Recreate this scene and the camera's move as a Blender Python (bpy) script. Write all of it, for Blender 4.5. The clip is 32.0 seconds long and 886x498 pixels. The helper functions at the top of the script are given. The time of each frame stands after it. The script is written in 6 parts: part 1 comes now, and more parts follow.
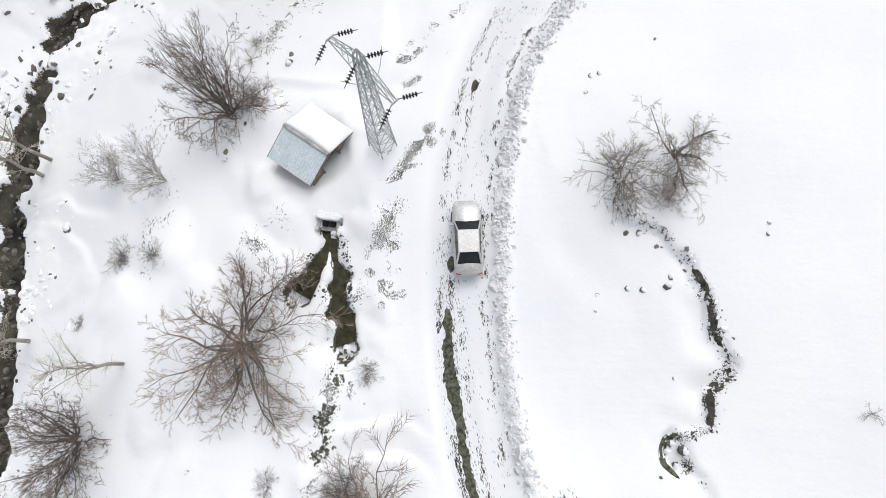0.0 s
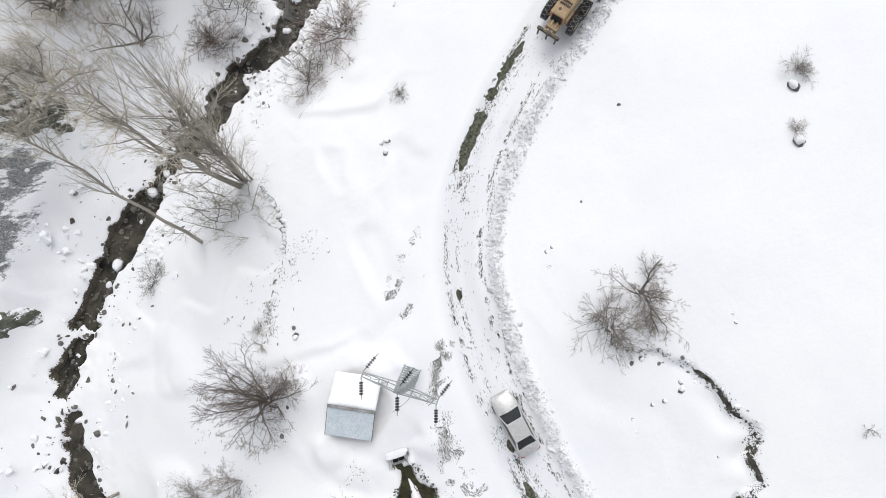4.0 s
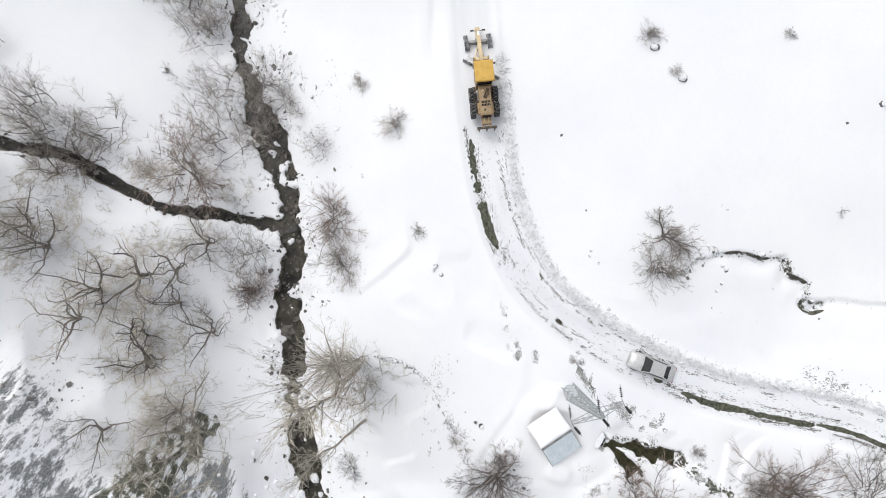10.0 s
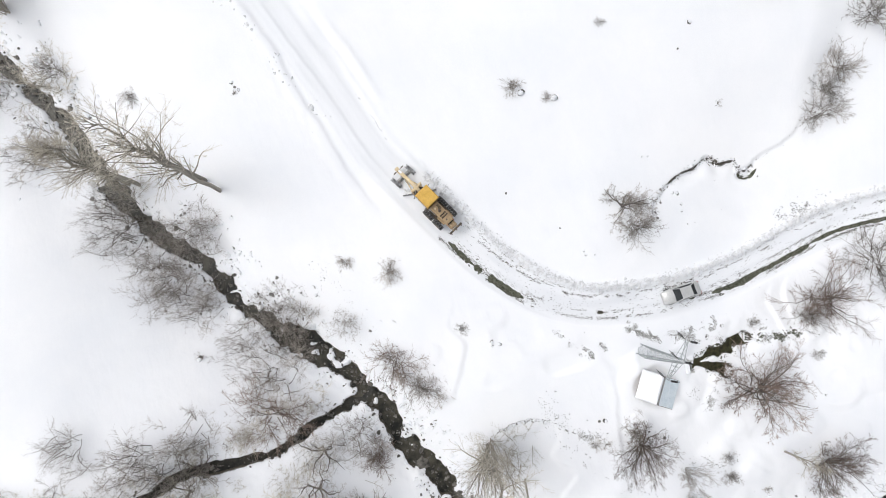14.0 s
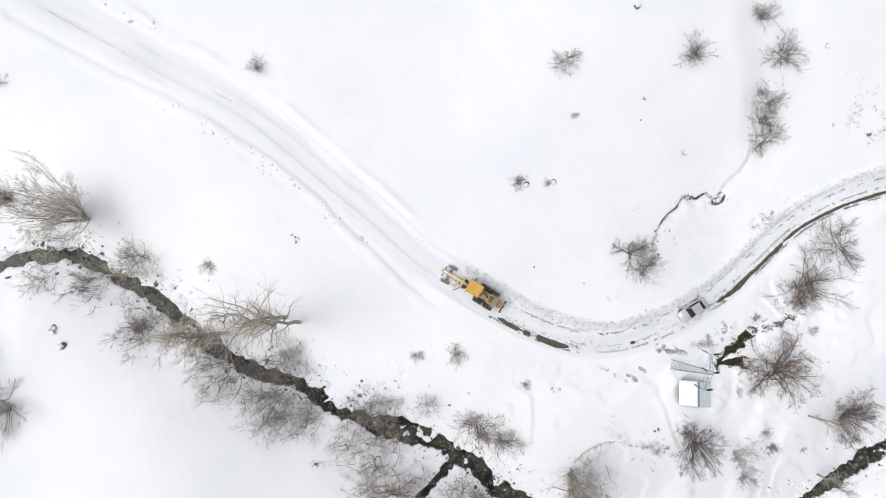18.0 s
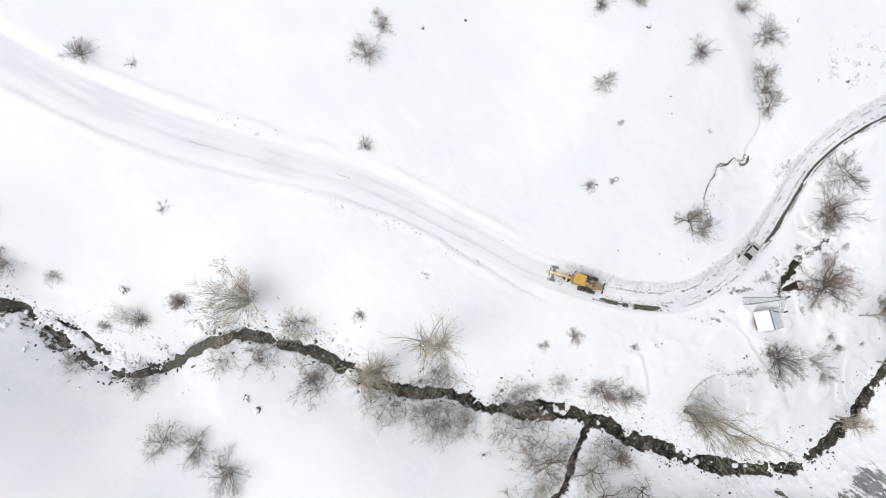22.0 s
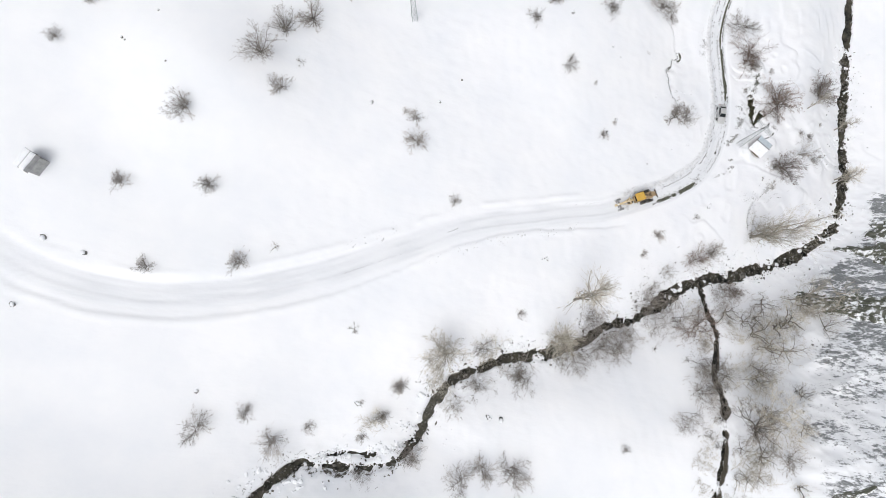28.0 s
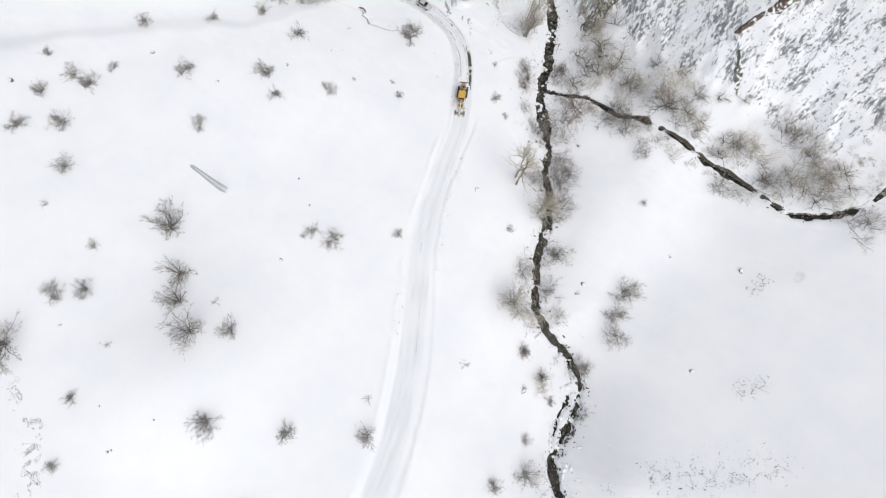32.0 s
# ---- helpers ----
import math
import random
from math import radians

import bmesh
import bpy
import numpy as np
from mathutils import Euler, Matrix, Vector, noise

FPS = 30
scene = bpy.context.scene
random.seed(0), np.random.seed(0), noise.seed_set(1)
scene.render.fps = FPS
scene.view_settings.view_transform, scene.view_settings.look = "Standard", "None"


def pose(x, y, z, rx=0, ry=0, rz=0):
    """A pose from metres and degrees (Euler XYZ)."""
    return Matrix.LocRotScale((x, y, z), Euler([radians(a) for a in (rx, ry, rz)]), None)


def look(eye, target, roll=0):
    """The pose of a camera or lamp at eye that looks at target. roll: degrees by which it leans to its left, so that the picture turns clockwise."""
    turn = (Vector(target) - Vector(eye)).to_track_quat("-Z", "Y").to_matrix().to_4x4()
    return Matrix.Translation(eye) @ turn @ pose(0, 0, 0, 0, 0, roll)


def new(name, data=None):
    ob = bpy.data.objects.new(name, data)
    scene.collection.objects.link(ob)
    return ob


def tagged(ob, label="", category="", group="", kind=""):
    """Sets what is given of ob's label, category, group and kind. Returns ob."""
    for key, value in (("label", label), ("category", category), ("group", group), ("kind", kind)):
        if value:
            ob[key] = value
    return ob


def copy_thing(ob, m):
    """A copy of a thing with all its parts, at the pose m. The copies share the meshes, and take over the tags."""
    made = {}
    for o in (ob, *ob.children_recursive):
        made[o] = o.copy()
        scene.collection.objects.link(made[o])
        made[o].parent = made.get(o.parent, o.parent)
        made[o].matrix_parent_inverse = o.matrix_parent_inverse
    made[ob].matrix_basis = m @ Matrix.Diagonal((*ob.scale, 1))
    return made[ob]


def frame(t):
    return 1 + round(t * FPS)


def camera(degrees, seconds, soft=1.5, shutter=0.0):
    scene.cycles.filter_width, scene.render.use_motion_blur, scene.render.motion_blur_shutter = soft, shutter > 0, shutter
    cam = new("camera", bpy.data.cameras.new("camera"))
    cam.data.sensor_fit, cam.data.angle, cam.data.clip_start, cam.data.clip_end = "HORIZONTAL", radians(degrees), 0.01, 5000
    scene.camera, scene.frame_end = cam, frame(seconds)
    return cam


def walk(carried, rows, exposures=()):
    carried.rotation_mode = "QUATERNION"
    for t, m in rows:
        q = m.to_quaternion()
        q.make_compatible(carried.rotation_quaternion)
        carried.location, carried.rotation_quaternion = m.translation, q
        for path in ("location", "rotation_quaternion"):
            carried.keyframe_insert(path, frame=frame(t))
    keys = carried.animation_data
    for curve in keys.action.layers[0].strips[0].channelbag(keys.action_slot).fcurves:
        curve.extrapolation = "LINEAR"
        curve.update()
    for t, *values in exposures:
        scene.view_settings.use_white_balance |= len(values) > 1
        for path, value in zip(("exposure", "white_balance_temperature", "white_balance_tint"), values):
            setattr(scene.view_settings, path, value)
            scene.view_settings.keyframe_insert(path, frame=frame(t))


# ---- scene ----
cam = camera(83.3, 32.0, soft=0.9)
METRES, EYE, TILT, LEAN, TURN = 146.0, 29.2, -79.5, -0.6, 0.0
ROWS = [
    (0.0, 0.0, 0.0, 0.0, 0.0, 0.0, -0.0),
    (0.5, -0.0021, -0.0046, 0.0083, -1.08, -0.02, 5.99),
    (1.0, -0.0033, -0.0102, 0.0207, -2.01, -0.01, 11.18),
    (1.5, -0.0035, -0.0146, 0.033, -2.63, -0.1, 14.66),
    (2.0, -0.0028, -0.0194, 0.0485, -2.9, -0.08, 16.21),
    (2.5, -0.0015, -0.0227, 0.0622, -2.98, -0.07, 16.87),
    (3.0, -0.0005, -0.0264, 0.0773, -3.4, -0.12, 18.96),
    (3.5, 0.0002, -0.0296, 0.089, -4.04, -0.43, 22.23),
    (5.5, -0.006, -0.0442, 0.1269, -7.88, -8.26, 37.38),
    (6.0, -0.0076, -0.0493, 0.1361, -8.83, -8.9, 40.46),
    (6.5, -0.0085, -0.0539, 0.1433, -9.68, -9.42, 43.06),
    (7.0, -0.0085, -0.0593, 0.1526, -10.73, -10.3, 45.58),
    (7.5, -0.0075, -0.0643, 0.1587, -11.05, -10.38, 47.07),
    (8.0, -0.0065, -0.0711, 0.1675, -11.93, -11.0, 49.54),
    (8.5, -0.0054, -0.0771, 0.1746, -13.05, -11.87, 52.11),
    (9.0, -0.0032, -0.0833, 0.183, -14.94, -13.41, 55.82),
    (9.5, -0.0006, -0.0898, 0.1927, -18.29, -16.18, 60.44),
    (10.0, 0.0039, -0.0968, 0.2012, -22.62, -20.03, 65.31),
    (10.5, 0.0089, -0.1041, 0.2093, -28.04, -25.02, 69.45),
    (11.0, 0.0147, -0.1114, 0.2168, -36.23, -32.82, 73.5),
    (11.5, 0.0197, -0.1183, 0.2244, -52.04, -48.05, 77.44),
    (12.0, 0.0265, -0.1256, 0.2304, -78.61, -74.18, 79.91),
    (12.5, 0.0344, -0.133, 0.2361, -108.56, -103.59, 79.54),
    (13.0, 0.0424, -0.1407, 0.2407, -129.74, -124.05, 77.24),
    (13.5, 0.0499, -0.1481, 0.2446, -143.21, -136.7, 73.87),
    (14.0, 0.0587, -0.1558, 0.248, -150.01, -142.91, 70.78),
    (14.5, 0.0668, -0.1637, 0.2506, -154.0, -146.18, 68.21),
    (15.0, 0.0768, -0.1722, 0.2516, -156.46, -148.23, 66.31),
    (15.5, 0.0867, -0.1817, 0.2531, -157.98, -149.36, 65.06),
    (17.5, 0.1194, -0.2214, 0.2778, -162.25, -152.4, 59.58),
    (18.0, 0.1276, -0.2311, 0.2882, -163.4, -153.32, 57.85),
    (18.5, 0.1343, -0.2403, 0.3011, -164.38, -153.86, 56.41),
    (19.0, 0.143, -0.2494, 0.3147, -165.04, -154.32, 55.24),
    (19.5, 0.1524, -0.2585, 0.3285, -165.69, -154.81, 54.02),
    (20.0, 0.1602, -0.2675, 0.3431, -166.34, -155.07, 53.06),
    (20.5, 0.1698, -0.2764, 0.3582, -166.91, -155.36, 51.92),
    (21.0, 0.1795, -0.2862, 0.3731, -167.7, -155.87, 50.34),
    (21.5, 0.19, -0.2958, 0.3883, -168.9, -156.7, 47.34),
    (22.0, 0.2002, -0.306, 0.4034, -170.01, -157.35, 44.42),
    (22.5, 0.2109, -0.3165, 0.4187, -170.94, -157.81, 41.68),
    (23.0, 0.2218, -0.3271, 0.4334, -171.78, -158.18, 38.97),
    (23.5, 0.2333, -0.338, 0.4467, -172.21, -158.29, 37.58),
    (24.0, 0.2452, -0.3497, 0.4595, -172.59, -158.37, 36.43),
    (24.5, 0.2584, -0.3618, 0.4713, -172.82, -158.37, 35.6),
    (25.0, 0.2726, -0.3739, 0.483, -173.13, -158.4, 34.6),
    (25.5, 0.2879, -0.3856, 0.4939, -173.72, -158.59, 32.18),
    (27.5, 0.3557, -0.4268, 0.5313, -176.85, -159.64, 15.82),
    (28.0, 0.3721, -0.4369, 0.5368, -177.79, -159.74, 10.57),
    (28.5, 0.3899, -0.4465, 0.5407, -178.9, -159.82, 3.45),
    (29.0, 0.4056, -0.4568, 0.5422, -180.16, -159.73, -4.11),
    (29.5, 0.4218, -0.4662, 0.543, -181.37, -159.44, -11.63),
    (30.0, 0.4369, -0.4775, 0.5397, -182.83, -159.07, -20.03),
    (30.5, 0.4503, -0.4868, 0.5365, -184.12, -158.44, -26.96),
    (31.0, 0.4662, -0.4994, 0.5292, -185.96, -157.44, -35.41),
    (31.5, 0.4782, -0.5092, 0.5218, -187.94, -156.15, -42.76),
    (32.0, 0.4909, -0.5192, 0.5123, -191.52, -153.45, -52.9),
]
walk(cam, [(t, pose(0, 0, EYE, TILT, LEAN, TURN) @ pose(METRES * x, METRES * y, METRES * z, 90 + pitch, roll, yaw)) for t, x, y, z, yaw, pitch, roll in ROWS],
     exposures=[(0.0, 0.19), (6.0, 0.17), (13.0, 0.20), (18.0, 0.12), (24.0, 0.12), (32.0, 0.06)])

# ---- world, sun, exposure ----
SUN_AZ, SUN_EL = 66.0, 60.0        # degrees from +x towards +y, and above the horizon
world = bpy.data.worlds.new("overcast_sky")
scene.world = world
world.use_nodes = True
wn = world.node_tree
wn.nodes.clear()
sky = wn.nodes.new("ShaderNodeTexSky")
sky.sky_type, sky.sun_disc = "NISHITA", False
sky.sun_elevation, sky.sun_rotation = radians(SUN_EL), radians(90 - SUN_AZ)
sky.air_density, sky.dust_density, sky.ozone_density = 1.0, 4.0, 1.0
grey = wn.nodes.new("ShaderNodeHueSaturation")
grey.inputs["Saturation"].default_value = 0.27
back = wn.nodes.new("ShaderNodeBackground")
back.inputs["Strength"].default_value = 0.146
wout = wn.nodes.new("ShaderNodeOutputWorld")
wn.links.new(sky.outputs[0], grey.inputs["Color"])
wn.links.new(grey.outputs[0], back.inputs["Color"])
wn.links.new(back.outputs[0], wout.inputs["Surface"])
sun_data = bpy.data.lights.new("sun", "SUN")
sun_data.energy, sun_data.angle, sun_data.color = 0.6, radians(40), (1.0, 0.99, 0.97)
sun = new("sun", sun_data)
_sx, _sy, _sz = math.cos(radians(SUN_AZ)) * math.cos(radians(SUN_EL)), math.sin(radians(SUN_AZ)) * math.cos(radians(SUN_EL)), math.sin(radians(SUN_EL))
sun.matrix_world = look((60 + 200 * _sx, 40 + 200 * _sy, 200 * _sz), (60, 40, 0))


# ---- materials ----
def nodes_of(name, rough=0.7, metal=0.0, spec=0.4):
    m = bpy.data.materials.new(name)
    m.use_nodes = True
    nt = m.node_tree
    b = nt.nodes["Principled BSDF"]
    b.inputs["Roughness"].default_value, b.inputs["Metallic"].default_value = rough, metal
    b.inputs["Specular IOR Level"].default_value = spec
    return m, nt, b


def tex_noise(nt, scale, detail=4.0, rough=0.6, coords="Object"):
    tc = nt.nodes.new("ShaderNodeTexCoord")
    n = nt.nodes.new("ShaderNodeTexNoise")
    n.inputs["Scale"].default_value, n.inputs["Detail"].default_value, n.inputs["Roughness"].default_value = scale, detail, rough
    nt.links.new(tc.outputs[coords], n.inputs["Vector"])
    return n


def ramp(nt, src, stops):
    r = nt.nodes.new("ShaderNodeValToRGB")
    while len(r.color_ramp.elements) < len(stops):
        r.color_ramp.elements.new(0.5)
    for e, (p, c) in zip(r.color_ramp.elements, stops):
        e.position, e.color = p, (*c, 1.0)
    nt.links.new(src, r.inputs[0])
    return r


def mix_rgb(nt, fac, a, b, mode="MIX"):
    m = nt.nodes.new("ShaderNodeMix")
    m.data_type, m.blend_type = "RGBA", mode
    for sock, v in ((m.inputs[0], fac), (m.inputs[6], a), (m.inputs[7], b)):
        if isinstance(v, (int, float)):
            sock.default_value = v
        elif isinstance(v, tuple):
            sock.default_value = (*v, 1.0)
        else:
            nt.links.new(v, sock)
    return m.outputs[2]


def bump(nt, b, src, strength, dist):
    n = nt.nodes.new("ShaderNodeBump")
    n.inputs["Strength"].default_value, n.inputs["Distance"].default_value = strength, dist
    nt.links.new(src, n.inputs["Height"])
    nt.links.new(n.outputs[0], b.inputs["Normal"])


def mat(name, c1, c2, scale=3.0, rough=0.7, metal=0.0, fine=0.0, spec=0.4, vary=0.0):
    """Two tones mixed by a coarse and a fine noise, with a fine relief."""
    m, nt, b = nodes_of(name, rough, metal, spec)
    n1, n2 = tex_noise(nt, scale), tex_noise(nt, scale * 9, 3.0)
    r = ramp(nt, n1.outputs[0], [(0.35, c1), (0.65, c2)])
    g = ramp(nt, n2.outputs[0], [(0.3, (0.75, 0.75, 0.75)), (0.7, (1.15, 1.15, 1.15))])
    col = mix_rgb(nt, 0.8, r.outputs[0], g.outputs[0], "MULTIPLY")
    if vary:
        oi = nt.nodes.new("ShaderNodeObjectInfo")
        v = ramp(nt, oi.outputs["Random"], [(0.0, (1 - vary, 1 - vary, 1 - vary)), (1.0, (1 + vary, 1 + vary * 0.95, 1 + vary * 0.9))])
        col = mix_rgb(nt, 1.0, col, v.outputs[0], "MULTIPLY")
    nt.links.new(col, b.inputs["Base Color"])
    if fine:
        bump(nt, b, n2.outputs[0], 0.6, fine)
    return m


def snow_ground():
    m, nt, b = nodes_of("snow_ground", 0.75, 0.0, 0.25)
    big, mid, fine = tex_noise(nt, 0.09, 5.0), tex_noise(nt, 1.1, 3.0), tex_noise(nt, 9.0, 4.0)
    snow = ramp(nt, big.outputs[0], [(0.3, (0.83, 0.85, 0.88)), (0.7, (0.90, 0.905, 0.915))]).outputs[0]
    tint = ramp(nt, fine.outputs[0], [(0.25, (0.96, 0.96, 0.965)), (0.6, (1.0, 1.0, 1.0))]).outputs[0]
    snow = mix_rgb(nt, 1.0, snow, tint, "MULTIPLY")
    # bare earth where the snow cannot lie on steep banks
    geo = nt.nodes.new("ShaderNodeNewGeometry")
    sep = nt.nodes.new("ShaderNodeSeparateXYZ")
    nt.links.new(geo.outputs["Normal"], sep.inputs[0])
    soil = ramp(nt, fine.outputs[0], [(0.3, (0.035, 0.03, 0.024)), (0.7, (0.15, 0.13, 0.10))]).outputs[0]
    add = nt.nodes.new("ShaderNodeMath")
    add.operation = "MULTIPLY_ADD"
    ragged = nt.nodes.new("ShaderNodeMath")
    ragged.operation = "MULTIPLY_ADD"
    nt.links.new(fine.outputs[0], ragged.inputs[0])
    ragged.inputs[1].default_value = 0.55
    nt.links.new(sep.outputs[2], ragged.inputs[2])
    nt.links.new(mid.outputs[0], add.inputs[0])
    add.inputs[1].default_value = 0.45
    nt.links.new(ragged.outputs[0], add.inputs[2])
    edge = nt.nodes.new("ShaderNodeMath")
    edge.operation, edge.inputs[1].default_value = "MULTIPLY", 0.5
    nt.links.new(add.outputs[0], edge.inputs[0])
    steep = ramp(nt, edge.outputs[0], [(0.53, (1, 1, 1)), (0.57, (0, 0, 0))]).outputs[0]
    bank = nt.nodes.new("ShaderNodeAttribute")
    bank.attribute_name = "bank"
    bare_bank = nt.nodes.new("ShaderNodeMath")
    bare_bank.operation = "MULTIPLY"
    nt.links.new(steep, bare_bank.inputs[0])
    nt.links.new(bank.outputs["Fac"], bare_bank.inputs[1])
    col = mix_rgb(nt, bare_bank.outputs[0], snow, soil)
    # snow packed grey by wheels on the road
    pk = nt.nodes.new("ShaderNodeAttribute")
    pk.attribute_name = "packed"
    col = mix_rgb(nt, pk.outputs["Fac"], col, (0.70, 0.72, 0.745))
    # scree and scrub that show through the thin snow of the rocky slope
    at = nt.nodes.new("ShaderNodeAttribute")
    at.attribute_name = "rocky"
    speck, patch = tex_noise(nt, 1.05, 10.0, 0.77), tex_noise(nt, 0.22, 5.0, 0.65)
    for n, turn, sc in ((speck, -28, (0.55, 1.5, 1.0)), (patch, -28, (0.5, 1.3, 1.0))):
        mp = nt.nodes.new("ShaderNodeMapping")
        mp.inputs["Rotation"].default_value, mp.inputs["Scale"].default_value = (0, 0, radians(turn)), sc
        nt.links.new(n.inputs["Vector"].links[0].from_socket, mp.inputs["Vector"])
        nt.links.new(mp.outputs[0], n.inputs["Vector"])
    m1 = nt.nodes.new("ShaderNodeMath")
    m1.operation = "MULTIPLY_ADD"
    nt.links.new(patch.outputs[0], m1.inputs[0])
    m1.inputs[1].default_value = 0.95
    grain = nt.nodes.new("ShaderNodeMath")
    grain.operation, grain.inputs[1].default_value = "MULTIPLY", 1.35
    nt.links.new(speck.outputs[0], grain.inputs[0])
    nt.links.new(grain.outputs[0], m1.inputs[2])
    m2 = nt.nodes.new("ShaderNodeMath")
    m2.operation = "MULTIPLY_ADD"
    nt.links.new(at.outputs["Fac"], m2.inputs[0])
    m2.inputs[1].default_value = 0.57
    nt.links.new(m1.outputs[0], m2.inputs[2])
    bare = ramp(nt, m2.outputs[0], [(0.0, (0, 0, 0)), (1.69 / 2, (0, 0, 0)), (1.81 / 2, (1, 1, 1))])
    half = nt.nodes.new("ShaderNodeMath")
    half.operation, half.inputs[1].default_value = "MULTIPLY", 0.5
    nt.links.new(m2.outputs[0], half.inputs[0])
    nt.links.new(half.outputs[0], bare.inputs[0])
    rockc = ramp(nt, fine.outputs[0], [(0.25, (0.075, 0.083, 0.086)), (0.5, (0.20, 0.211, 0.217)), (0.75, (0.43, 0.44, 0.445))]).outputs[0]
    gate = nt.nodes.new("ShaderNodeMath")
    gate.operation = "MULTIPLY"
    nt.links.new(bare.outputs[0], gate.inputs[0])
    lim = ramp(nt, at.outputs["Fac"], [(0.02, (0, 0, 0)), (0.2, (1, 1, 1))])
    nt.links.new(lim.outputs[0], gate.inputs[1])
    col = mix_rgb(nt, gate.outputs[0], col, rockc)
    nt.links.new(col, b.inputs["Base Color"])
    # wind ripples and soft crust
    ripple = tex_noise(nt, 0.8, 3.0, 0.5)
    mp = nt.nodes.new("ShaderNodeMapping")
    mp.inputs["Rotation"].default_value = (0, 0, radians(35))
    mp.inputs["Scale"].default_value = (0.45, 2.0, 1.0)
    nt.links.new(ripple.inputs["Vector"].links[0].from_socket, mp.inputs["Vector"])
    nt.links.new(mp.outputs[0], ripple.inputs["Vector"])
    relief = nt.nodes.new("ShaderNodeMath")
    relief.operation = "ADD"
    nt.links.new(mid.outputs[0], relief.inputs[0])
    nt.links.new(ripple.outputs[0], relief.inputs[1])
    bump(nt, b, relief.outputs[0], 0.2, 0.10)
    return m


SNOW_GROUND = snow_ground()
SNOW = mat("snow", (0.84, 0.86, 0.89), (0.90, 0.91, 0.92), 2.0, 0.75, 0, 0.02, 0.25)
SNOW_CHUNK = mat("snow_chunk", (0.60, 0.61, 0.625), (0.84, 0.845, 0.85), 1.5, 0.75, 0, 0.02, 0.25)
WATER = mat("stream_water", (0.011, 0.0115, 0.0095), (0.082, 0.075, 0.057), 0.55, 0.25, 0, 0.06, 0.25)
DARK_WATER = mat("dark_stream_water", (0.009, 0.0095, 0.0085), (0.05, 0.046, 0.036), 0.8, 0.25, 0, 0.05, 0.25)
POND_WATER = mat("ditch_water", (0.016, 0.016, 0.008), (0.060, 0.056, 0.028), 2.4, 0.35, 0, 0.04, 0.2)
SLUSH = mat("grey_slush", (0.085, 0.085, 0.075), (0.30, 0.295, 0.28), 3.0, 0.7, 0, 0.02)
SOIL = mat("wet_soil", (0.030, 0.028, 0.022), (0.11, 0.10, 0.08), 2.5, 0.8, 0, 0.03)
GRASSY = mat("wet_grass_verge", (0.024, 0.028, 0.016), (0.15, 0.152, 0.115), 5.0, 0.85, 0, 0.03)
STONE = mat("stone", (0.07, 0.07, 0.068), (0.26, 0.25, 0.24), 1.6, 0.8, 0, 0.03, 0.4, 0.3)
WET_STONE = mat("wet_stone", (0.035, 0.033, 0.03), (0.20, 0.188, 0.168), 1.6, 0.6, 0, 0.03, 0.4, 0.3)
BARK = mat("grey_bark", (0.10, 0.089, 0.079), (0.25, 0.226, 0.204), 2.0, 0.9, 0, 0.01, 0.2, 0.25)
TWIGS = mat("grey_brown_twigs", (0.205, 0.185, 0.167), (0.40, 0.364, 0.33), 0.8, 0.9, 0, 0.0, 0.2, 0.3)
TWIGS_RED = mat("reddish_twigs", (0.165, 0.125, 0.107), (0.33, 0.262, 0.226), 0.8, 0.9, 0, 0.0, 0.2, 0.3)
TWIGS_PALE = mat("pale_grey_twigs", (0.29, 0.268, 0.245), (0.50, 0.465, 0.425), 0.8, 0.9, 0, 0.0, 0.2, 0.25)
TWIGS_TAN = mat("tan_twigs", (0.40, 0.368, 0.305), (0.61, 0.573, 0.492), 0.8, 0.9, 0, 0.0, 0.2, 0.25)
BARK_TAN = mat("pale_bark", (0.24, 0.222, 0.19), (0.45, 0.422, 0.368), 2.0, 0.9, 0, 0.01, 0.2, 0.2)
GALV = mat("galvanised_steel", (0.30, 0.33, 0.33), (0.46, 0.49, 0.49), 3.0, 0.5, 0.4)
GLASS_DARK = mat("dark_glazed_ceramic", (0.03, 0.03, 0.032), (0.06, 0.06, 0.06), 5.0, 0.25)
TIN = mat("pale_blue_sheet_roof", (0.62, 0.70, 0.75), (0.74, 0.80, 0.84), 1.2, 0.45, 0.15)
GREY_SHEET = mat("dull_grey_sheet", (0.22, 0.225, 0.23), (0.34, 0.345, 0.35), 1.2, 0.6, 0.1)
MUDWALL = mat("brown_mud_wall", (0.15, 0.12, 0.095), (0.30, 0.255, 0.21), 2.5, 0.9, 0, 0.02)
WOOD = mat("weathered_wood", (0.13, 0.11, 0.09), (0.27, 0.24, 0.20), 3.0, 0.85, 0, 0.01)
CONCRETE = mat("concrete", (0.36, 0.36, 0.35), (0.52, 0.52, 0.50), 2.0, 0.85, 0, 0.01)
# near-black colour stands in for the shade inside vents, louvres, grille and pipes
DARK = mat("hollow_shade_black", (0.01, 0.01, 0.01), (0.02, 0.02, 0.02), 2.0, 0.9)
ROOF_YELLOW = mat("amber_yellow_paint", (0.56, 0.335, 0.055), (0.66, 0.41, 0.085), 1.6, 0.45)
HOOD_TAN = mat("faded_ochre_paint", (0.31, 0.215, 0.12), (0.44, 0.32, 0.185), 2.0, 0.55)
FRAME_TAN = mat("worn_yellow_paint", (0.58, 0.45, 0.26), (0.72, 0.60, 0.40), 2.2, 0.55)
RUBBER = mat("black_rubber", (0.018, 0.018, 0.019), (0.045, 0.045, 0.046), 4.0, 0.8, 0, 0.005)
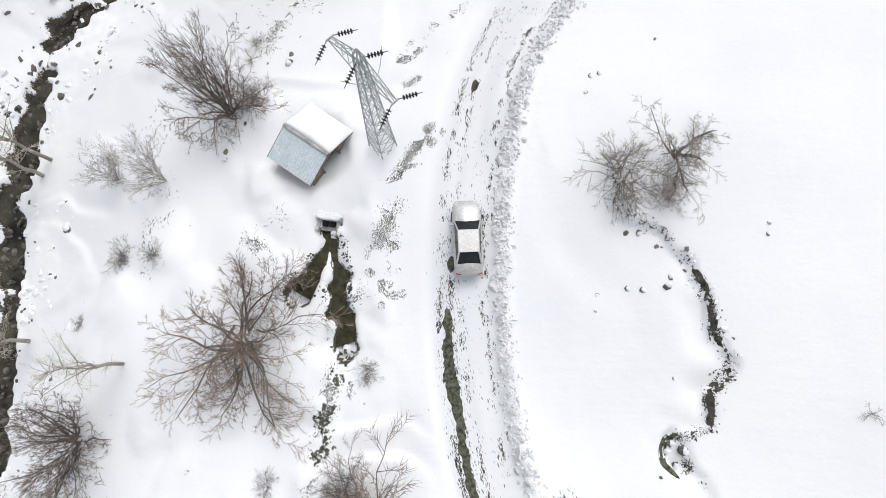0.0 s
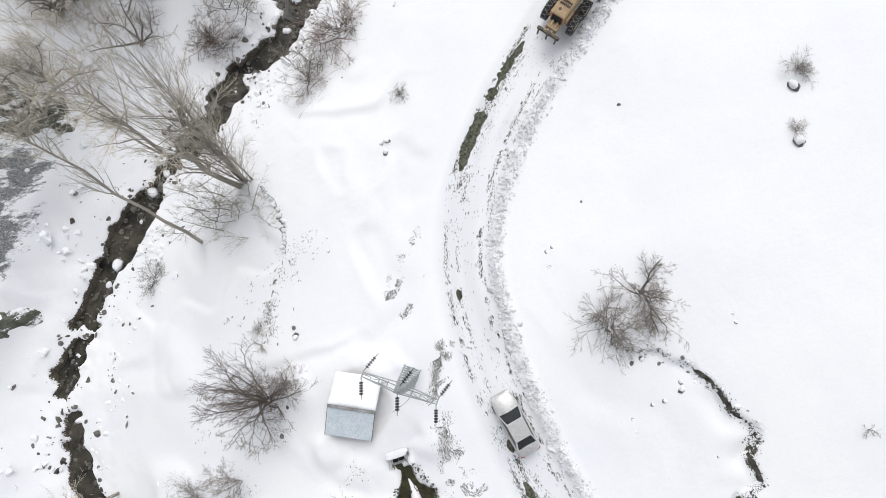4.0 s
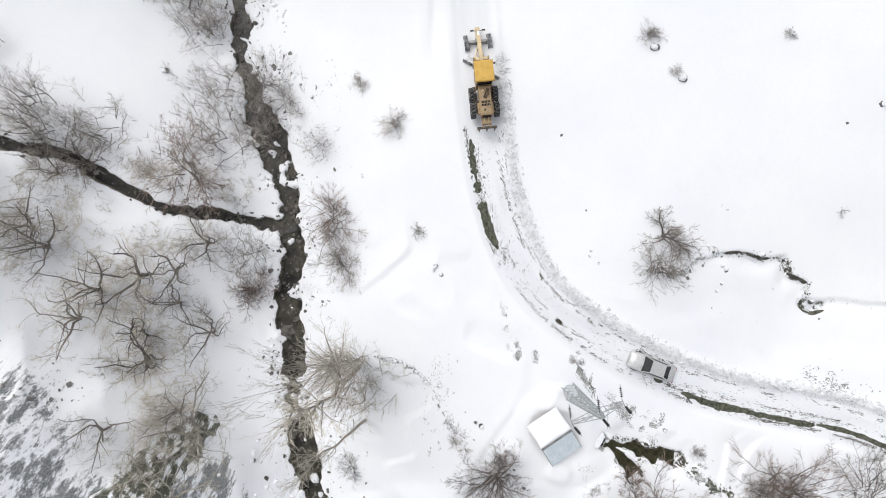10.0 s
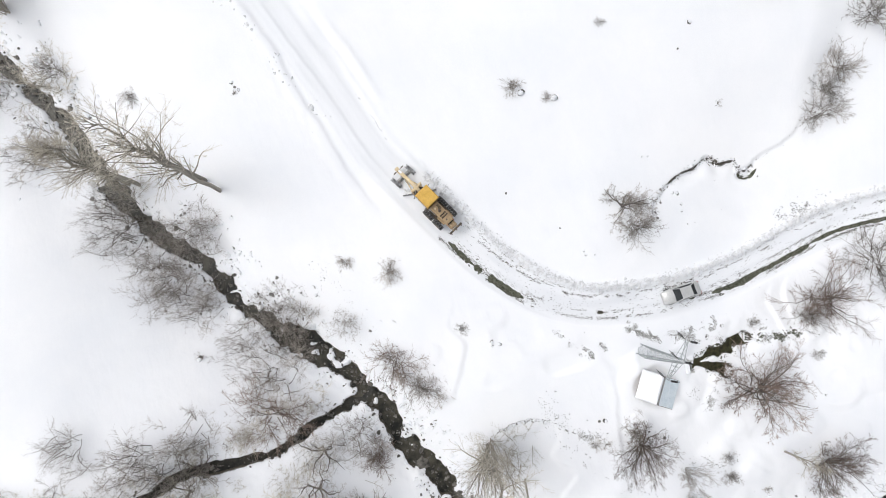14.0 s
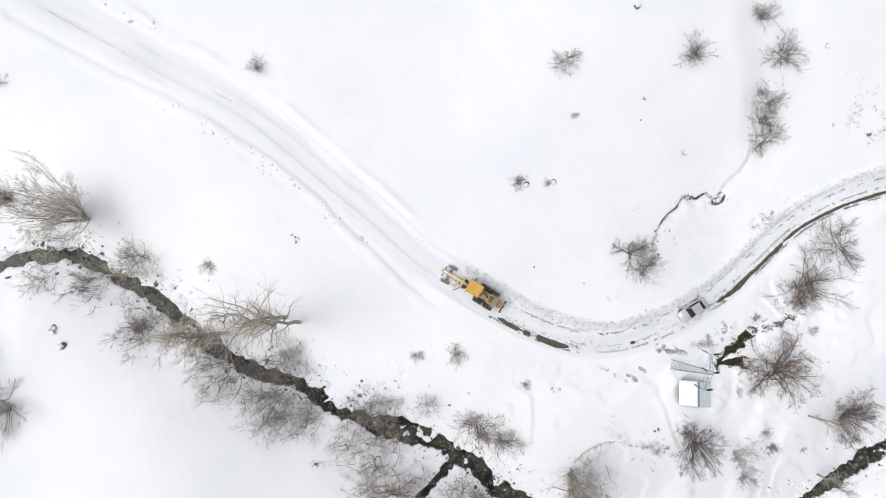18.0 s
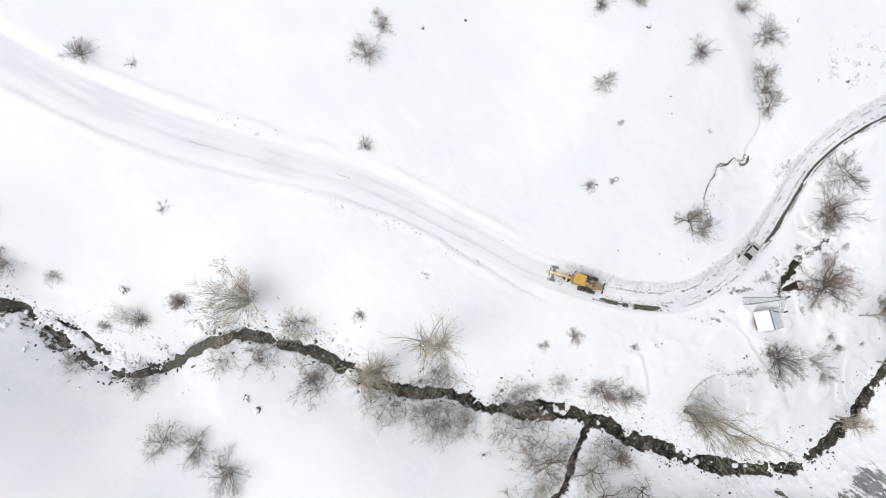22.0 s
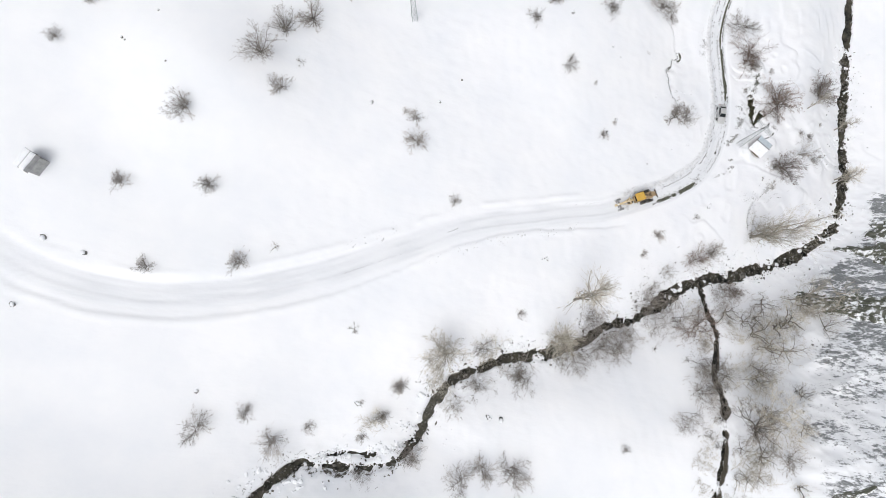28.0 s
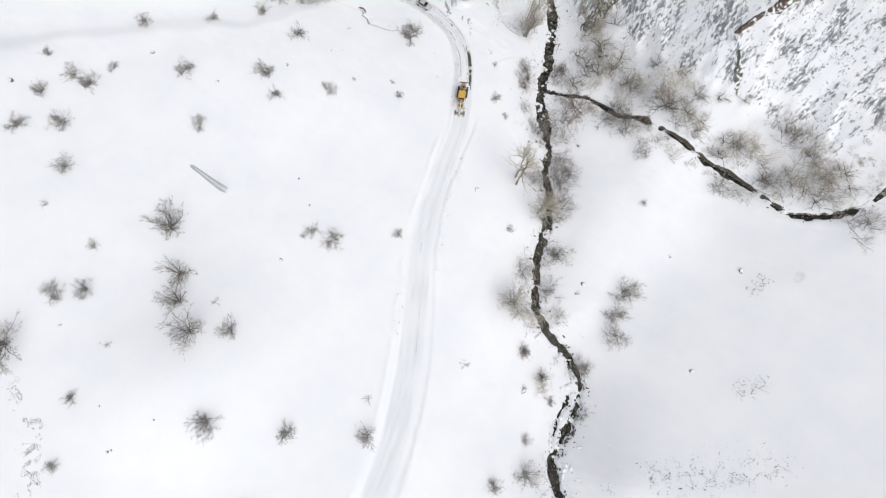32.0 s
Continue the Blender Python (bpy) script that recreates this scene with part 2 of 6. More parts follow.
SNOWY_RUBBER = mat("snow_caked_rubber", (0.03, 0.03, 0.03), (0.80, 0.81, 0.83), 2.6, 0.8, 0, 0.005)
STEEL = mat("worn_steel", (0.20, 0.20, 0.20), (0.42, 0.42, 0.41), 3.0, 0.45, 0.6)
GREASE = mat("greasy_iron", (0.05, 0.042, 0.035), (0.14, 0.11, 0.085), 4.0, 0.6, 0.2)
CAR_PAINT = mat("silver_grey_paint", (0.50, 0.505, 0.50), (0.58, 0.585, 0.58), 1.0, 0.3, 0.25)
CAR_GLASS = mat("tinted_glass", (0.012, 0.015, 0.017), (0.02, 0.025, 0.028), 1.0, 0.08)
LAMP_RED = mat("red_lens", (0.35, 0.02, 0.02), (0.45, 0.03, 0.03), 2.0, 0.3)
LAMP_WHITE = mat("clear_lens", (0.7, 0.7, 0.7), (0.8, 0.8, 0.8), 2.0, 0.2)


# ---- numbers of the land ----
MAIN_STREAM = [(-33, -40), (-32.4, -15), (-32.6, 5), (-33.6, 9.5), (-32.8, 15.2), (-32.1, 20), (-31.5, 23.5), (-28.9, 26.8), (-26.1, 29.5), (-23.6, 31.8),
               (-20.4, 34.3), (-18.2, 35.7), (-15.2, 37.4), (-12.6, 38.4), (-6.7, 41.3), (-3, 42.2), (.3, 43.7), (4, 45.7), (7, 48.1), (11.5, 52.3),
               (15.9, 55.3), (20.2, 57.5), (23.8, 60.4), (28.4, 63.6), (33.5, 66.2), (40.1, 67.8), (45.6, 71.1), (50, 73.8), (53.5, 78.6), (55, 85),
               (58.4, 91), (63, 92.9), (67, 93.6), (70.4, 93.7), (75.3, 93.8), (79, 96.6), (81.2, 99.5), (83.4, 103.6), (84.7, 106.2), (84, 109.6), (81.5, 113.4), (80, 125), (82, 170)]
TRIBUTARY = [(1.6, 44.0), (0.7, 45.2), (-0.2, 47.7), (-0.9, 50.2), (-1.7, 52.6), (-2.4, 55.8), (-1.8, 59.9), (-1.3, 63.5), (-1.6, 65.4), (-2.5, 67.7), (-2.0, 71), (-1.9, 76), (-1.2, 85.5), (-1.4, 94), (-0.6, 101), (0.6, 107.5), (-1.6, 113), (-6, 116.5), (-20, 120), (-40, 126)]
SIDE_ARM = [(54.8, 85.5), (57.2, 87.4), (60.3, 89.2), (63.6, 90.6), (68.2, 90.9), (71, 91.6), (74.6, 93.0)]
DITCH = [(-6.6, 6.8), (-6.4, 5.4), (-6.1, 3.6), (-6.1, 1.6), (-5.6, -0.2)]
DITCH_ARM = [(-6.6, 6.2), (-7.2, 4.8), (-7.9, 3.7), (-8.4, 2.8)]
ROAD_LINE = [(-12, -60), (-2, -38), (2, -29), (4.1, -21), (4.4, -15), (3.6, -10), (2.6, -5.5), (1.9, -1), (1.7, 4), (1.9, 9), (3, 15), (5, 19.5), (8.2, 23.2),
             (12.3, 26.5), (16.5, 29), (21, 31.5), (26.5, 34.3), (32, 36), (38, 38.2), (45.2, 40.8), (54.2, 44.5), (62, 49.5), (68.6, 53.5), (76, 58),
             (84, 62), (92, 65.3), (101, 68), (110, 69), (118, 68.4), (126.3, 66), (140, 58), (165, 40)]
GULLY = [(9.4, 10.7), (10.6, 7.0), (12.4, 6.0), (13.7, 4.4), (14.2, 3.4), (14.6, 2.2), (14.9, 0.4), (15.6, -1.3), (14.6, -2.8), (14.4, -4.5), (13.0, -5.1), (12.5, -6.1), (13.9, -7.0), (15.1, -10.6), (16.8, -12.7), (21, -15), (25.2, -18)]
SLOPE = [8.347, -2.127, 0.241, -0.185, 16.817, -4.994, -0.445, 3.511, -0.072, -0.533, 1.322, 0.421, -4.261]
SWELLS = [(5, -8, -1.574), (13, -6, -1.195), (31, -10, 1.097), (2, -22, -0.148), (36, 88, -1.265), (16, 82, 2.962), (24, 105, 0.376), (67, 82, -3.354), (102, 28, 3.776), (-5, 75, 3.546), (-20, 72, 0.746), (95, -10, 0.162), (120, 50, 0.194), (-12, 2, -0.023), (45, 0, 1.017), (72, 5, -1.125), (-28, 28, -0.474), (10, 48, 0.337), (-15, 15, -0.051)]


def smooth_line(pts, step):
    """A Catmull-Rom curve through pts, at about even steps."""
    p = [Vector((*q, 0)) for q in pts]
    p = [2 * p[0] - p[1]] + p + [2 * p[-1] - p[-2]]
    out = []
    for a, b, c, d in zip(p, p[1:], p[2:], p[3:]):
        n = max(2, int((c - b).length / step))
        for i in range(n):
            t = i / n
            out.append(0.5 * ((2 * b) + (c - a) * t + (2 * a - 5 * b + 4 * c - d) * t * t + (3 * b - a - 3 * c + d) * t ** 3))
    out.append(p[-2])
    return np.array([(v.x, v.y) for v in out])


def line_distance(x, y, pts):
    """Distance, signed side (right of the way is plus) and length along the line pts."""
    best, side, along = np.full(x.shape, 1e9), np.zeros(x.shape), np.zeros(x.shape)
    run = 0.0
    for (ax, ay), (bx, by) in zip(pts[:-1], pts[1:]):
        dx, dy = bx - ax, by - ay
        l2 = dx * dx + dy * dy + 1e-9
        t = np.clip(((x - ax) * dx + (y - ay) * dy) / l2, 0, 1)
        d = np.hypot(x - ax - t * dx, y - ay - t * dy)
        near = d < best
        best = np.where(near, d, best)
        side = np.where(near, np.where((x - ax) * dy - (y - ay) * dx > 0, 1.0, -1.0), side)
        along = np.where(near, run + t * math.sqrt(l2), along)
        run += math.sqrt(l2)
    return best, side, along


def lattice_noise(x, y, size, seed=0):
    """Smooth value noise, 0 to 1, with the given grain in metres."""
    u, v = x / size + seed * 17.31, y / size - seed * 9.7
    iu, iv = np.floor(u).astype(np.int64), np.floor(v).astype(np.int64)
    fu, fv = u - iu, v - iv
    fu, fv = fu * fu * (3 - 2 * fu), fv * fv * (3 - 2 * fv)

    def h(a, b):
        n = (a * 374761393 + b * 668265263 + seed * 1442695041) & 0xFFFFFFFF
        n = ((n ^ (n >> 13)) * 1274126177) & 0xFFFFFFFF
        return ((n ^ (n >> 16)) & 0xFFFF) / 65535.0
    return (h(iu, iv) * (1 - fu) + h(iu + 1, iv) * fu) * (1 - fv) + (h(iu, iv + 1) * (1 - fu) + h(iu + 1, iv + 1) * fu) * fv


def sstep(a, b, x):
    t = np.clip((x - a) / (b - a), 0, 1)
    return t * t * (3 - 2 * t)


def land(x, y):
    """The broad shape of the valley: slopes, hillside across the stream, valley bottom."""
    cx, cy = np.clip(x, -60.0, 160.0), np.clip(y, -45.0, 175.0)
    u, v = (cx - 40) / 80, (cy - 40) / 80
    z, k = np.zeros(np.shape(x)), 0
    for i in range(4):
        for j in range(4 - i):
            z = z + SLOPE[k] * u ** i * v ** j
            k += 1
    q = -0.8 * (cx + 16) + 0.6 * (cy - 4 * np.logaddexp(0, (cy - 76) / 4) - 50)
    z = z + SLOPE[10] * 4 * np.logaddexp(0, (q - 3) / 4) + SLOPE[11] * 6 * np.logaddexp(0, (cy - 92) / 6)
    for a, b, c in SWELLS:
        z = z + c * np.exp(-((x - a) ** 2 + (y - b) ** 2) / 169.0)
    return z + SLOPE[12] * np.exp(-(line_distance(x, y, MAIN_STREAM)[0] / 9) ** 2)


GULLY_FINE = smooth_line(GULLY, 0.6)
TERRACE = smooth_line([(17, -10.4), (25, -16), (40, -24), (57, -39), (75, -50), (100, -62)], 3.0)


# soft mounds and drifts about the shed, the ditch and the trees: x, y, height, radius
DRIFTS = [(-9.5, 3.5, 0.42, 1.6), (-12.2, 5.2, 0.35, 2.0), (-15, 3, 0.3, 1.5), (-8.3, -2.2, 0.4, 1.8), (-6.9, -4.2, 0.35, 1.4), (-18, 6, 0.35, 2.2), (-3.6, 2.2, 0.3, 1.3), (-4.0, 6.8, 0.32, 1.3),
          (-11.4, 14.4, 0.4, 1.8), (-11.0, 9.4, 0.35, 1.5), (-4.4, 13.4, 0.3, 1.4), (-21, 3, 0.4, 2.4), (-24, 12, 0.4, 2.6), (-17, -5, 0.35, 2.0), (-7.4, -8, 0.4, 2.0), (-20, 21, 0.35, 2.5)]


MAIN_FINE, TRIB_FINE, ROAD_FINE = smooth_line(MAIN_STREAM, 2.0), smooth_line(TRIBUTARY, 2.0), smooth_line(ROAD_LINE, 2.5)
WATERS = [(MAIN_FINE, 0.90, 1.05, 0.55), (TRIB_FINE, 0.36, 1.0, 0.40), (smooth_line(SIDE_ARM, 2.0), 0.34, 0.9, 0.5), (np.array(DITCH), 0.58, 0.95, 0.3), (np.array(DITCH_ARM), 0.42, 0.95, 0.3)]


def rockiness(x, y):
    """1 on the rocky slope west of the streams, 0 on the snowfields."""
    q = -0.8 * (x + 16) + 0.6 * (y - 4 * np.logaddexp(0, (y - 76) / 4) - 50)
    t, side, _ = line_distance(x, y, TRIB_FINE)
    m, mside, _ = line_distance(x, y, MAIN_FINE)
    west = np.where(y > 46, (side < 0) * sstep(5, 14, t), (mside < 0) * sstep(2.5, 6, m))
    return sstep(0.0, 8.0, q + 5.5 * (1 - sstep(34, 52, y)) + 7 * (lattice_noise(x, y, 7.0, 11) - 0.5)) * west


def ground(x, y):
    """Height of the snow surface."""
    x, y = np.asarray(x, float), np.asarray(y, float)
    z = land(x, y)
    far = np.exp(-(np.maximum(0, np.hypot(x - 50, y - 40) - 150) / 60) ** 2)
    d, side, along = line_distance(x, y, ROAD_FINE)
    u = d * side
    off = sstep(2.2, 5.0, d)
    wet = [(line_distance(x, y, pts)[0], w, depth) for pts, w, depth, _ in WATERS]
    dry = np.minimum.reduce([sstep(w + 0.4, w + 6.0, dd) for dd, w, depth in wet])
    z = z + far * (0.12 + 0.88 * off) * (0.15 + 0.85 * dry) * (0.70 * (lattice_noise(x, y, 14.0, 1) - 0.5) + 0.17 * (lattice_noise(x + 0.5 * y, y * 1.5 - 0.4 * x, 6.0, 2) - 0.5) + 0.05 * (lattice_noise(x * 1.6, y * 0.7 + x * 0.5, 2.3, 16) - 0.5)) + 0.05 * (lattice_noise(x, y, 1.3, 3) - 0.5) * (0.2 + 0.8 * off)
    # soft scarps where the wind has cut the snow, most of them on the rough ground about the shed and the trees
    rough = 0.05 + 0.95 * (1 - sstep(2, 9, x)) * (1 - sstep(30, 42, y))
    q = 3.2 * lattice_noise(x * 0.8 + y * 0.3, y * 1.2, 9.0, 21) + 0.7 * lattice_noise(x, y, 2.6, 22)
    z = z + far * dry * off * rough * 0.30 * (np.floor(q) + sstep(0.36, 0.64, q - np.floor(q)) - q)
    # lumpy snow in a belt along the waters
    z = z + far * off * (1 - dry) * (0.22 * (lattice_noise(x, y, 1.5, 33) - 0.5) + 0.10 * (lattice_noise(x, y, 0.65, 34) - 0.5))
    # the road: a cleared bed with its windrow behind the grader, the old snowed-in track before it
    fresh = sstep(104, 109, along)
    cleared = 1 - fresh
    bed = (1 - sstep(2.1, 2.6, d)) * far
    z = z - bed * 0.12 * cleared
    wander = 0.5 * (lattice_noise(along, 0 * x, 6.0, 23) - 0.5) + 0.3 * (lattice_noise(x, y, 1.3, 24) - 0.5)
    le = np.interp(along, [95, 106, 129, 147, 171], [-4.8, -4.4, -2.8, -3.4, -3.9]) + wander
    ri = np.interp(along, [102, 140, 154, 167], [1.6, 2.0, 2.4, 2.5]) - 0.7 * wander
    z = z - fresh * far * 0.24 * sstep(le - 0.30, le + 0.30, u) * (1 - sstep(ri - 0.32, ri + 0.32, u))
    z = z - fresh * far * 0.12 * sstep(-1.2, -0.85, u + 0.4 * wander) * (1 - sstep(ri - 0.1, ri + 1.4, u))
    z = z + fresh * far * (0.13 * np.exp(-((u - le + 0.75) / 0.45) ** 2) * lattice_noise(x, y, 1.1, 4) + 0.20 * np.exp(-((u - ri - 1.5) / 0.55) ** 2) * sstep(0.35, 0.7, lattice_noise(x, y, 4.0, 25)))
    z = z - fresh * far * (0.05 * np.exp(-((u - 1.1) / 0.25) ** 2) + 0.05 * np.exp(-((u + 2.3) / 0.28) ** 2))
    z = z + cleared * 0.30 * np.exp(-((u - 2.0) / 0.45) ** 2) * (0.3 + lattice_noise(x, y, 0.7, 5) + 0.7 * lattice_noise(x, y, 0.36, 6))
    for a, b, h, r in DRIFTS:
        q = np.hypot(x - a, y - b) + 0.9 * r * (lattice_noise(x, y, r, 91) - 0.5)
        z = z + h * (1 - sstep(0.35 * r, 1.25 * r, q))
    q = np.hypot(x + 7.85, y - 11.6) + 1.2 * (lattice_noise(x, y, 2.0, 92) - 0.5)
    z = z + 0.34 * sstep(1.6, 2.6, q) * (1 - sstep(3.6, 6.5, q)) * (1 - sstep(-5.2, -3.5, x + 0.3 * (y - 11)))
    rk = rockiness(x, y)
    ridge = 1 - np.abs(2 * lattice_noise(x * 0.8 + y * 0.6, (y * 0.8 - x * 0.6) * 2.2, 9.0, 12) - 1)
    z = z + rk * far * (2.2 * ridge * lattice_noise(x, y, 13.0, 15) + 0.7 * (lattice_noise(x, y, 1.9, 13) - 0.3) + 0.3 * lattice_noise(x, y, 0.8, 14))
    cut, isles = np.zeros(x.shape), np.zeros(x.shape)
    inland = sstep(1.5, 4.0, wet[3][0])
    isle = inland * sstep(0.5, 3.0, wet[1][0] + 0 * x) * sstep(0.60, 0.76, 0.75 * lattice_noise(x, y, 1.5, 9) + 0.25 * lattice_noise(x, y, 0.5, 31)) * sstep(0.42, 0.6, lattice_noise(x, y, 6.5, 10) + 0.35 * np.exp(-((x - 4) ** 2 + (y - 47) ** 2) / 90))
    isle = isle + (1 - inland) * sstep(0.68, 0.82, lattice_noise(x, y, 0.8, 19))
    pools = 0.55 * np.exp(-((x - 6) ** 2 + (y - 48) ** 2) / 60) + 0.25 * (lattice_noise(x, y, 7.0, 29) - 0.4)
    for k, (dd, w, depth) in enumerate(wet):
        w = w + pools if k == 0 else w
        dw = dd + (1.0 if k == 0 else min(1.0, w + 0.35)) * (1.05 * (lattice_noise(x, y, 2.9, 7) - 0.5) + 0.75 * (lattice_noise(x, y, 1.2, 8) - 0.5) + 0.55 * (lattice_noise(x, y, 0.55, 17) - 0.5))
        cut = np.maximum(cut, depth * (1 - sstep(w - 0.26, w + 0.26, dw)) + 0.2 * (1 - sstep(w, w + 1.8, dw)))
        isles = np.maximum(isles, isle * depth * 0.85 * (1 - sstep(w - 0.1, w + 0.3, dw)))
    z = z - cut + isles
    gd, gs, ga = line_distance(x, y, GULLY_FINE)
    gu = gd * gs + 0.5 * (lattice_noise(x, y, 1.1, 26) - 0.5) + 0.25 * (lattice_noise(x, y, 0.5, 27) - 0.5)
    low = sstep(-0.14, 0.22, gu) * sstep(0, 4, ga) * (1 - 0.6 * sstep(18, 24, ga))
    z = z - ((0.14 + 0.42 * lattice_noise(x, y, 1.3, 30)) * np.exp(-(gd / 1.3) ** 2) + 0.16 * (1 - sstep(3.4, 5.4, gd))) * low
    bd, bs, ba = line_distance(x, y, TERRACE)
    z = z - 0.75 * sstep(-1.8, 2.4, bd * bs + 3.0 * (lattice_noise(x, y, 6.0, 32) - 0.5)) * (1 - sstep(5, 14, bd)) * sstep(0, 8, ba)
    q = np.hypot(x - 13.1, (y + 5.9) * 0.9) + 0.5 * (lattice_noise(x, y, 0.9, 28) - 0.5)
    z = z - 0.55 * (1 - sstep(0.7, 1.15, q)) * (1 - sstep(12.9, 13.7, x + 0.3 * y + 1.8))
    return z


def ground_at(x, y):
    return float(ground(np.array([float(x)]), np.array([float(y)]))[0])


def axis(bands, far_lo, far_hi):
    """Grid lines: bands of (from, to, step), then steps that grow towards the far ends."""
    v = [q for lo, hi, step in bands for q in np.arange(lo, hi - 0.01, step)]
    step, q = 1.2, v[-1]
    while q < far_hi:
        q += step
        v.append(q)
        step *= 1.35
    step, q, pre = 1.2, v[0], []
    while q > far_lo:
        q -= step
        pre.append(q)
        step *= 1.35
    return np.array(pre[::-1] + v)


def mesh_from(name, verts, faces, smooth=True):
    me = bpy.data.meshes.new(name)
    me.from_pydata([tuple(v) for v in verts], [], faces)
    if smooth:
        me.polygons.foreach_set("use_smooth", [True] * len(me.polygons))
    me.update()
    return me


def sheet(name, xs, ys):
    X, Y = np.meshgrid(xs, ys)
    Z = ground(X.ravel(), Y.ravel())
    co = np.stack([X.ravel(), Y.ravel(), Z], -1)
    nx, ny = len(xs), len(ys)
    i = (np.arange(ny - 1)[:, None] * nx + np.arange(nx - 1)[None, :]).ravel()
    quads = np.stack([i, i + 1, i + nx + 1, i + nx], -1)
    me = bpy.data.meshes.new(name)
    me.vertices.add(len(co))
    me.vertices.foreach_set("co", co.ravel())
    me.loops.add(quads.size)
    me.loops.foreach_set("vertex_index", quads.ravel().astype(np.int32))
    me.polygons.add(len(quads))
    me.polygons.foreach_set("loop_start", np.arange(0, quads.size, 4, dtype=np.int32))
    me.polygons.foreach_set("use_smooth", np.ones(len(quads), bool))
    me.update(calc_edges=True)
    rocky = rockiness(co[:, 0], co[:, 1]) * (1.14 - 0.22 * sstep(48, 60, co[:, 1]))
    at = me.attributes.new("rocky", "FLOAT", "POINT")
    at.data.foreach_set("value", rocky.astype(np.float32))
    near_water = np.minimum.reduce([line_distance(co[:, 0], co[:, 1], pts)[0] - w for pts, w, _, _ in WATERS] + [line_distance(co[:, 0], co[:, 1], GULLY_FINE)[0]])
    at = me.attributes.new("bank", "FLOAT", "POINT")
    at.data.foreach_set("value", (1 - sstep(1.6, 2.6, near_water)).astype(np.float32))
    d, side, along = line_distance(co[:, 0], co[:, 1], ROAD_FINE)
    u = d * side
    packed = (1 - sstep(1.9, 2.7, d)) * (0.30 + 0.9 * lattice_noise(along * 0.25, u * 2.2, 1.0, 71) * lattice_noise(co[:, 0], co[:, 1], 5.0, 72))
    at = me.attributes.new("packed", "FLOAT", "POINT")
    at.data.foreach_set("value", np.clip(packed, 0, 1).astype(np.float32))
    return me


land_mesh = sheet("ground", axis([(-78, -44, 1.0), (-44, -36, 0.34), (-36, 18, 0.19), (18, 50, 0.29), (50, 90, 0.46), (90, 150, 1.2)], -4200, 4200), axis([(-62, -16, 1.0), (-16, 24, 0.22), (24, 60, 0.19), (60, 76, 0.29), (76, 116, 0.46), (116, 150, 1.2)], -4200, 4200))
land_mesh.materials.append(SNOW_GROUND)
ground_ob = tagged(new("ground", land_mesh), "snow-covered valley side with a ploughed road bed", "ground", kind="structure")


# ---- small makers ----
def part(name, data, material, parent, label="", m=None):
    """One mesh object under a thing or part. data: a bmesh or a mesh."""
    if isinstance(data, bmesh.types.BMesh):
        me = bpy.data.meshes.new(name)
        data.to_mesh(me)
        data.free()
    else:
        me = data
    if material and not me.materials:
        me.materials.append(material)
    ob = new(name, me)
    ob.parent = parent
    if m is not None:
        ob.matrix_basis = m
    if label:
        ob["label"] = label
    return ob


def box(sx, sy, sz, at=(0, 0, 0), bevel=0.02, rot=(0, 0, 0)):
    bm = bmesh.new()
    bmesh.ops.create_cube(bm, size=1.0)
    bmesh.ops.scale(bm, vec=(sx, sy, sz), verts=bm.verts)
    if bevel:
        bmesh.ops.bevel(bm, geom=bm.edges[:], offset=min(bevel, 0.45 * min(sx, sy, sz)), segments=2, affect="EDGES", profile=0.5)
    bmesh.ops.transform(bm, matrix=pose(*at, *rot), verts=bm.verts)
    return bm


def rod(a, b, r, n=6, r2=None):
    a, b = Vector(a), Vector(b)
    bm = bmesh.new()
    bmesh.ops.create_cone(bm, cap_ends=True, segments=n, radius1=r, radius2=r if r2 is None else r2, depth=(b - a).length)
    bmesh.ops.transform(bm, matrix=Matrix.Translation((a + b) / 2) @ (b - a).to_track_quat("Z", "Y").to_matrix().to_4x4(), verts=bm.verts)
    return bm


def join(*bms):
    me = bpy.data.meshes.new("tmp")
    out = bmesh.new()
    for b in bms:
        b.to_mesh(me)
        b.free()
        out.from_mesh(me)
        me.clear_geometry()
    bpy.data.meshes.remove(me)
    return out


def lathe(profile, n=24, axis_m=None):
    """A body of revolution about z from (radius, height) pairs."""
    bm = bmesh.new()
    rings = []
    for r, z in profile:
        rings.append([bm.verts.new((r * math.cos(2 * math.pi * i / n), r * math.sin(2 * math.pi * i / n), z)) for i in range(n)])
    for a, b in zip(rings, rings[1:]):
        for i in range(n):
            bm.faces.new((a[i], a[(i + 1) % n], b[(i + 1) % n], b[i]))
    bm.faces.new(rings[0][::-1])
    bm.faces.new(rings[-1])
    bmesh.ops.recalc_face_normals(bm, faces=bm.faces[:])
    if axis_m is not None:
        bmesh.ops.transform(bm, matrix=axis_m, verts=bm.verts)
    return bm


def empty(name, x, y, z=None, rz=0.0, label="", category="", group="", kind=""):
    ob = new(name)
    ob.matrix_basis = pose(x, y, ground_at(x, y) if z is None else z, 0, 0, rz)
    return tagged(ob, label, category, group, kind)


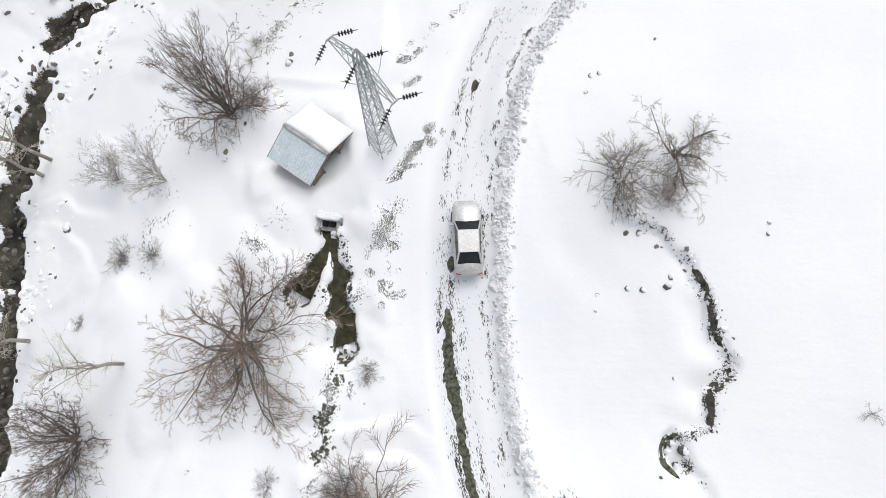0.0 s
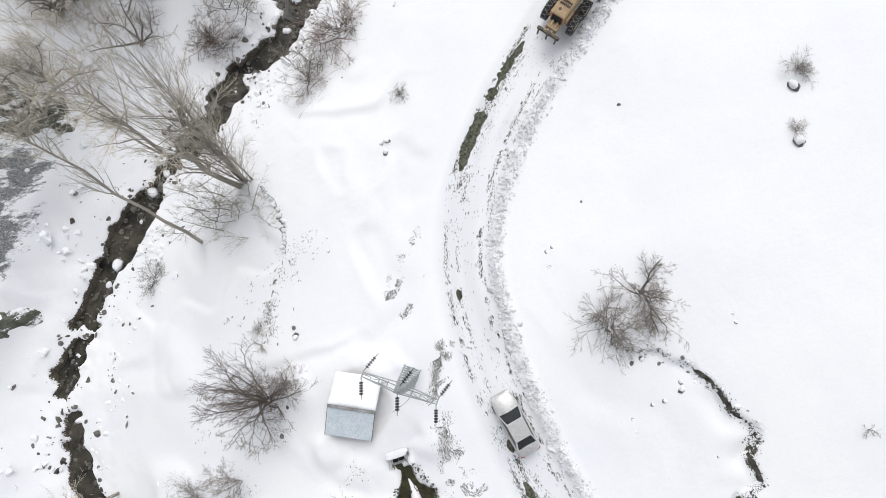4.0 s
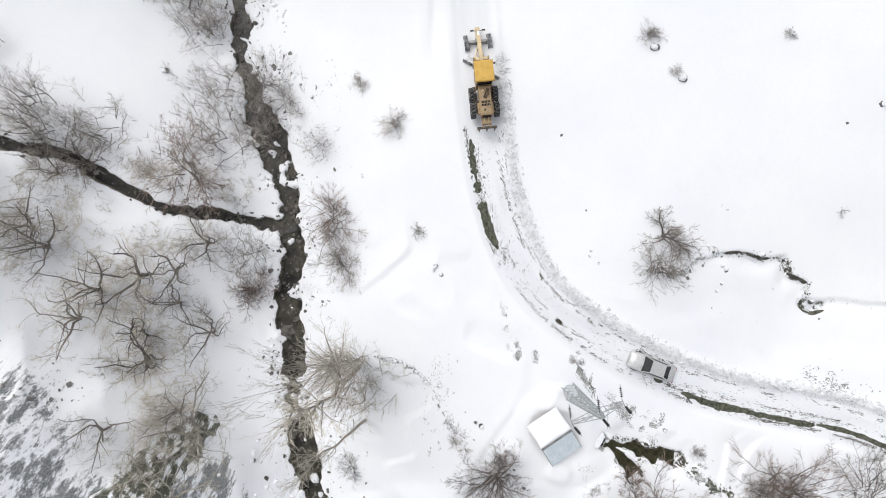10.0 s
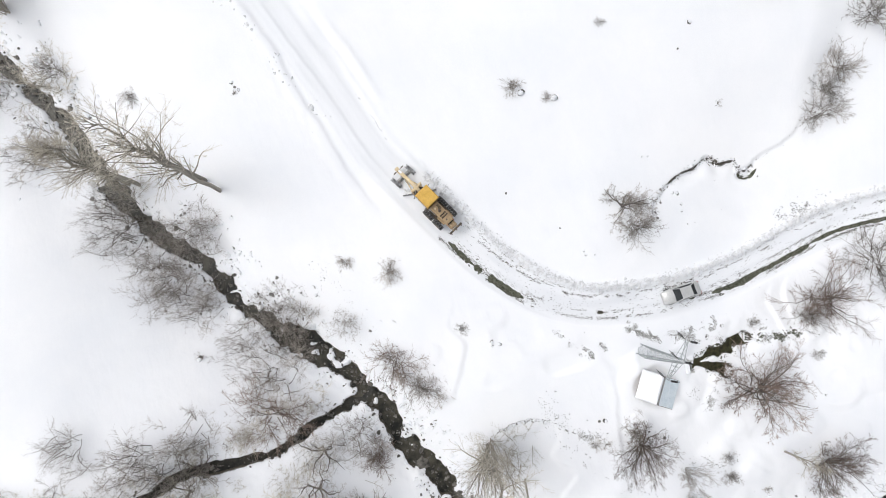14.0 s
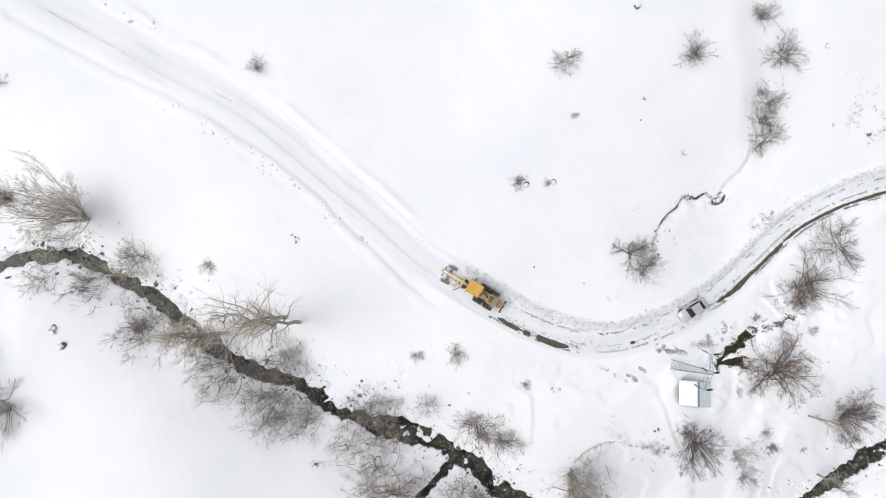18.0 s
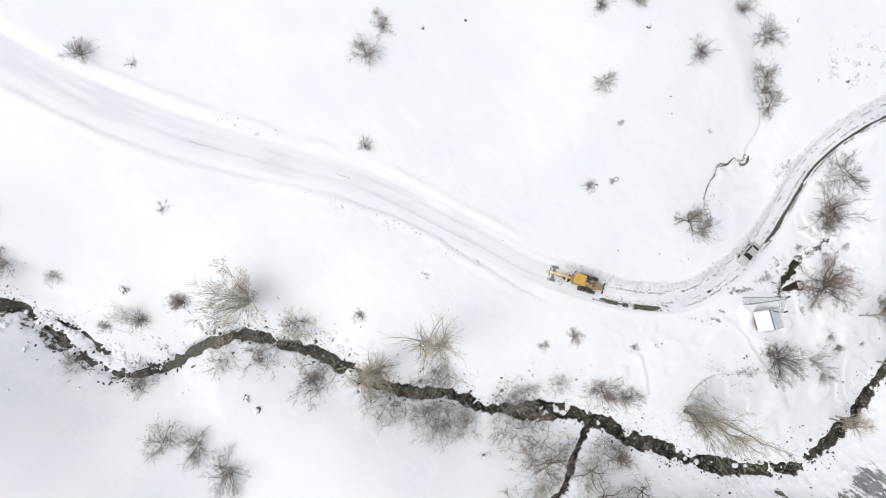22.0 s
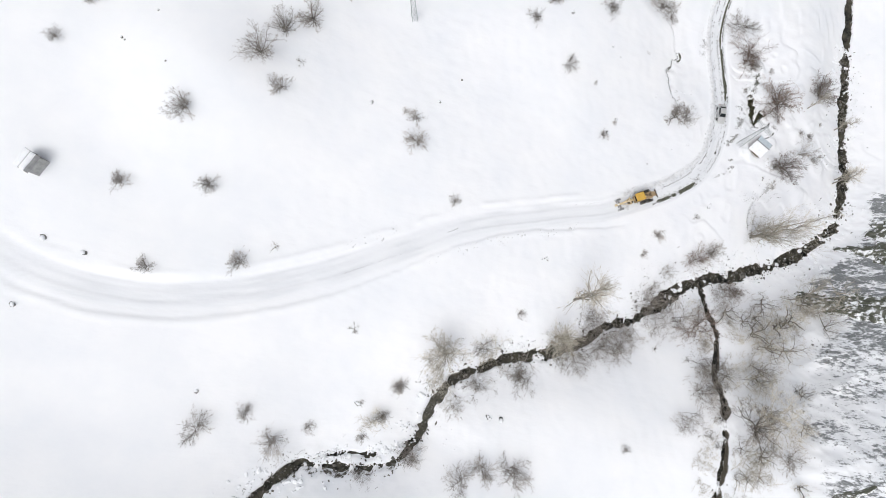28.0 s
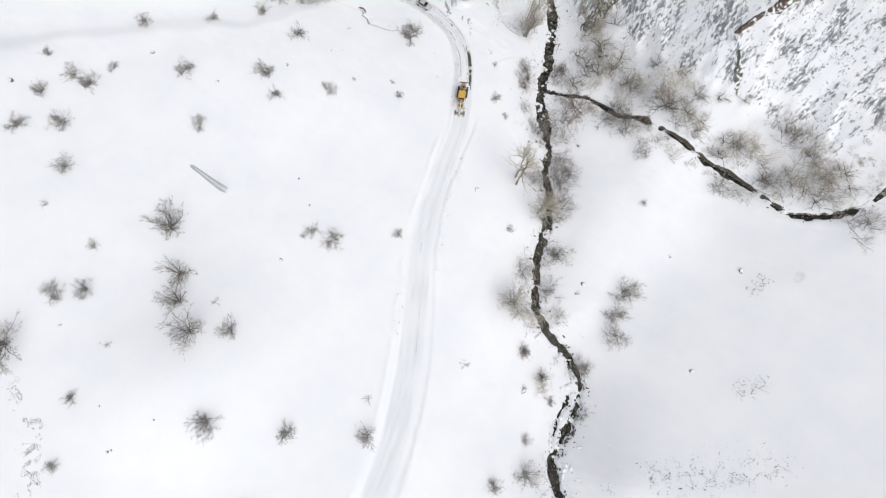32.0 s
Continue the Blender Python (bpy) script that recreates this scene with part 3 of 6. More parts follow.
def ribbon(pts, width, lift, seed, rag=0.5, step=0.1, level=None, taper=True, gaps=0.0):
    """A ragged band that lies along pts on the ground (or at level(x, y))."""
    line = smooth_line(pts, step)
    t = np.gradient(line, axis=0)
    t /= np.linalg.norm(t, axis=1)[:, None] + 1e-9
    nrm = np.stack([t[:, 1], -t[:, 0]], -1)
    n = len(line)
    s = np.arange(n) * step
    def wob(k):
        return lattice_noise(s, s * 0, 2.6, seed + k) * 0.45 + lattice_noise(s, s * 0, 0.5, seed + k + 5) * 0.3 + lattice_noise(s, s * 0, 0.16, seed + k + 9) * 0.25
    endf = np.clip(np.minimum(np.arange(n), n - 1 - np.arange(n)) * step / 0.9, 0.0, 1) ** 0.5 if taper else np.ones(n)
    gap = np.clip((0.6 * lattice_noise(s, s * 0, 1.7, seed + 20) + 0.4 * lattice_noise(s, s * 0, 0.3, seed + 21) - gaps) * 7, 0.0, 1) if gaps else np.ones(n)
    wl = width / 2 * (1 - rag + 2 * rag * wob(1)) * endf * gap + 0.004
    wr = width / 2 * (1 - rag + 2 * rag * wob(2)) * endf * gap + 0.004
    rows = [line - nrm * wl[:, None], line - nrm * (wl * 0.4)[:, None], line + nrm * (wr * 0.4)[:, None], line + nrm * wr[:, None]]
    co, faces = [], []
    for r in rows:
        z = (ground(r[:, 0], r[:, 1]) if level is None else level(r[:, 0], r[:, 1])) + lift
        co.append(np.column_stack([r, z]))
    co[0][:, 2] -= lift * 0.8
    co[3][:, 2] -= lift * 0.8
    for k in range(3):
        for i in range(n - 1):
            if gap[i] > 0 or gap[i + 1] > 0:
                faces.append((k * n + i, (k + 1) * n + i, (k + 1) * n + i + 1, k * n + i + 1))
    return mesh_from("band", np.vstack(co), faces)


def offset_line(pts, u):
    line = smooth_line(pts, 1.0)
    t = np.gradient(line, axis=0)
    t /= np.linalg.norm(t, axis=1)[:, None]
    return line + np.stack([t[:, 1], -t[:, 0]], -1) * u


def road_part(s0, s1, u):
    """Points of the road between two lengths along it, u metres right of its middle."""
    line = offset_line(ROAD_LINE, u)
    s = np.concatenate([[0], np.cumsum(np.linalg.norm(np.diff(offset_line(ROAD_LINE, 0), axis=0), axis=1))])
    return [tuple(p) for p, q in zip(line, s) if s0 <= q <= s1]


def lump(rng, r, flat=0.6, n=7):
    """Vertices and faces of a rough stone or clod of about radius r."""
    v, f = [], []
    for lat, rr, zz in ((0, 1.0, -0.25), (1, 0.8, 0.45)):
        for i in range(n):
            a = 2 * math.pi * (i + 0.5 * lat) / n
            q = r * rr * rng.uniform(0.5, 1.4)
            v.append((q * math.cos(a), q * math.sin(a), r * flat * zz * rng.uniform(0.7, 1.3)))
    v.append((rng.uniform(-0.2, 0.2) * r, rng.uniform(-0.2, 0.2) * r, r * flat * rng.uniform(0.7, 1.0)))
    for i in range(n):
        j = (i + 1) % n
        f += [(i, j, n + i), (j, n + j, n + i), (n + i, n + j, 2 * n)]
    return v, f


def scatter(name, label, material, places, size, seed, flat=0.6, sides=5, category="debris", ways=None, stretch=1.0, water_drop=None):
    """Many lumps as one mesh of kind stuff. places: (x, y) pairs."""
    rng = random.Random(seed)
    xs, ys = np.array([p[0] for p in places]), np.array([p[1] for p in places])
    zs = ground(xs, ys)
    if water_drop is not None:
        zs = np.maximum(zs, land(xs, ys) - water_drop)
    V, F = [], []
    for i, (x, y, z) in enumerate(zip(xs, ys, zs)):
        v, f = lump(rng, size * math.exp(rng.gauss(0, 0.45)), flat, sides)
        b, a = len(V), rng.uniform(0, 6.3) if ways is None else ways[i] + rng.gauss(0, 0.15)
        c, s, e = math.cos(a), math.sin(a), rng.uniform(0.35, 1.0)
        V += [(x + c * p[0] * stretch - s * p[1] * e, y + s * p[0] * stretch + c * p[1] * e, z + p[2]) for p in v]
        F += [tuple(b + q for q in g) for g in f]
    me = mesh_from(name, V, F, smooth=False)
    me.materials.append(material)
    return tagged(new(name, me), label, category, kind="stuff")


# ---- waters ----
def water(name, pts, width, drop, material, label):
    line = smooth_line(pts, 1.0)
    t = np.gradient(line, axis=0)
    t /= np.linalg.norm(t, axis=1)[:, None]
    nrm = np.stack([t[:, 1], -t[:, 0]], -1)
    sides = [line + nrm * k * 0.6 * width for k in (-1, 0, 1)]
    mid = np.minimum.reduce([land(q[:, 0], q[:, 1]) for q in sides]) - drop
    co, faces, n = [], [], len(line)
    for k in (-1, -0.5, 0, 0.5, 1):
        q = line + nrm * k * width
        co.append(np.column_stack([q, mid]))
    for k in range(4):
        faces += [(k * n + i, (k + 1) * n + i, (k + 1) * n + i + 1, k * n + i + 1) for i in range(n - 1)]
    me = mesh_from(name, np.vstack(co), faces)
    me.materials.append(material)
    return tagged(new(name, me), label, "water", kind="structure")


water("water_stream", MAIN_STREAM, 2.3, 0.60, WATER, "dark shallow stream between snow banks")
water("water_tributary", TRIBUTARY, 1.2, 0.56, DARK_WATER, "narrow dark side stream between snow banks")
water("water_side_arm", SIDE_ARM, 1.2, 0.60, WATER, "dark side arm of the stream round a snowy bank")
water("water_ditch", DITCH, 1.0, 0.55, POND_WATER, "dark still water of a ditch below the culvert")
water("water_ditch_arm", DITCH_ARM, 0.8, 0.55, POND_WATER, "dark arm of the ditch in the snow")

# stones in the stream bed and lumps of snow that break its banks
def snowy_banks(name, pts, half, size, count, drop, seed):
    r = random.Random(seed)
    out = []
    for p, q in zip(pts[:-1], pts[1:]):
        dx, dy = q[0] - p[0], q[1] - p[1]
        n = math.hypot(dx, dy)
        for _ in range(int(count * n)):
            k, o = r.random(), r.choice((-1, 1)) * (half + r.gauss(0, 0.22))
            out.append((p[0] + dx * k + o * dy / n, p[1] + dy * k - o * dx / n))
    x, y = np.array([p[0] for p in out]), np.array([p[1] for p in out])
    keep = lattice_noise(x, y, 2.2, seed) > 0.42
    scatter(name, "lumps of snow hanging over the stream bank", SNOW, [p for p, k in zip(out, keep) if k], size, seed, 0.7, 6, "snow", water_drop=drop)


rng = random.Random(5)
bed = []
for p, q in zip(MAIN_FINE[8:-8], MAIN_FINE[9:-7]):
    for _ in range(16):
        k = rng.random()
        bed.append((p[0] + (q[0] - p[0]) * k + rng.gauss(0, 0.85), p[1] + (q[1] - p[1]) * k + rng.gauss(0, 0.85)))
scatter("stream_stones", "dark wet stones in the stream bed", WET_STONE, bed, 0.16, 11, 0.8, 6, "stones", water_drop=0.62)
snowy_banks("side_arm_bank_snow", smooth_line(SIDE_ARM, 2.0), 0.5, 0.2, 9, 0.62, 17)
bed = []
for p, q in zip(TRIB_FINE[:-6], TRIB_FINE[1:-5]):
    for _ in range(6):
        k = rng.random()
        bed.append((p[0] + (q[0] - p[0]) * k + rng.gauss(0, 0.5), p[1] + (q[1] - p[1]) * k + rng.gauss(0, 0.5)))
scatter("tributary_stones", "dark wet stones in the side stream", WET_STONE, bed, 0.12, 12, 0.8, 6, "stones", water_drop=0.60)


# ---- the cleared road: bare strips, crumbs and the windrow ----
def strip(name, pts, width, seed, material, label, rag=0.5, gaps=0.0, lift=0.035):
    me = ribbon(pts, width, lift, seed, rag, gaps=gaps)
    me.materials.append(material)
    return tagged(new(name, me), label, "bare ground", "bare strips of the road", "structure")


strip("bare_verge", road_part(22, 52.5, -1.15), 0.42, 3, GRASSY, "dark bare strip of asphalt along the cleared road", 0.95)
strip("bare_verge", road_part(66.8, 69.0, -0.9), 0.9, 41, GRASSY, "small bare patch behind the parked car", 0.8)
strip("bare_verge", road_part(52, 66.2, -1.2), 0.62, 4, GRASSY, "dark bare strip of grass and asphalt along the cleared road", 0.9)
strip("bare_verge", road_part(76.5, 80, -0.9), 0.36, 5, SOIL, "small bare patch on the cleared road", 0.95, 0.4)
strip("bare_verge", road_part(86.5, 98.5, -1.5), 0.62, 6, GRASSY, "dark bare strip of asphalt behind the grader", 0.95, 0.22)

def wheel_marks(name, label, runs, size, seed, cover, material):
    """Broken lines of soil crumbs along the road. runs: from, to, offset, half-width, lumps a metre."""
    r = random.Random(seed)
    out = []
    for k, (a, b, u, w, n) in enumerate(runs):
        pts = road_part(a, b, u)
        for p, q in zip(pts, pts[1:]):
            for _ in range(n):
                f = r.random()
                out.append((p[0] + (q[0] - p[0]) * f + r.gauss(0, w), p[1] + (q[1] - p[1]) * f + r.gauss(0, w), k, math.atan2(q[1] - p[1], q[0] - p[0])))
    x, y, k = (np.array([p[i] for p in out], float) for i in range(3))
    keep = 0.5 * lattice_noise(x + 31 * k, y, 1.9, seed) + 0.5 * lattice_noise(x + 31 * k, y, 0.5, seed + 1) > 1 - cover
    scatter(name, label, material, [(p[0], p[1]) for p, g in zip(out, keep) if g], size, seed, 0.35, 4, "soil", [p[3] for p, g in zip(out, keep) if g], 3.2)


wheel_marks("wheel_marks", "thin broken dark wheel marks in the packed snow of the road",
            [(22, 66, -0.35, 0.10, 60), (22, 98, 0.9, 0.09, 80), (66, 98, -1.5, 0.12, 80), (66, 98, -0.7, 0.07, 40), (70, 102, 1.45, 0.05, 30), (30, 66, 1.4, 0.04, 20), (86, 99, -1.85, 0.10, 150), (86, 99, -1.2, 0.14, 90),
             (22, 67, -1.65, 0.10, 130), (50, 69, -0.95, 0.12, 90), (60, 98, 1.15, 0.06, 50), (152, 165, -0.95, 0.07, 16), (140.5, 143.5, -0.1, 0.09, 30), (106, 118, 1.5, 0.10, 14)], 0.019, 61, 0.48, SOIL)
wheel_marks("grey_slush", "grey slush crumbs spread over the cleared road", [(22, 98, -0.9, 0.45, 30), (22, 98, 0.6, 0.5, 18), (84, 98, -1.2, 0.4, 60), (50, 70, -1.2, 0.4, 60), (22, 50, -1.15, 0.3, 40)], 0.02, 71, 0.56, SLUSH)
crumbs = []
for p in road_part(24, 104, 2.0):
    crumbs += [(p[0] + rng.gauss(0, 0.30), p[1] + rng.gauss(0, 0.34)) for _ in range(75)]
scatter("windrow_chunks", "broken lumps of snow pushed up beside the road", SNOW_CHUNK, crumbs, 0.075, 21, 1.0, 5, "snow")

lumps = []
for a, b, u in ((112, 128, -3.6), (128, 150, -4.1), (150, 166, 3.6)):
    for p in road_part(a, b, u):
        lumps += [(p[0] + rng.gauss(0, 0.5), p[1] + rng.gauss(0, 0.5)) for _ in range(rng.choice((0, 0, 3, 7)))]
scatter("track_edge_lumps", "lumps of snow along the edge of the old track", SNOW_CHUNK, lumps, 0.13, 24, 0.7, 6, "snow")


# old tyre tracks and trampled stubble between the road and the shed
def track(a, b, w, n, seed, size=0.03):
    r = random.Random(seed)
    out = []
    for _ in range(int(2.2 * n)):
        k = r.random()
        x, y = a[0] + (b[0] - a[0]) * k, a[1] + (b[1] - a[1]) * k
        x, y = x + r.gauss(0, 0.6 * w), y + r.gauss(0, 0.6 * w)
        if 0.6 * lattice_noise(np.array([x]), np.array([y]), 0.7, seed)[0] + 0.4 * lattice_noise(np.array([x]), np.array([y]), 2.0, seed)[0] > 0.56:
            out.append((x, y))
    way = math.atan2(b[1] - a[1], b[0] - a[0])
    scatter("stubble", "dark stubble and tyre marks showing through trodden snow", SLUSH, out, 0.62 * size, seed, 0.5, 4, "soil", [way + r.gauss(0, 0.5) for _ in out], 2.2)


track((0.3, 13.0), (-2.9, 9.3), 0.45, 1260, 60)
track((-0.4, 13.0), (-2.1, 10.7), 0.3, 660, 61)
track((-2.6, 8.2), (-4.1, 4.1), 0.6, 1080, 62)
track((-2.9, 7.9), (-2.5, 4.1), 0.4, 600, 63)
track((-4.6, 5.5), (-2.5, 2.3), 0.8, 1260, 64)
track((-6.2, 1.6), (-4.6, 2.8), 0.5, 360, 65)
track((-1.1, 18.6), (-2.7, 17.3), 0.35, 480, 66)
track((0.9, 17.6), (-2.1, 15.8), 0.25, 390, 67)
track((-2.9, 3.1), (-3.4, 2.3), 0.35, 480, 68)
track((-7.3, 2.2), (-5.8, -1.2), 0.7, 660, 69)
track((-5.8, -1.2), (-7.0, -5.0), 0.45, 780, 70)
track((-6.5, -5.0), (-7.4, -8.4), 0.5, 720, 71)
track((-11.8, 6.4), (-10.3, 4.8), 0.4, 360, 72)
track((1.9, 21.1), (-2.4, 18.4), 0.3, 180, 73)
track((-1.1, 18.4), (-2.8, 17.3), 0.3, 420, 74)
track((0.8, 17.6), (-2.4, 15.9), 0.3, 330, 75)
track((67.7, 107.6), (50.6, 126.6), 2.5, 1260, 76, 0.06)
track((65.5, 108.7), (66.6, 110.2), 2, 480, 77, 0.06)
track((64.4, 112.3), (49.4, 125.3), 3, 480, 78, 0.06)
track((76.5, 112.0), (73.0, 104.6), 2.5, 600, 79, 0.06)
track((78.6, 93.3), (74.5, 92.2), 2, 180, 80, 0.06)
track((84.3, 101.4), (81.2, 96.1), 1.6, 480, 81, 0.06)
track((-10.4, 22.1), (-12.1, 19.0), 0.5, 450, 82)
track((-14.1, 22.1), (-14.2, 20.4), 0.4, 150, 83)
track((-18.4, 18.3), (-18.4, 16.5), 0.4, 180, 84)
track((-7.0, -5.0), (-4.9, -1.7), 0.8, 420, 85, 0.045)
track((12.3, -28.7), (7.0, -39.0), 4, 1500, 86, 0.06)
track((12.9, -26.1), (11.9, -30.2), 1.2, 240, 87, 0.045)
track((119.7, 13.9), (127.2, 22.2), 1.2, 780, 88, 0.06)
track((122.3, 16.4), (117.5, 7.0), 1.0, 420, 89, 0.06)
track((7.7, -13.1), (6.6, -8.4), 0.8, 180, 90, 0.06)
track((6.6, -9.4), (6.4, -12.9), 0.8, 240, 91, 0.045)
track((-8.2, 24.3), (-12.6, 18.2), 1.2, 180, 92, 0.045)
track((-17.0, 20.2), (-19.3, 14.1), 1.0, 180, 93, 0.045)
track((-18.3, 10.8), (-18.6, 4.4), 1.0, 180, 94, 0.045)
track((-9.2, 8.0), (-11.5, 5.7), 0.6, 150, 95)
track((-4.7, 24.6), (-13.7, 22.2), 1.0, 210, 96, 0.045)
track((15.9, 45.2), (7.7, 42.4), 1.5, 180, 97, 0.045)

# lumps of snow and small stones strewn along the stream banks
banks = []
for p, q in zip(MAIN_FINE[8:-8], MAIN_FINE[9:-7]):
    n = math.hypot(q[0] - p[0], q[1] - p[1])
    for _ in range(34):
        k, o = rng.random(), rng.choice((-1, 1, 1)) * (1.3 + abs(rng.gauss(0, 2.2)))
        banks.append((p[0] + (q[0] - p[0]) * k + o * (q[1] - p[1]) / n, p[1] + (q[1] - p[1]) * k - o * (q[0] - p[0]) / n))
cx, cy = np.array([p[0] for p in banks]), np.array([p[1] for p in banks])
keep = 0.6 * lattice_noise(cx, cy, 2.4, 93) + 0.4 * lattice_noise(cx, cy, 0.9, 94) > 0.54
scatter("bank_snow_lumps", "lumps of snow strewn over the stream banks", SNOW, [p for p, k in zip(banks, keep) if k], 0.22, 25, 0.6, 7, "snow")
keep = 0.5 * lattice_noise(cx, cy, 2.4, 93) + 0.5 * lattice_noise(cx, cy, 0.6, 95) > 0.66
scatter("bank_stones", "small grey stones and sods half buried along the stream banks", STONE, [(p[0] + 0.15, p[1] - 0.1) for p, k in zip(banks, keep) if k], 0.12, 26, 0.5, 6, "stones")

# ---- gully on the slope: an undercut snow edge over dark earth ----
strip("gully_edge", GULLY[3:11], 0.26, 51, SOIL, "dark undercut earth edge of a small gully", 0.95, 0.36, 0.03)
strip("gully_edge", GULLY[1:3], 0.14, 54, SOIL, "thin dark earth edge of a small gully", 0.95, 0.45, 0.03)
strip("gully_edge", [(13.0, -4.9), (12.4, -5.5), (12.3, -6.4), (12.9, -7.2)], 0.42, 57, GRASSY, "bare olive earth in the hollow of the gully", 0.6, 0, 0.03)
clods, crust, rocks = [], [], []
for k, (p, q) in enumerate(zip(GULLY_FINE[:-1], GULLY_FINE[1:])):
    f = 90 if 9 < k < 31 else 40 if k <= 9 else 6
    for _ in range(f):
        g = rng.random()
        clods.append((p[0] + (q[0] - p[0]) * g + rng.gauss(0, 0.13), p[1] + (q[1] - p[1]) * g + rng.gauss(0, 0.13)))
        crust.append((clods[-1][0] + 0.22 + rng.gauss(0, 0.18), clods[-1][1] + 0.1 + rng.gauss(0, 0.15)))
rocks = [(p[0] + rng.gauss(0, 0.2), p[1] + rng.gauss(0, 0.2)) for p in clods[:3000:16]]
scatter("gully_stones", "dark stones and sods at the edge of a gully", STONE, rocks, 0.055, 58, 0.5, 6, "stones")
cx, cy = np.array([p[0] for p in clods]), np.array([p[1] for p in clods])
keep = lattice_noise(cx, cy, 1.1, 88) > 0.42
scatter("gully_clods", "dark crumbled earth along the edge of a gully", SOIL, [p for p, k in zip(clods, keep) if k], 0.028, 52, 0.6, 5, "soil")
scatter("gully_crust", "broken snow crust along the edge of a gully", SNOW, crust[::25], 0.07, 53, 0.5, 6, "snow")
specks = []
for p, q in zip(MAIN_FINE[8:-8], MAIN_FINE[9:-7]):
    for _ in range(11):
        k, o = rng.random(), rng.choice((-1, 1)) * (1.1 + abs(rng.gauss(0, 1.6)))
        dx, dy = q[0] - p[0], q[1] - p[1]
        n = math.hypot(dx, dy)
        specks.append((p[0] + dx * k + o * dy / n, p[1] + dy * k - o * dx / n))
specks = [p for p in specks if lattice_noise(np.array([p[0]]), np.array([p[1]]), 2.2, 31)[0] > 0.66]
scatter("bank_tufts", "dark tufts and stones along the snowy stream bank", SOIL, specks, 0.06, 23, 0.7, 5, "stones")


# dark sods and stones of the bank below the ditch
sods = []
for p, q in zip(((-5.5, -0.6), (-5.9, -2.2), (-6.2, -3.8), (-7.0, -4.8), (-6.7, -6.0)), ((-5.9, -2.2), (-6.2, -3.8), (-7.0, -4.8), (-6.7, -6.0), (-7.4, -7.4))):
    for _ in range(160):
        k = rng.random()
        sods.append((p[0] + (q[0] - p[0]) * k + rng.gauss(0, 0.22), p[1] + (q[1] - p[1]) * k + rng.gauss(0, 0.22)))
cx, cy = np.array([p[0] for p in sods]), np.array([p[1] for p in sods])
keep = lattice_noise(cx, cy, 0.8, 89) > 0.5
for run in (smooth_line(DITCH, 0.3), smooth_line(DITCH_ARM, 0.3)):
    for p, q in zip(run[:-1], run[1:]):
        n = math.hypot(q[0] - p[0], q[1] - p[1])
        for _ in range(16):
            o = rng.choice((-1, 1)) * (0.62 + abs(rng.gauss(0, 0.16)))
            sods.append((p[0] + o * (q[1] - p[1]) / n + rng.gauss(0, 0.1), p[1] - o * (q[0] - p[0]) / n + rng.gauss(0, 0.1)))
cx, cy = np.array([p[0] for p in sods]), np.array([p[1] for p in sods])
keep = lattice_noise(cx, cy, 0.6, 89) > 0.5
scatter("bank_sods", "dark sods and stones along the bank below the ditch", GRASSY, [p for p, k in zip(sods, keep) if k], 0.06, 59, 0.6, 6, "soil")


# ---- stones with snow ----
def stone_mesh(seed, n=9):
    r = random.Random(seed)
    bm = bmesh.new()
    bmesh.ops.create_icosphere(bm, subdivisions=2, radius=1.0)
    for v in bm.verts:
        v.co *= 1 + 0.45 * (noise.noise(v.co * 1.3 + Vector((seed * 3.1, 0, 0)))) + 0.15 * noise.noise(v.co * 4 + Vector((seed, 7, 0)))
        v.co.z *= 0.7
    me = bpy.data.meshes.new("stone")
    bm.to_mesh(me)
    bm.free()
    me.materials.append(STONE)
    return me


def cap_mesh(seed):
    bm = bmesh.new()
    bmesh.ops.create_icosphere(bm, subdivisions=2, radius=0.86)
    for v in bm.verts:
        v.co *= 1 + 0.5 * noise.noise(v.co * 1.4 + Vector((seed * 5.3, 2, 0))) + 0.12 * noise.noise(v.co * 4.0 + Vector((seed, 9, 3)))
        v.co.z = max(v.co.z * 0.55, -0.1) + 0.3
    for f in bm.faces:
        f.smooth = True
    me = bpy.data.meshes.new("snow_cap")
    bm.to_mesh(me)
    bm.free()
    me.materials.append(SNOW)
    return me


STONES = [(stone_mesh(k), cap_mesh(k)) for k in range(5)]


def boulder(x, y, r, capped=True, k=None):
    capped = capped or (x * 7 + y * 3) % 3 < 2
    k = int(abs(x * 7 + y * 13)) % 5 if k is None else k
    st, cp = STONES[k]
    ob = empty("boulder", x, y, max(ground_at(x, y), float(land(np.array([x]), np.array([y]))[0]) - 0.75) - 0.1 * r, (x * 37 + y * 91) % 360, "grey stone with snow on top, in the snow" if capped else "small dark stone poking through the snow", "stone", "stones in the snow")
    part("rock", st, None, ob, m=Matrix.Diagonal((r, r * 0.8, r, 1)))
    if capped:
        part("snow_cap", cp, None, ob, "lump of snow", Matrix.Translation((0.2 * r, 0.16 * r, 0.14 * r)) @ Matrix.Diagonal((r, r * 0.8, r, 1)))
    return ob


boulder(8.6, 14.3, 0.13, False)
boulder(-13.8, 12.1, 0.22, False)
boulder(-9.8, 18.8, 0.20, False)
boulder(17.6, 6.2, 0.13, False)
boulder(11.3, 6.0, 0.20, False)
boulder(10.6, 6.0, 0.18, False)
boulder(12.7, 3.0, 0.25, False)
boulder(12.9, 3.5, 0.18, False)
boulder(12.2, 5.2, 0.16, False)
boulder(11.4, 2.8, 0.18, False)
boulder(10.6, 2.9, 0.16, False)
boulder(8.9, 1.7, 0.10, False)
boulder(12.9, -2.0, 0.10, False)
boulder(9.5, -2.0, 0.06, False)
boulder(12.0, -7.2, 0.11, False)
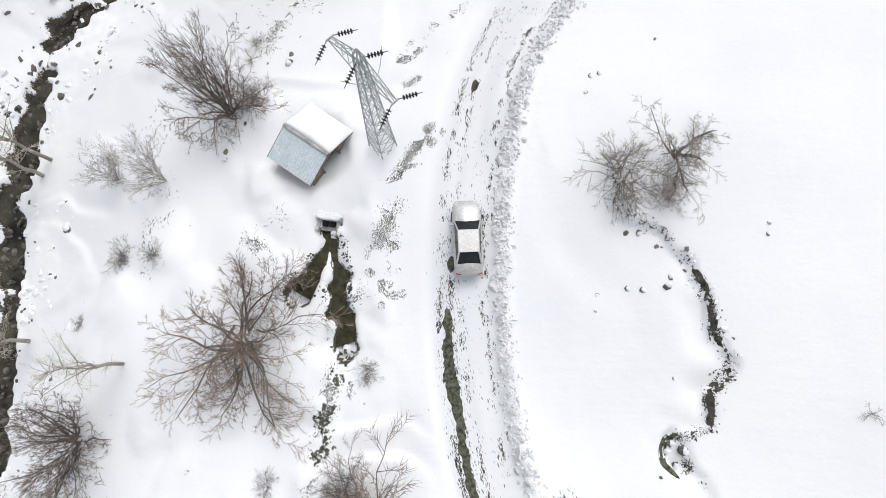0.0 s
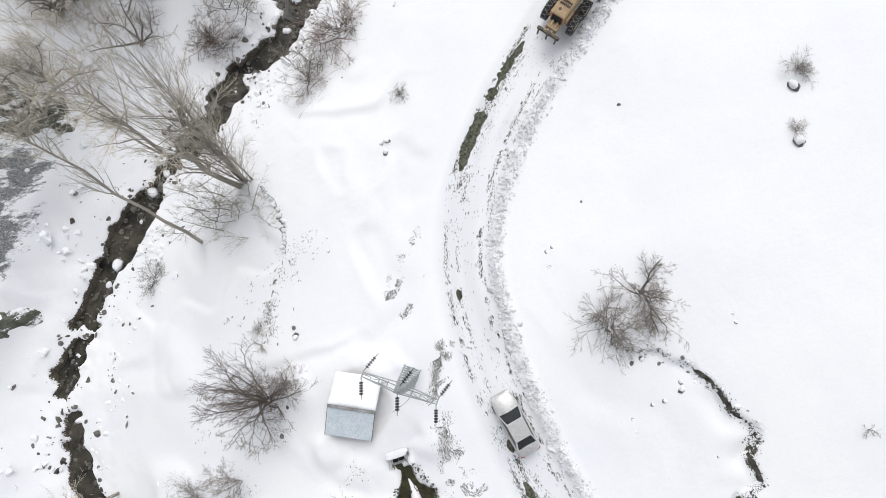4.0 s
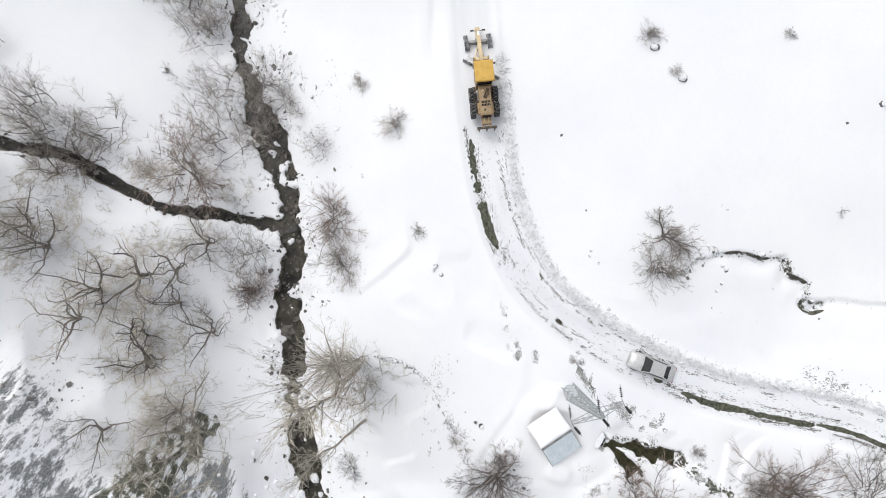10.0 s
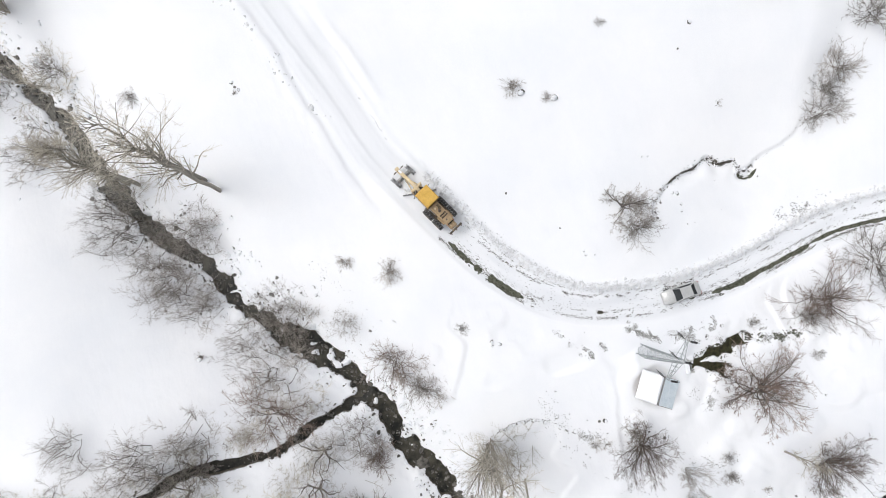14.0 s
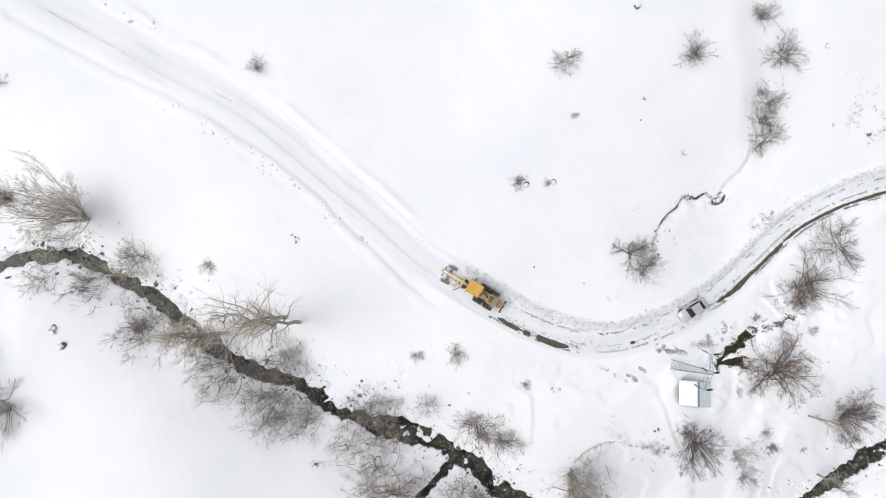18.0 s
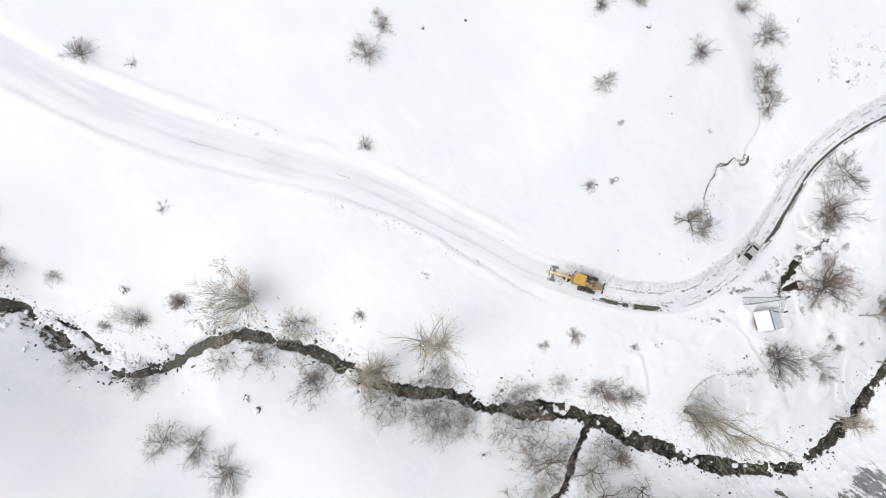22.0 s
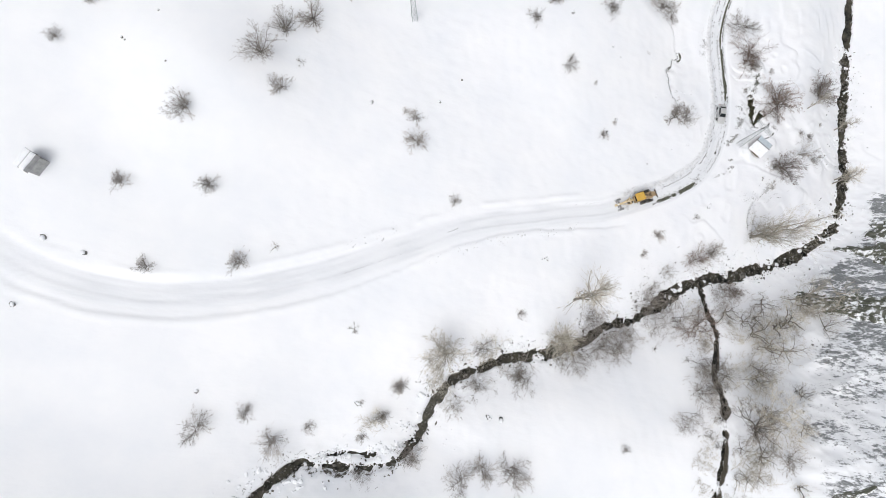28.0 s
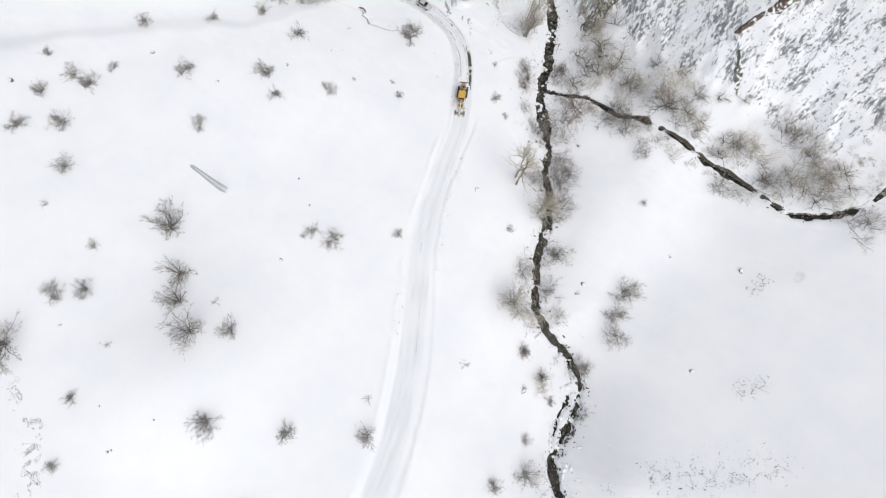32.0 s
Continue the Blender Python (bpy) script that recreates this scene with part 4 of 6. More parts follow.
boulder(13.2, -5.8, 0.30, False)
boulder(12.9, -6.6, 0.21, False)
boulder(12.7, -5.5, 0.21, False)
boulder(-14.6, -7.5, 0.14, False)
boulder(-20.3, -4.6, 0.11, False)
boulder(-12.4, 13.8, 0.15, False)
boulder(2.1, 27.4, 0.25, False)
boulder(2.1, 28.2, 0.16, False)
boulder(-5.0, 22.8, 0.14, False)
boulder(-13.8, 11.6, 0.18, False)
boulder(17.9, 22.1, 0.14, False)
boulder(12.6, 17.3, 0.11, False)
boulder(1.8, 35.3, 0.12, False)
boulder(9.0, 2.6, 0.12, False)
boulder(36.4, 46.7, 0.20, False)
boulder(29.4, -1.5, 0.26, False)
boulder(2.6, 28.2, 0.26, False)
boulder(-9.9, 18.2, 0.29, False)
boulder(8.9, 15.3, 0.15, False)
boulder(17.5, 5.6, 0.12, False)
boulder(27.3, 0.1, 0.13, False)
boulder(13.4, 46.0, 0.20, False)
boulder(23.2, -27.9, 0.37, True)
boulder(9.4, 15.4, 0.15, False)
boulder(36.8, 47.0, 0.18, False)
boulder(42.7, 79.5, 0.39, True)
boulder(40.1, 79.6, 0.55, True)
boulder(10.0, -28.3, 0.51, True)
boulder(13.5, -24.1, 0.30, True)
boulder(10.2, 60.5, 0.35, True)
boulder(-26.8, 8.0, 0.44, True)
boulder(59.8, 15.4, 0.26, False)
boulder(39.6, -5.6, 0.44, True)
boulder(115.5, 63.6, 0.50, True)
boulder(75.8, 25.0, 0.38, True)
boulder(93.9, 83.1, 0.40, True)
boulder(63.2, 21.2, 0.32, True)
boulder(42.3, 79.9, 0.42, True)
boulder(67.4, 81.5, 0.48, True)
boulder(112.7, 20.5, 0.22, False)
boulder(116.6, 27.1, 0.22, False)
boulder(37.3, 47.2, 0.21, False)
boulder(123.7, 74.0, 0.51, True)
boulder(121.8, 62.5, 0.57, True)
boulder(23.2, 91.9, 0.41, True)
boulder(43.9, 106.3, 0.46, True)
boulder(67.8, 81.3, 0.37, True)
boulder(17.9, 105.7, 0.59, True)
boulder(53.0, -13.8, 0.44, True)
boulder(107.4, 4.9, 0.31, True)
boulder(109.1, 29.3, 0.21, False)
boulder(56.4, -29.1, 0.47, True)
boulder(117.1, 26.8, 0.29, False)
boulder(27.7, 17.6, 0.43, True)
boulder(26.2, 14.2, 0.44, True)
boulder(79.4, -41.2, 0.57, True)
boulder(-7.91, 30.38, 0.12, False)
boulder(-7.79, 29.99, 0.22, True)
boulder(-7.67, 29.61, 0.15, True)
boulder(-7.80, 29.47, 0.26, False)
boulder(-7.68, 29.10, 0.19, True)
boulder(-7.57, 29.25, 0.12, True)
boulder(-7.45, 28.88, 0.22, False)
boulder(-7.34, 28.52, 0.15, True)
boulder(-7.47, 28.38, 0.26, True)
boulder(-7.40, 28.01, 0.19, False)
boulder(-7.35, 28.14, 0.12, True)
boulder(-7.29, 27.75, 0.22, True)
boulder(-7.24, 27.38, 0.15, False)
boulder(-7.43, 27.22, 0.26, True)
boulder(-7.38, 26.85, 0.19, True)
boulder(-7.33, 26.98, 0.12, False)
boulder(-7.27, 26.61, 0.22, True)
boulder(-7.26, 26.23, 0.15, True)
boulder(-7.56, 26.06, 0.26, False)
boulder(-7.61, 25.68, 0.19, True)
boulder(-7.67, 25.79, 0.12, True)
boulder(-7.73, 25.41, 0.22, False)
boulder(-7.79, 25.03, 0.15, True)
boulder(-8.08, 24.86, 0.26, True)
boulder(-8.14, 24.48, 0.19, False)
boulder(-8.20, 24.59, 0.12, True)

# snow-capped stones standing in the stream, most of them about the confluence
for p, q in zip(MAIN_FINE[14:-14], MAIN_FINE[15:-13]):
    busy = 0.5 * math.exp(-((p[0] - 4) ** 2 + (p[1] - 47) ** 2) / 120) + 0.35 * math.exp(-((p[0] + 22) ** 2 + (p[1] - 31) ** 2) / 90) + 0.03
    while rng.random() < busy:
        k = rng.random()
        boulder(p[0] + (q[0] - p[0]) * k + rng.gauss(0, 0.7), p[1] + (q[1] - p[1]) * k + rng.gauss(0, 0.7), rng.uniform(0.2, 0.7), rng.random() < 0.6)
        busy -= 0.45


# ---- bare trees and bushes ----
class Wood:
    """Collects tapered three- to five-sided limbs."""
    def __init__(self):
        self.v, self.f = [], []

    def limb(self, pts, radii, n):
        base = len(self.v)
        if len(pts) == 2 and n == 3:
            # a twig end: two narrow faces folded along a ridge, running to a point
            d = (pts[1] - pts[0]).normalized()
            a = d.orthogonal().normalized()
            b = d.cross(a)
            r = radii[0]
            self.v += [pts[0] + a * r + b * (0.5 * r), pts[0], pts[0] - a * r + b * (0.5 * r), pts[1]]
            self.f += [(base, base + 1, base + 3), (base + 1, base + 2, base + 3)]
            return
        for i, (p, r) in enumerate(zip(pts, radii)):
            d = (pts[min(i + 1, len(pts) - 1)] - pts[max(i - 1, 0)]).normalized()
            a = d.orthogonal().normalized()
            b = d.cross(a)
            for k in range(n):
                w = 2 * math.pi * k / n
                self.v.append(p + a * (r * math.cos(w)) + b * (r * math.sin(w)))
        for i in range(len(pts) - 1):
            for k in range(n):
                j = (k + 1) % n
                self.f.append((base + i * n + k, base + i * n + j, base + (i + 1) * n + j, base + (i + 1) * n + k))

    def mesh(self, name, material):
        me = mesh_from(name, self.v, self.f, smooth=False)
        me.materials.append(material)
        return me


def grow(rng, thick, thin, p, d, length, r, depth, spec, least=0.0):
    """One limb with its side limbs. spec: kids, spread, ratio, up, wobble, segments per level."""
    kids, spread, ratio, up, wob = spec
    seg = (6, 4, 2, 1, 1)[min(depth, 4)]
    pts, radii, dirs = [p.copy()], [r], [d.copy()]
    q, e = p.copy(), d.copy()
    for i in range(seg):
        e = (e + Vector((rng.gauss(0, wob), rng.gauss(0, wob), rng.gauss(0, 0.8 * wob) + up))).normalized()
        q = q + e * (length / seg)
        pts.append(q.copy())
        dirs.append(e.copy())
        radii.append(r * (1 - 0.72 * (i + 1) / seg))
    (thick if depth < 2 else thin).limb(pts, radii, 5 if depth == 0 else 4 if depth == 1 else 3)
    if depth >= len(kids):
        return
    for c in range(kids[depth]):
        k = (0.12 + 0.88 * rng.random() ** (0.85 if depth == 0 else 0.65)) * seg
        i = min(int(k), seg - 1)
        at = pts[i].lerp(pts[i + 1], k - i)
        side = dirs[i + 1].orthogonal()
        side.rotate(Matrix.Rotation(rng.uniform(0, 6.283), 3, dirs[i + 1]))
        nd = (dirs[i + 1] * math.cos(spread) + side * math.sin(spread) * rng.uniform(0.7, 1.25)).normalized()
        grow(rng, thick, thin, at, nd, length * ratio * rng.uniform(0.65, 1.15) * (1.1 - 0.35 * k / seg), max(radii[i] * 0.45, r * 0.16, least), depth + 1, spec, least)


def plant_meshes(kind, seed):
    """Trunk and crown of one plant: crown radius 1 for the round kinds, height 1 for the tall ones."""
    rng = random.Random(seed * 101 + len(kind))
    thick, thin = Wood(), Wood()
    O = Vector((0, 0, -0.03))
    def way(a, t):
        return Vector((math.cos(a) * math.sin(t), math.sin(a) * math.sin(t), math.cos(t)))
    if kind == "tree":
        lean = rng.uniform(0, 6.283)
        grow(rng, thick, thin, O, Vector((rng.gauss(0, .1), rng.gauss(0, .1), 1)), 0.30, 0.040, 9, ((), 0, 0, 0, 0.02))
        for k in range(10):
            a, t = 2 * math.pi * k / 10 + rng.uniform(-.35, .35), rng.uniform(0.25, 1.15)
            size = rng.uniform(0.7, 1.0) * (1 + 0.25 * math.cos(a - lean))
            grow(rng, thick, thin, Vector((0, 0, rng.uniform(0.06, 0.26))), way(a, t), size, rng.uniform(0.014, 0.022), 0, ((8, 7, 7), 0.66, 0.46, 0.04, 0.24), 0.0030)
    elif kind == "willow":
        for k in range(22):
            a, t = rng.uniform(0, 6.283), rng.uniform(0.3, 1.35)
            grow(rng, thick, thin, O + Vector((rng.gauss(0, .05), rng.gauss(0, .05), 0)), way(a, t), rng.uniform(0.6, 1.0), rng.uniform(0.009, 0.017), 0, ((9, 7, 7), 0.55, 0.48, 0.03, 0.23), 0.0024)
    elif kind == "round":
        for k in range(17):
            a, t = rng.uniform(0, 6.283), rng.uniform(0.1, 1.15)
            grow(rng, thick, thin, O + Vector((rng.gauss(0, .04), rng.gauss(0, .04), 0)), way(a, t), rng.uniform(0.65, 1.0), rng.uniform(0.010, 0.018), 0, ((7, 6, 6), 0.55, 0.46, 0.05, 0.18), 0.0030)
    elif kind == "clump":
        for k in range(24):
            a, t = rng.uniform(0, 6.283), rng.uniform(0.0, 0.95)
            grow(rng, thick, thin, O + Vector((rng.gauss(0, .3), rng.gauss(0, .3), 0)), way(a, t), rng.uniform(0.6, 1.0), 0.010, 1, ((0, 9, 10), 0.6, 0.52, 0.05, 0.2), 0.0023)
    elif kind == "bush":
        for k in range(28):
            a, t = rng.uniform(0, 6.283), rng.uniform(0.05, 1.3)
            grow(rng, thick, thin, O + Vector((rng.gauss(0, .12), rng.gauss(0, .12), 0)), way(a, t), rng.uniform(0.6, 0.95), 0.010, 1, ((0, 8, 9), 0.62, 0.52, 0.03, 0.2), 0.0036)
    elif kind == "crooked":
        # a short bent trunk with a few long winding limbs that fork
        bend = rng.uniform(0, 6.283)
        grow(rng, thick, thin, O, way(bend, 0.3), 0.34, 0.050, 9, ((), 0, 0, 0, 0.1))
        for k in range(6):
            a, t = bend + 6.283 * k / 6 + rng.uniform(-.5, .5), rng.uniform(0.35, 1.2)
            grow(rng, thick, thin, Vector((0.05 * math.cos(bend), 0.05 * math.sin(bend), rng.uniform(0.05, 0.26))), way(a, t), rng.uniform(0.75, 1.15), rng.uniform(0.016, 0.027), 0, ((7, 6, 8), 0.75, 0.50, 0.05, 0.36), 0.0016)
    elif kind == "twig":
        for k in range(9):
            a, t = rng.uniform(0, 6.283), rng.uniform(0.3, 1.3)
            grow(rng, thick, thin, O, Vector((math.cos(a) * math.sin(t), math.sin(a) * math.sin(t), math.cos(t))), rng.uniform(0.6, 1.0), 0.017, 1, ((0, 7, 5), 0.6, 0.5, 0.0, 0.18), 0.007)
    elif kind == "poplar":
        pts = [Vector((rng.gauss(0, .002) * i, rng.gauss(0, .002) * i, i / 8 - 0.03 * (i == 0))) for i in range(9)]
        thick.limb(pts, [0.0085 * (1 - 0.93 * i / 8) for i in range(9)], 6)
        for k in range(38):
            h = 0.22 + 0.76 * rng.random() ** 0.8
            a, t = rng.uniform(0, 6.283), rng.uniform(0.22, 0.6)
            i = min(int(h * 8), 7)
            at = pts[i].lerp(pts[i + 1], h * 8 - i)
            grow(rng, thick, thin, at, Vector((math.cos(a) * math.sin(t), math.sin(a) * math.sin(t), math.cos(t))), (0.34 * (1.05 - h) + 0.06) * min(1, (h - 0.1) / 0.35) * rng.uniform(0.5, 1.1), 0.0036 * (1.25 - h), 1, ((0, 7, 7), 0.45, 0.44, 0.06, 0.14), 0.00046)
    elif kind == "pole":
        # one long clean trunk under a narrow crown
        pts = [Vector((rng.gauss(0, .002) * i, rng.gauss(0, .002) * i, i / 8 - 0.03 * (i == 0))) for i in range(9)]
        thick.limb(pts, [0.0085 * (1 - 0.93 * i / 8) for i in range(9)], 6)
        for k in range(30):
            h = 0.42 + 0.56 * rng.random() ** 0.9
            a, t = rng.uniform(0, 6.283), rng.uniform(0.25, 0.6)
            i = min(int(h * 8), 7)
            at = pts[i].lerp(pts[i + 1], h * 8 - i)
            grow(rng, thick, thin, at, way(a, t), (0.26 * (1.05 - h) + 0.06) * rng.uniform(0.5, 1.1), 0.0026 * (1.25 - h), 1, ((0, 7, 6), 0.45, 0.44, 0.06, 0.14), 0.0004)
    elif kind == "stems":
        # many slender straight stems from one stool
        for k in range(14):
            a, t = rng.uniform(0, 6.283), 0.30 * rng.random() ** 0.7
            grow(rng, thick, thin, O + Vector((rng.gauss(0, .015), rng.gauss(0, .015), 0)), way(a, t), rng.uniform(0.6, 1.0), rng.uniform(0.0028, 0.0045), 0, ((11, 8, 5), 0.36, 0.36, 0.03, 0.075), 0.0006)
    elif kind == "fan":
        for k in range(11):
            a, t = rng.uniform(0, 6.283), rng.uniform(0.05, 0.65)
            grow(rng, thick, thin, O + Vector((rng.gauss(0, .02), rng.gauss(0, .02), 0)), Vector((math.cos(a) * math.sin(t), math.sin(a) * math.sin(t), math.cos(t))), rng.uniform(0.7, 1.0), 0.0065, 0, ((9, 7, 7), 0.5, 0.45, 0.03, 0.14), 0.0015)
    elif kind == "brush":
        for k in range(16):
            a, t = rng.uniform(0, 6.283), rng.uniform(0.1, 1.2)
            grow(rng, thick, thin, O + Vector((rng.gauss(0, .3), rng.gauss(0, .3), 0)), way(a, t), rng.uniform(0.5, 1.0), 0.009, 2, ((0, 0, 22), 0.65, 0.5, 0.03, 0.2), 0.0042)
    elif kind == "scrub":
        for k in range(60):
            a, q, t = rng.uniform(0, 6.283), rng.uniform(0, 1) ** 0.6, rng.uniform(0, 0.9)
            b = rng.uniform(0, 6.283)
            grow(rng, thick, thin, Vector((q * math.cos(a), q * math.sin(a), -0.02)), Vector((math.cos(b) * math.sin(t), math.sin(b) * math.sin(t), math.cos(t))), rng.uniform(0.1, 0.22), 0.02, 2, ((0, 0, 4), 0.7, 0.6, 0.0, 0.2), 0.012)
    every = thick.v + thin.v
    spread = sorted(math.hypot(v.x, v.y) for v in every)
    fx = 1.0 / spread[int(0.9 * len(spread))]
    if kind in ("poplar", "pole", "fan", "stems"):
        fz = 1.0 / max(v.z for v in every)
    else:
        fz = (0.8 if kind in ("bush", "twig", "redbush") else 1.05 if kind != "scrub" else 0.25) / max(v.z for v in every)
    for v in every:
        v.x, v.y, v.z = v.x * fx, v.y * fx, v.z * fz
    return thick, thin


KINDS = {
    "tree": (4, BARK, TWIGS, "bare_tree", "bare spreading deciduous tree with grey-brown branches in snow", "tree"),
    "willow": (2, BARK, TWIGS_RED, "bare_willow", "bare many-stemmed willow with reddish-brown twigs in snow", "tree"),
    "clump": (4, BARK, TWIGS, "bare_thicket", "dense thicket of bare grey stems in snow", "thicket"),
    "tanclump": (3, BARK_TAN, TWIGS_TAN, "bare_thicket", "thicket of bare tan-coloured stems beside the stream", "thicket"),
    "bush": (5, BARK, TWIGS, "bare_bush", "bare rounded grey-brown bush in the snow", "bush"),
    "redbush": (3, BARK, TWIGS_RED, "bare_bush", "bare rounded reddish-brown bush near the stream", "bush"),
    "twig": (4, BARK, TWIGS, "bare_shrub", "small sparse leafless shrub in the snow", "shrub"),
    "poplar": (4, BARK_TAN, TWIGS_TAN, "bare_poplar", "tall bare poplar with pale upright branches", "tree"),
    "fan": (3, BARK_TAN, TWIGS, "bare_young_tree", "slim bare young tree with several upright stems", "tree"),
    "pole": (1, BARK_TAN, TWIGS_TAN, "bare_poplar", "single tall bare poplar with a long clean trunk", "tree"),
    "stems": (1, BARK_TAN, TWIGS_TAN, "bare_poplar_cluster", "cluster of tall bare poplar stems with pale tan twigs", "tree"),
    "tanfan": (3, BARK_TAN, TWIGS_TAN, "bare_young_tree", "slim bare young tree with pale tan stems", "tree"),
    "brush": (5, TWIGS, TWIGS, "bare_brush", "low tangle of bare grey-brown brush in the snow", "brush"),
    "tanbrush": (4, TWIGS_TAN, TWIGS_TAN, "bare_brush", "low tangle of bare tan brush in the snow", "brush"),
    "crooked": (4, BARK, TWIGS_PALE, "bare_crooked_tree", "bare crooked tree with dark winding limbs in the snow", "tree"),
    "tancrooked": (4, BARK, TWIGS_TAN, "bare_crooked_tree", "bare crooked tree with dark limbs and pale tan twigs", "tree"),
    "palecrooked": (2, BARK_TAN, TWIGS_TAN, "bare_crooked_tree", "bare tree with pale tan winding limbs on the slope", "tree"),
    "round": (4, BARK, TWIGS, "bare_round_tree", "round bare tree with many ascending grey branches in snow", "tree"),
    "scrub": (2, TWIGS, TWIGS, "scrub_patch", "patch of low dark scrub showing through the snow", "shrub"),
}
BASE = {"tancrooked": "crooked", "palecrooked": "crooked", "tanbrush": "brush", "tanclump": "clump", "redbush": "bush", "tanfan": "fan"}
TALL = ("stems", "pole", "poplar", "fan", "tanfan")
protos, used = {}, {}


def plant(kind, x, y, r, h=None, lean=0.0, way=0.0):
    """lean: degrees off the upright, towards the bearing way (degrees from +x)."""
    count, bark, twigs, name, label, category = KINDS[kind]
    k = used.get(kind, 0) % count
    used[kind] = used.get(kind, 0) + 1
    turn = (x * 71.3 + y * 37.9) % 360
    if kind in TALL:
        scale = (r, r, h)
    else:
        scale = (r, r, h if h else r)
    m = Matrix.LocRotScale((x, y, ground_at(x, y)), Euler((0, 0, radians(turn))), scale)
    if lean:
        m = Matrix.Translation(m.translation) @ Matrix.Rotation(radians(lean), 4, (-math.sin(radians(way)), math.cos(radians(way)), 0)) @ Matrix.Translation(-m.translation) @ m
    if (kind, k) not in protos:
        thick, thin = plant_meshes(BASE.get(kind, kind), k + 1)
        ob = tagged(new(name), label, category, "bare trees and bushes of the valley")
        if thick.v:
            tagged(part("trunk", thick.mesh("trunk", bark), None, ob), kind="stuff")
        if thin.v:
            tagged(part("crown", thin.mesh("crown", twigs), None, ob), kind="stuff")
        ob.matrix_basis = m
        protos[(kind, k)] = ob
        return ob
    src = protos[(kind, k)]
    made = copy_thing(src, Matrix())
    made.matrix_basis = m
    return made


plant("willow", -11.7, 0.1, 5.2, 4.4)
plant("willow", -23.0, -6.3, 3.6, 6.0, 18, 215)
plant("fan", -18.2, 10.5, 1.9, 5.5)
plant("fan", -21.9, 10.9, 1.6, 3.9)
plant("pole", -14.4, 28.9, 1.3, 22, 5.5, 60)
plant("tanfan", 53.3, 69.5, 4.0, 15)
plant("tanfan", 53.0, 69.2, 4.4, 11)
plant("poplar", 27.5, 52.6, 2.8, 19)
plant("redbush", -4.0, -11.0, 4.6, 4.4)
plant("bush", -5.2, -8.6, 2.4, 3.0)
plant("poplar", -29.8, -0, 1.9, 7.1)
plant("poplar", -19.8, -1.4, 1.3, 6.8)
plant("poplar", -29.9, 13.8, 1.8, 9.9)
plant("poplar", -30.6, 12.6, 1.8, 7.5)
plant("poplar", 31.5, 62, 1.9, 14.3)
plant("poplar", 29, 53.8, 2.9, 19.4)
plant("poplar", 31.3, 61.9, 2.5, 14.8)
plant("poplar", 31.9, 63.2, 2.8, 14.9)
plant("bush", -1.2, -17.2, 3.9)
plant("tree", 13, 10, 2.7)
plant("bush", 10.6, 9, 2.4)
plant("bush", 12.6, 7.9, 1.2)
plant("bush", -18.2, 5.4, 0.9)
plant("bush", -20.8, 5.5, 1.1)
plant("bush", -9.8, -8.1, 0.8)
plant("bush", -4, -1.8, 0.8)
plant("bush", -24.1, 1.1, 0.6)
plant("bush", 26.4, 15, 0.7)
plant("bush", 28.5, 18.5, 1.1)
plant("bush", 32.1, 7.7, 0.6)
plant("bush", 15.7, 41.4, 1)
plant("bush", 13.5, 36.7, 1.6)
plant("bush", 5.1, 31, 0.8)
plant("twig", 10.4, 60.5, 0.6)
plant("bush", 36.2, 47.2, 0.3)
plant("twig", 7.9, 38.1, 0.3)
plant("bush", 16.8, -14.8, 2.8)
plant("bush", 21, -17.2, 2.5)
plant("bush", 18.8, -15.6, 2.3)
plant("bush", 25.1, -21.7, 3.1)
plant("bush", 31, -9.9, 2.3)
plant("bush", 38.4, 5.7, 2)
plant("round", 56.6, 40.1, 1.3)
plant("twig", 20.9, -3.4, 0.6)
plant("bush", 66.1, 30.5, 2.5)
plant("bush", 67.1, 25.9, 1.7)
plant("bush", 69.2, 25.1, 0.9)
plant("round", 99.6, 47.7, 2.1)
plant("round", 105.9, 63.8, 1.7)
plant("round", 92.1, 60.3, 2.1)
plant("twig", 86.8, 56.2, 1)
plant("bush", 112.9, 50.6, 1.9)
plant("twig", 70.5, 67.8, 1.1)
plant("bush", 92.3, 89, 2.9)
plant("bush", 85.8, 85.3, 1.7)
plant("bush", 80.9, 89.7, 3.1)
plant("bush", 75.6, 86.8, 1.5)
plant("bush", 67, 81.2, 0.7)
plant("bush", 45.9, 91.7, 3.1)
plant("bush", 42.1, 88.8, 2.8)
plant("bush", 36.7, 88.2, 3.6)
plant("bush", 39.7, 58.6, 1.2)
plant("bush", 47.2, -2.2, 1.8)
plant("bush", 43.9, -8.6, 2.4)
plant("bush", 44.6, -7.2, 1.5)
plant("round", 95.5, 22.9, 3.7)
plant("round", 92.9, 16.8, 3.1)
plant("round", 89.2, 12.3, 3.1)
plant("round", 91.2, 27.6, 2.3)
plant("twig", 89.1, 21.8, 1)
plant("round", 126.8, 29.6, 1.5)
plant("round", 104.7, 36, 2.9)
plant("round", 63, 83.5, 1.3)
plant("bush", 65.6, 87.5, 1.3)
plant("bush", 16, 80.4, 1)
plant("clump", 4.6, 73.2, 2.8)
plant("bush", 37.7, 70.8, 2.1)
plant("bush", 45.9, 66.7, 2.2)
plant("round", 60.7, 77, 1.5)
plant("round", 114.2, 1.0, 4.6)
plant("bush", 103.8, -0.5, 2.3)
plant("bush", 100.6, 2.7, 2.2)
plant("bush", 94.3, -2.6, 1.3)
plant("round", 83.4, 4.1, 4.2)
plant("bush", 114.5, 15.8, 1.3)
plant("twig", 105.1, 13.5, 1.1)
plant("bush", 63.2, -8.8, 2)
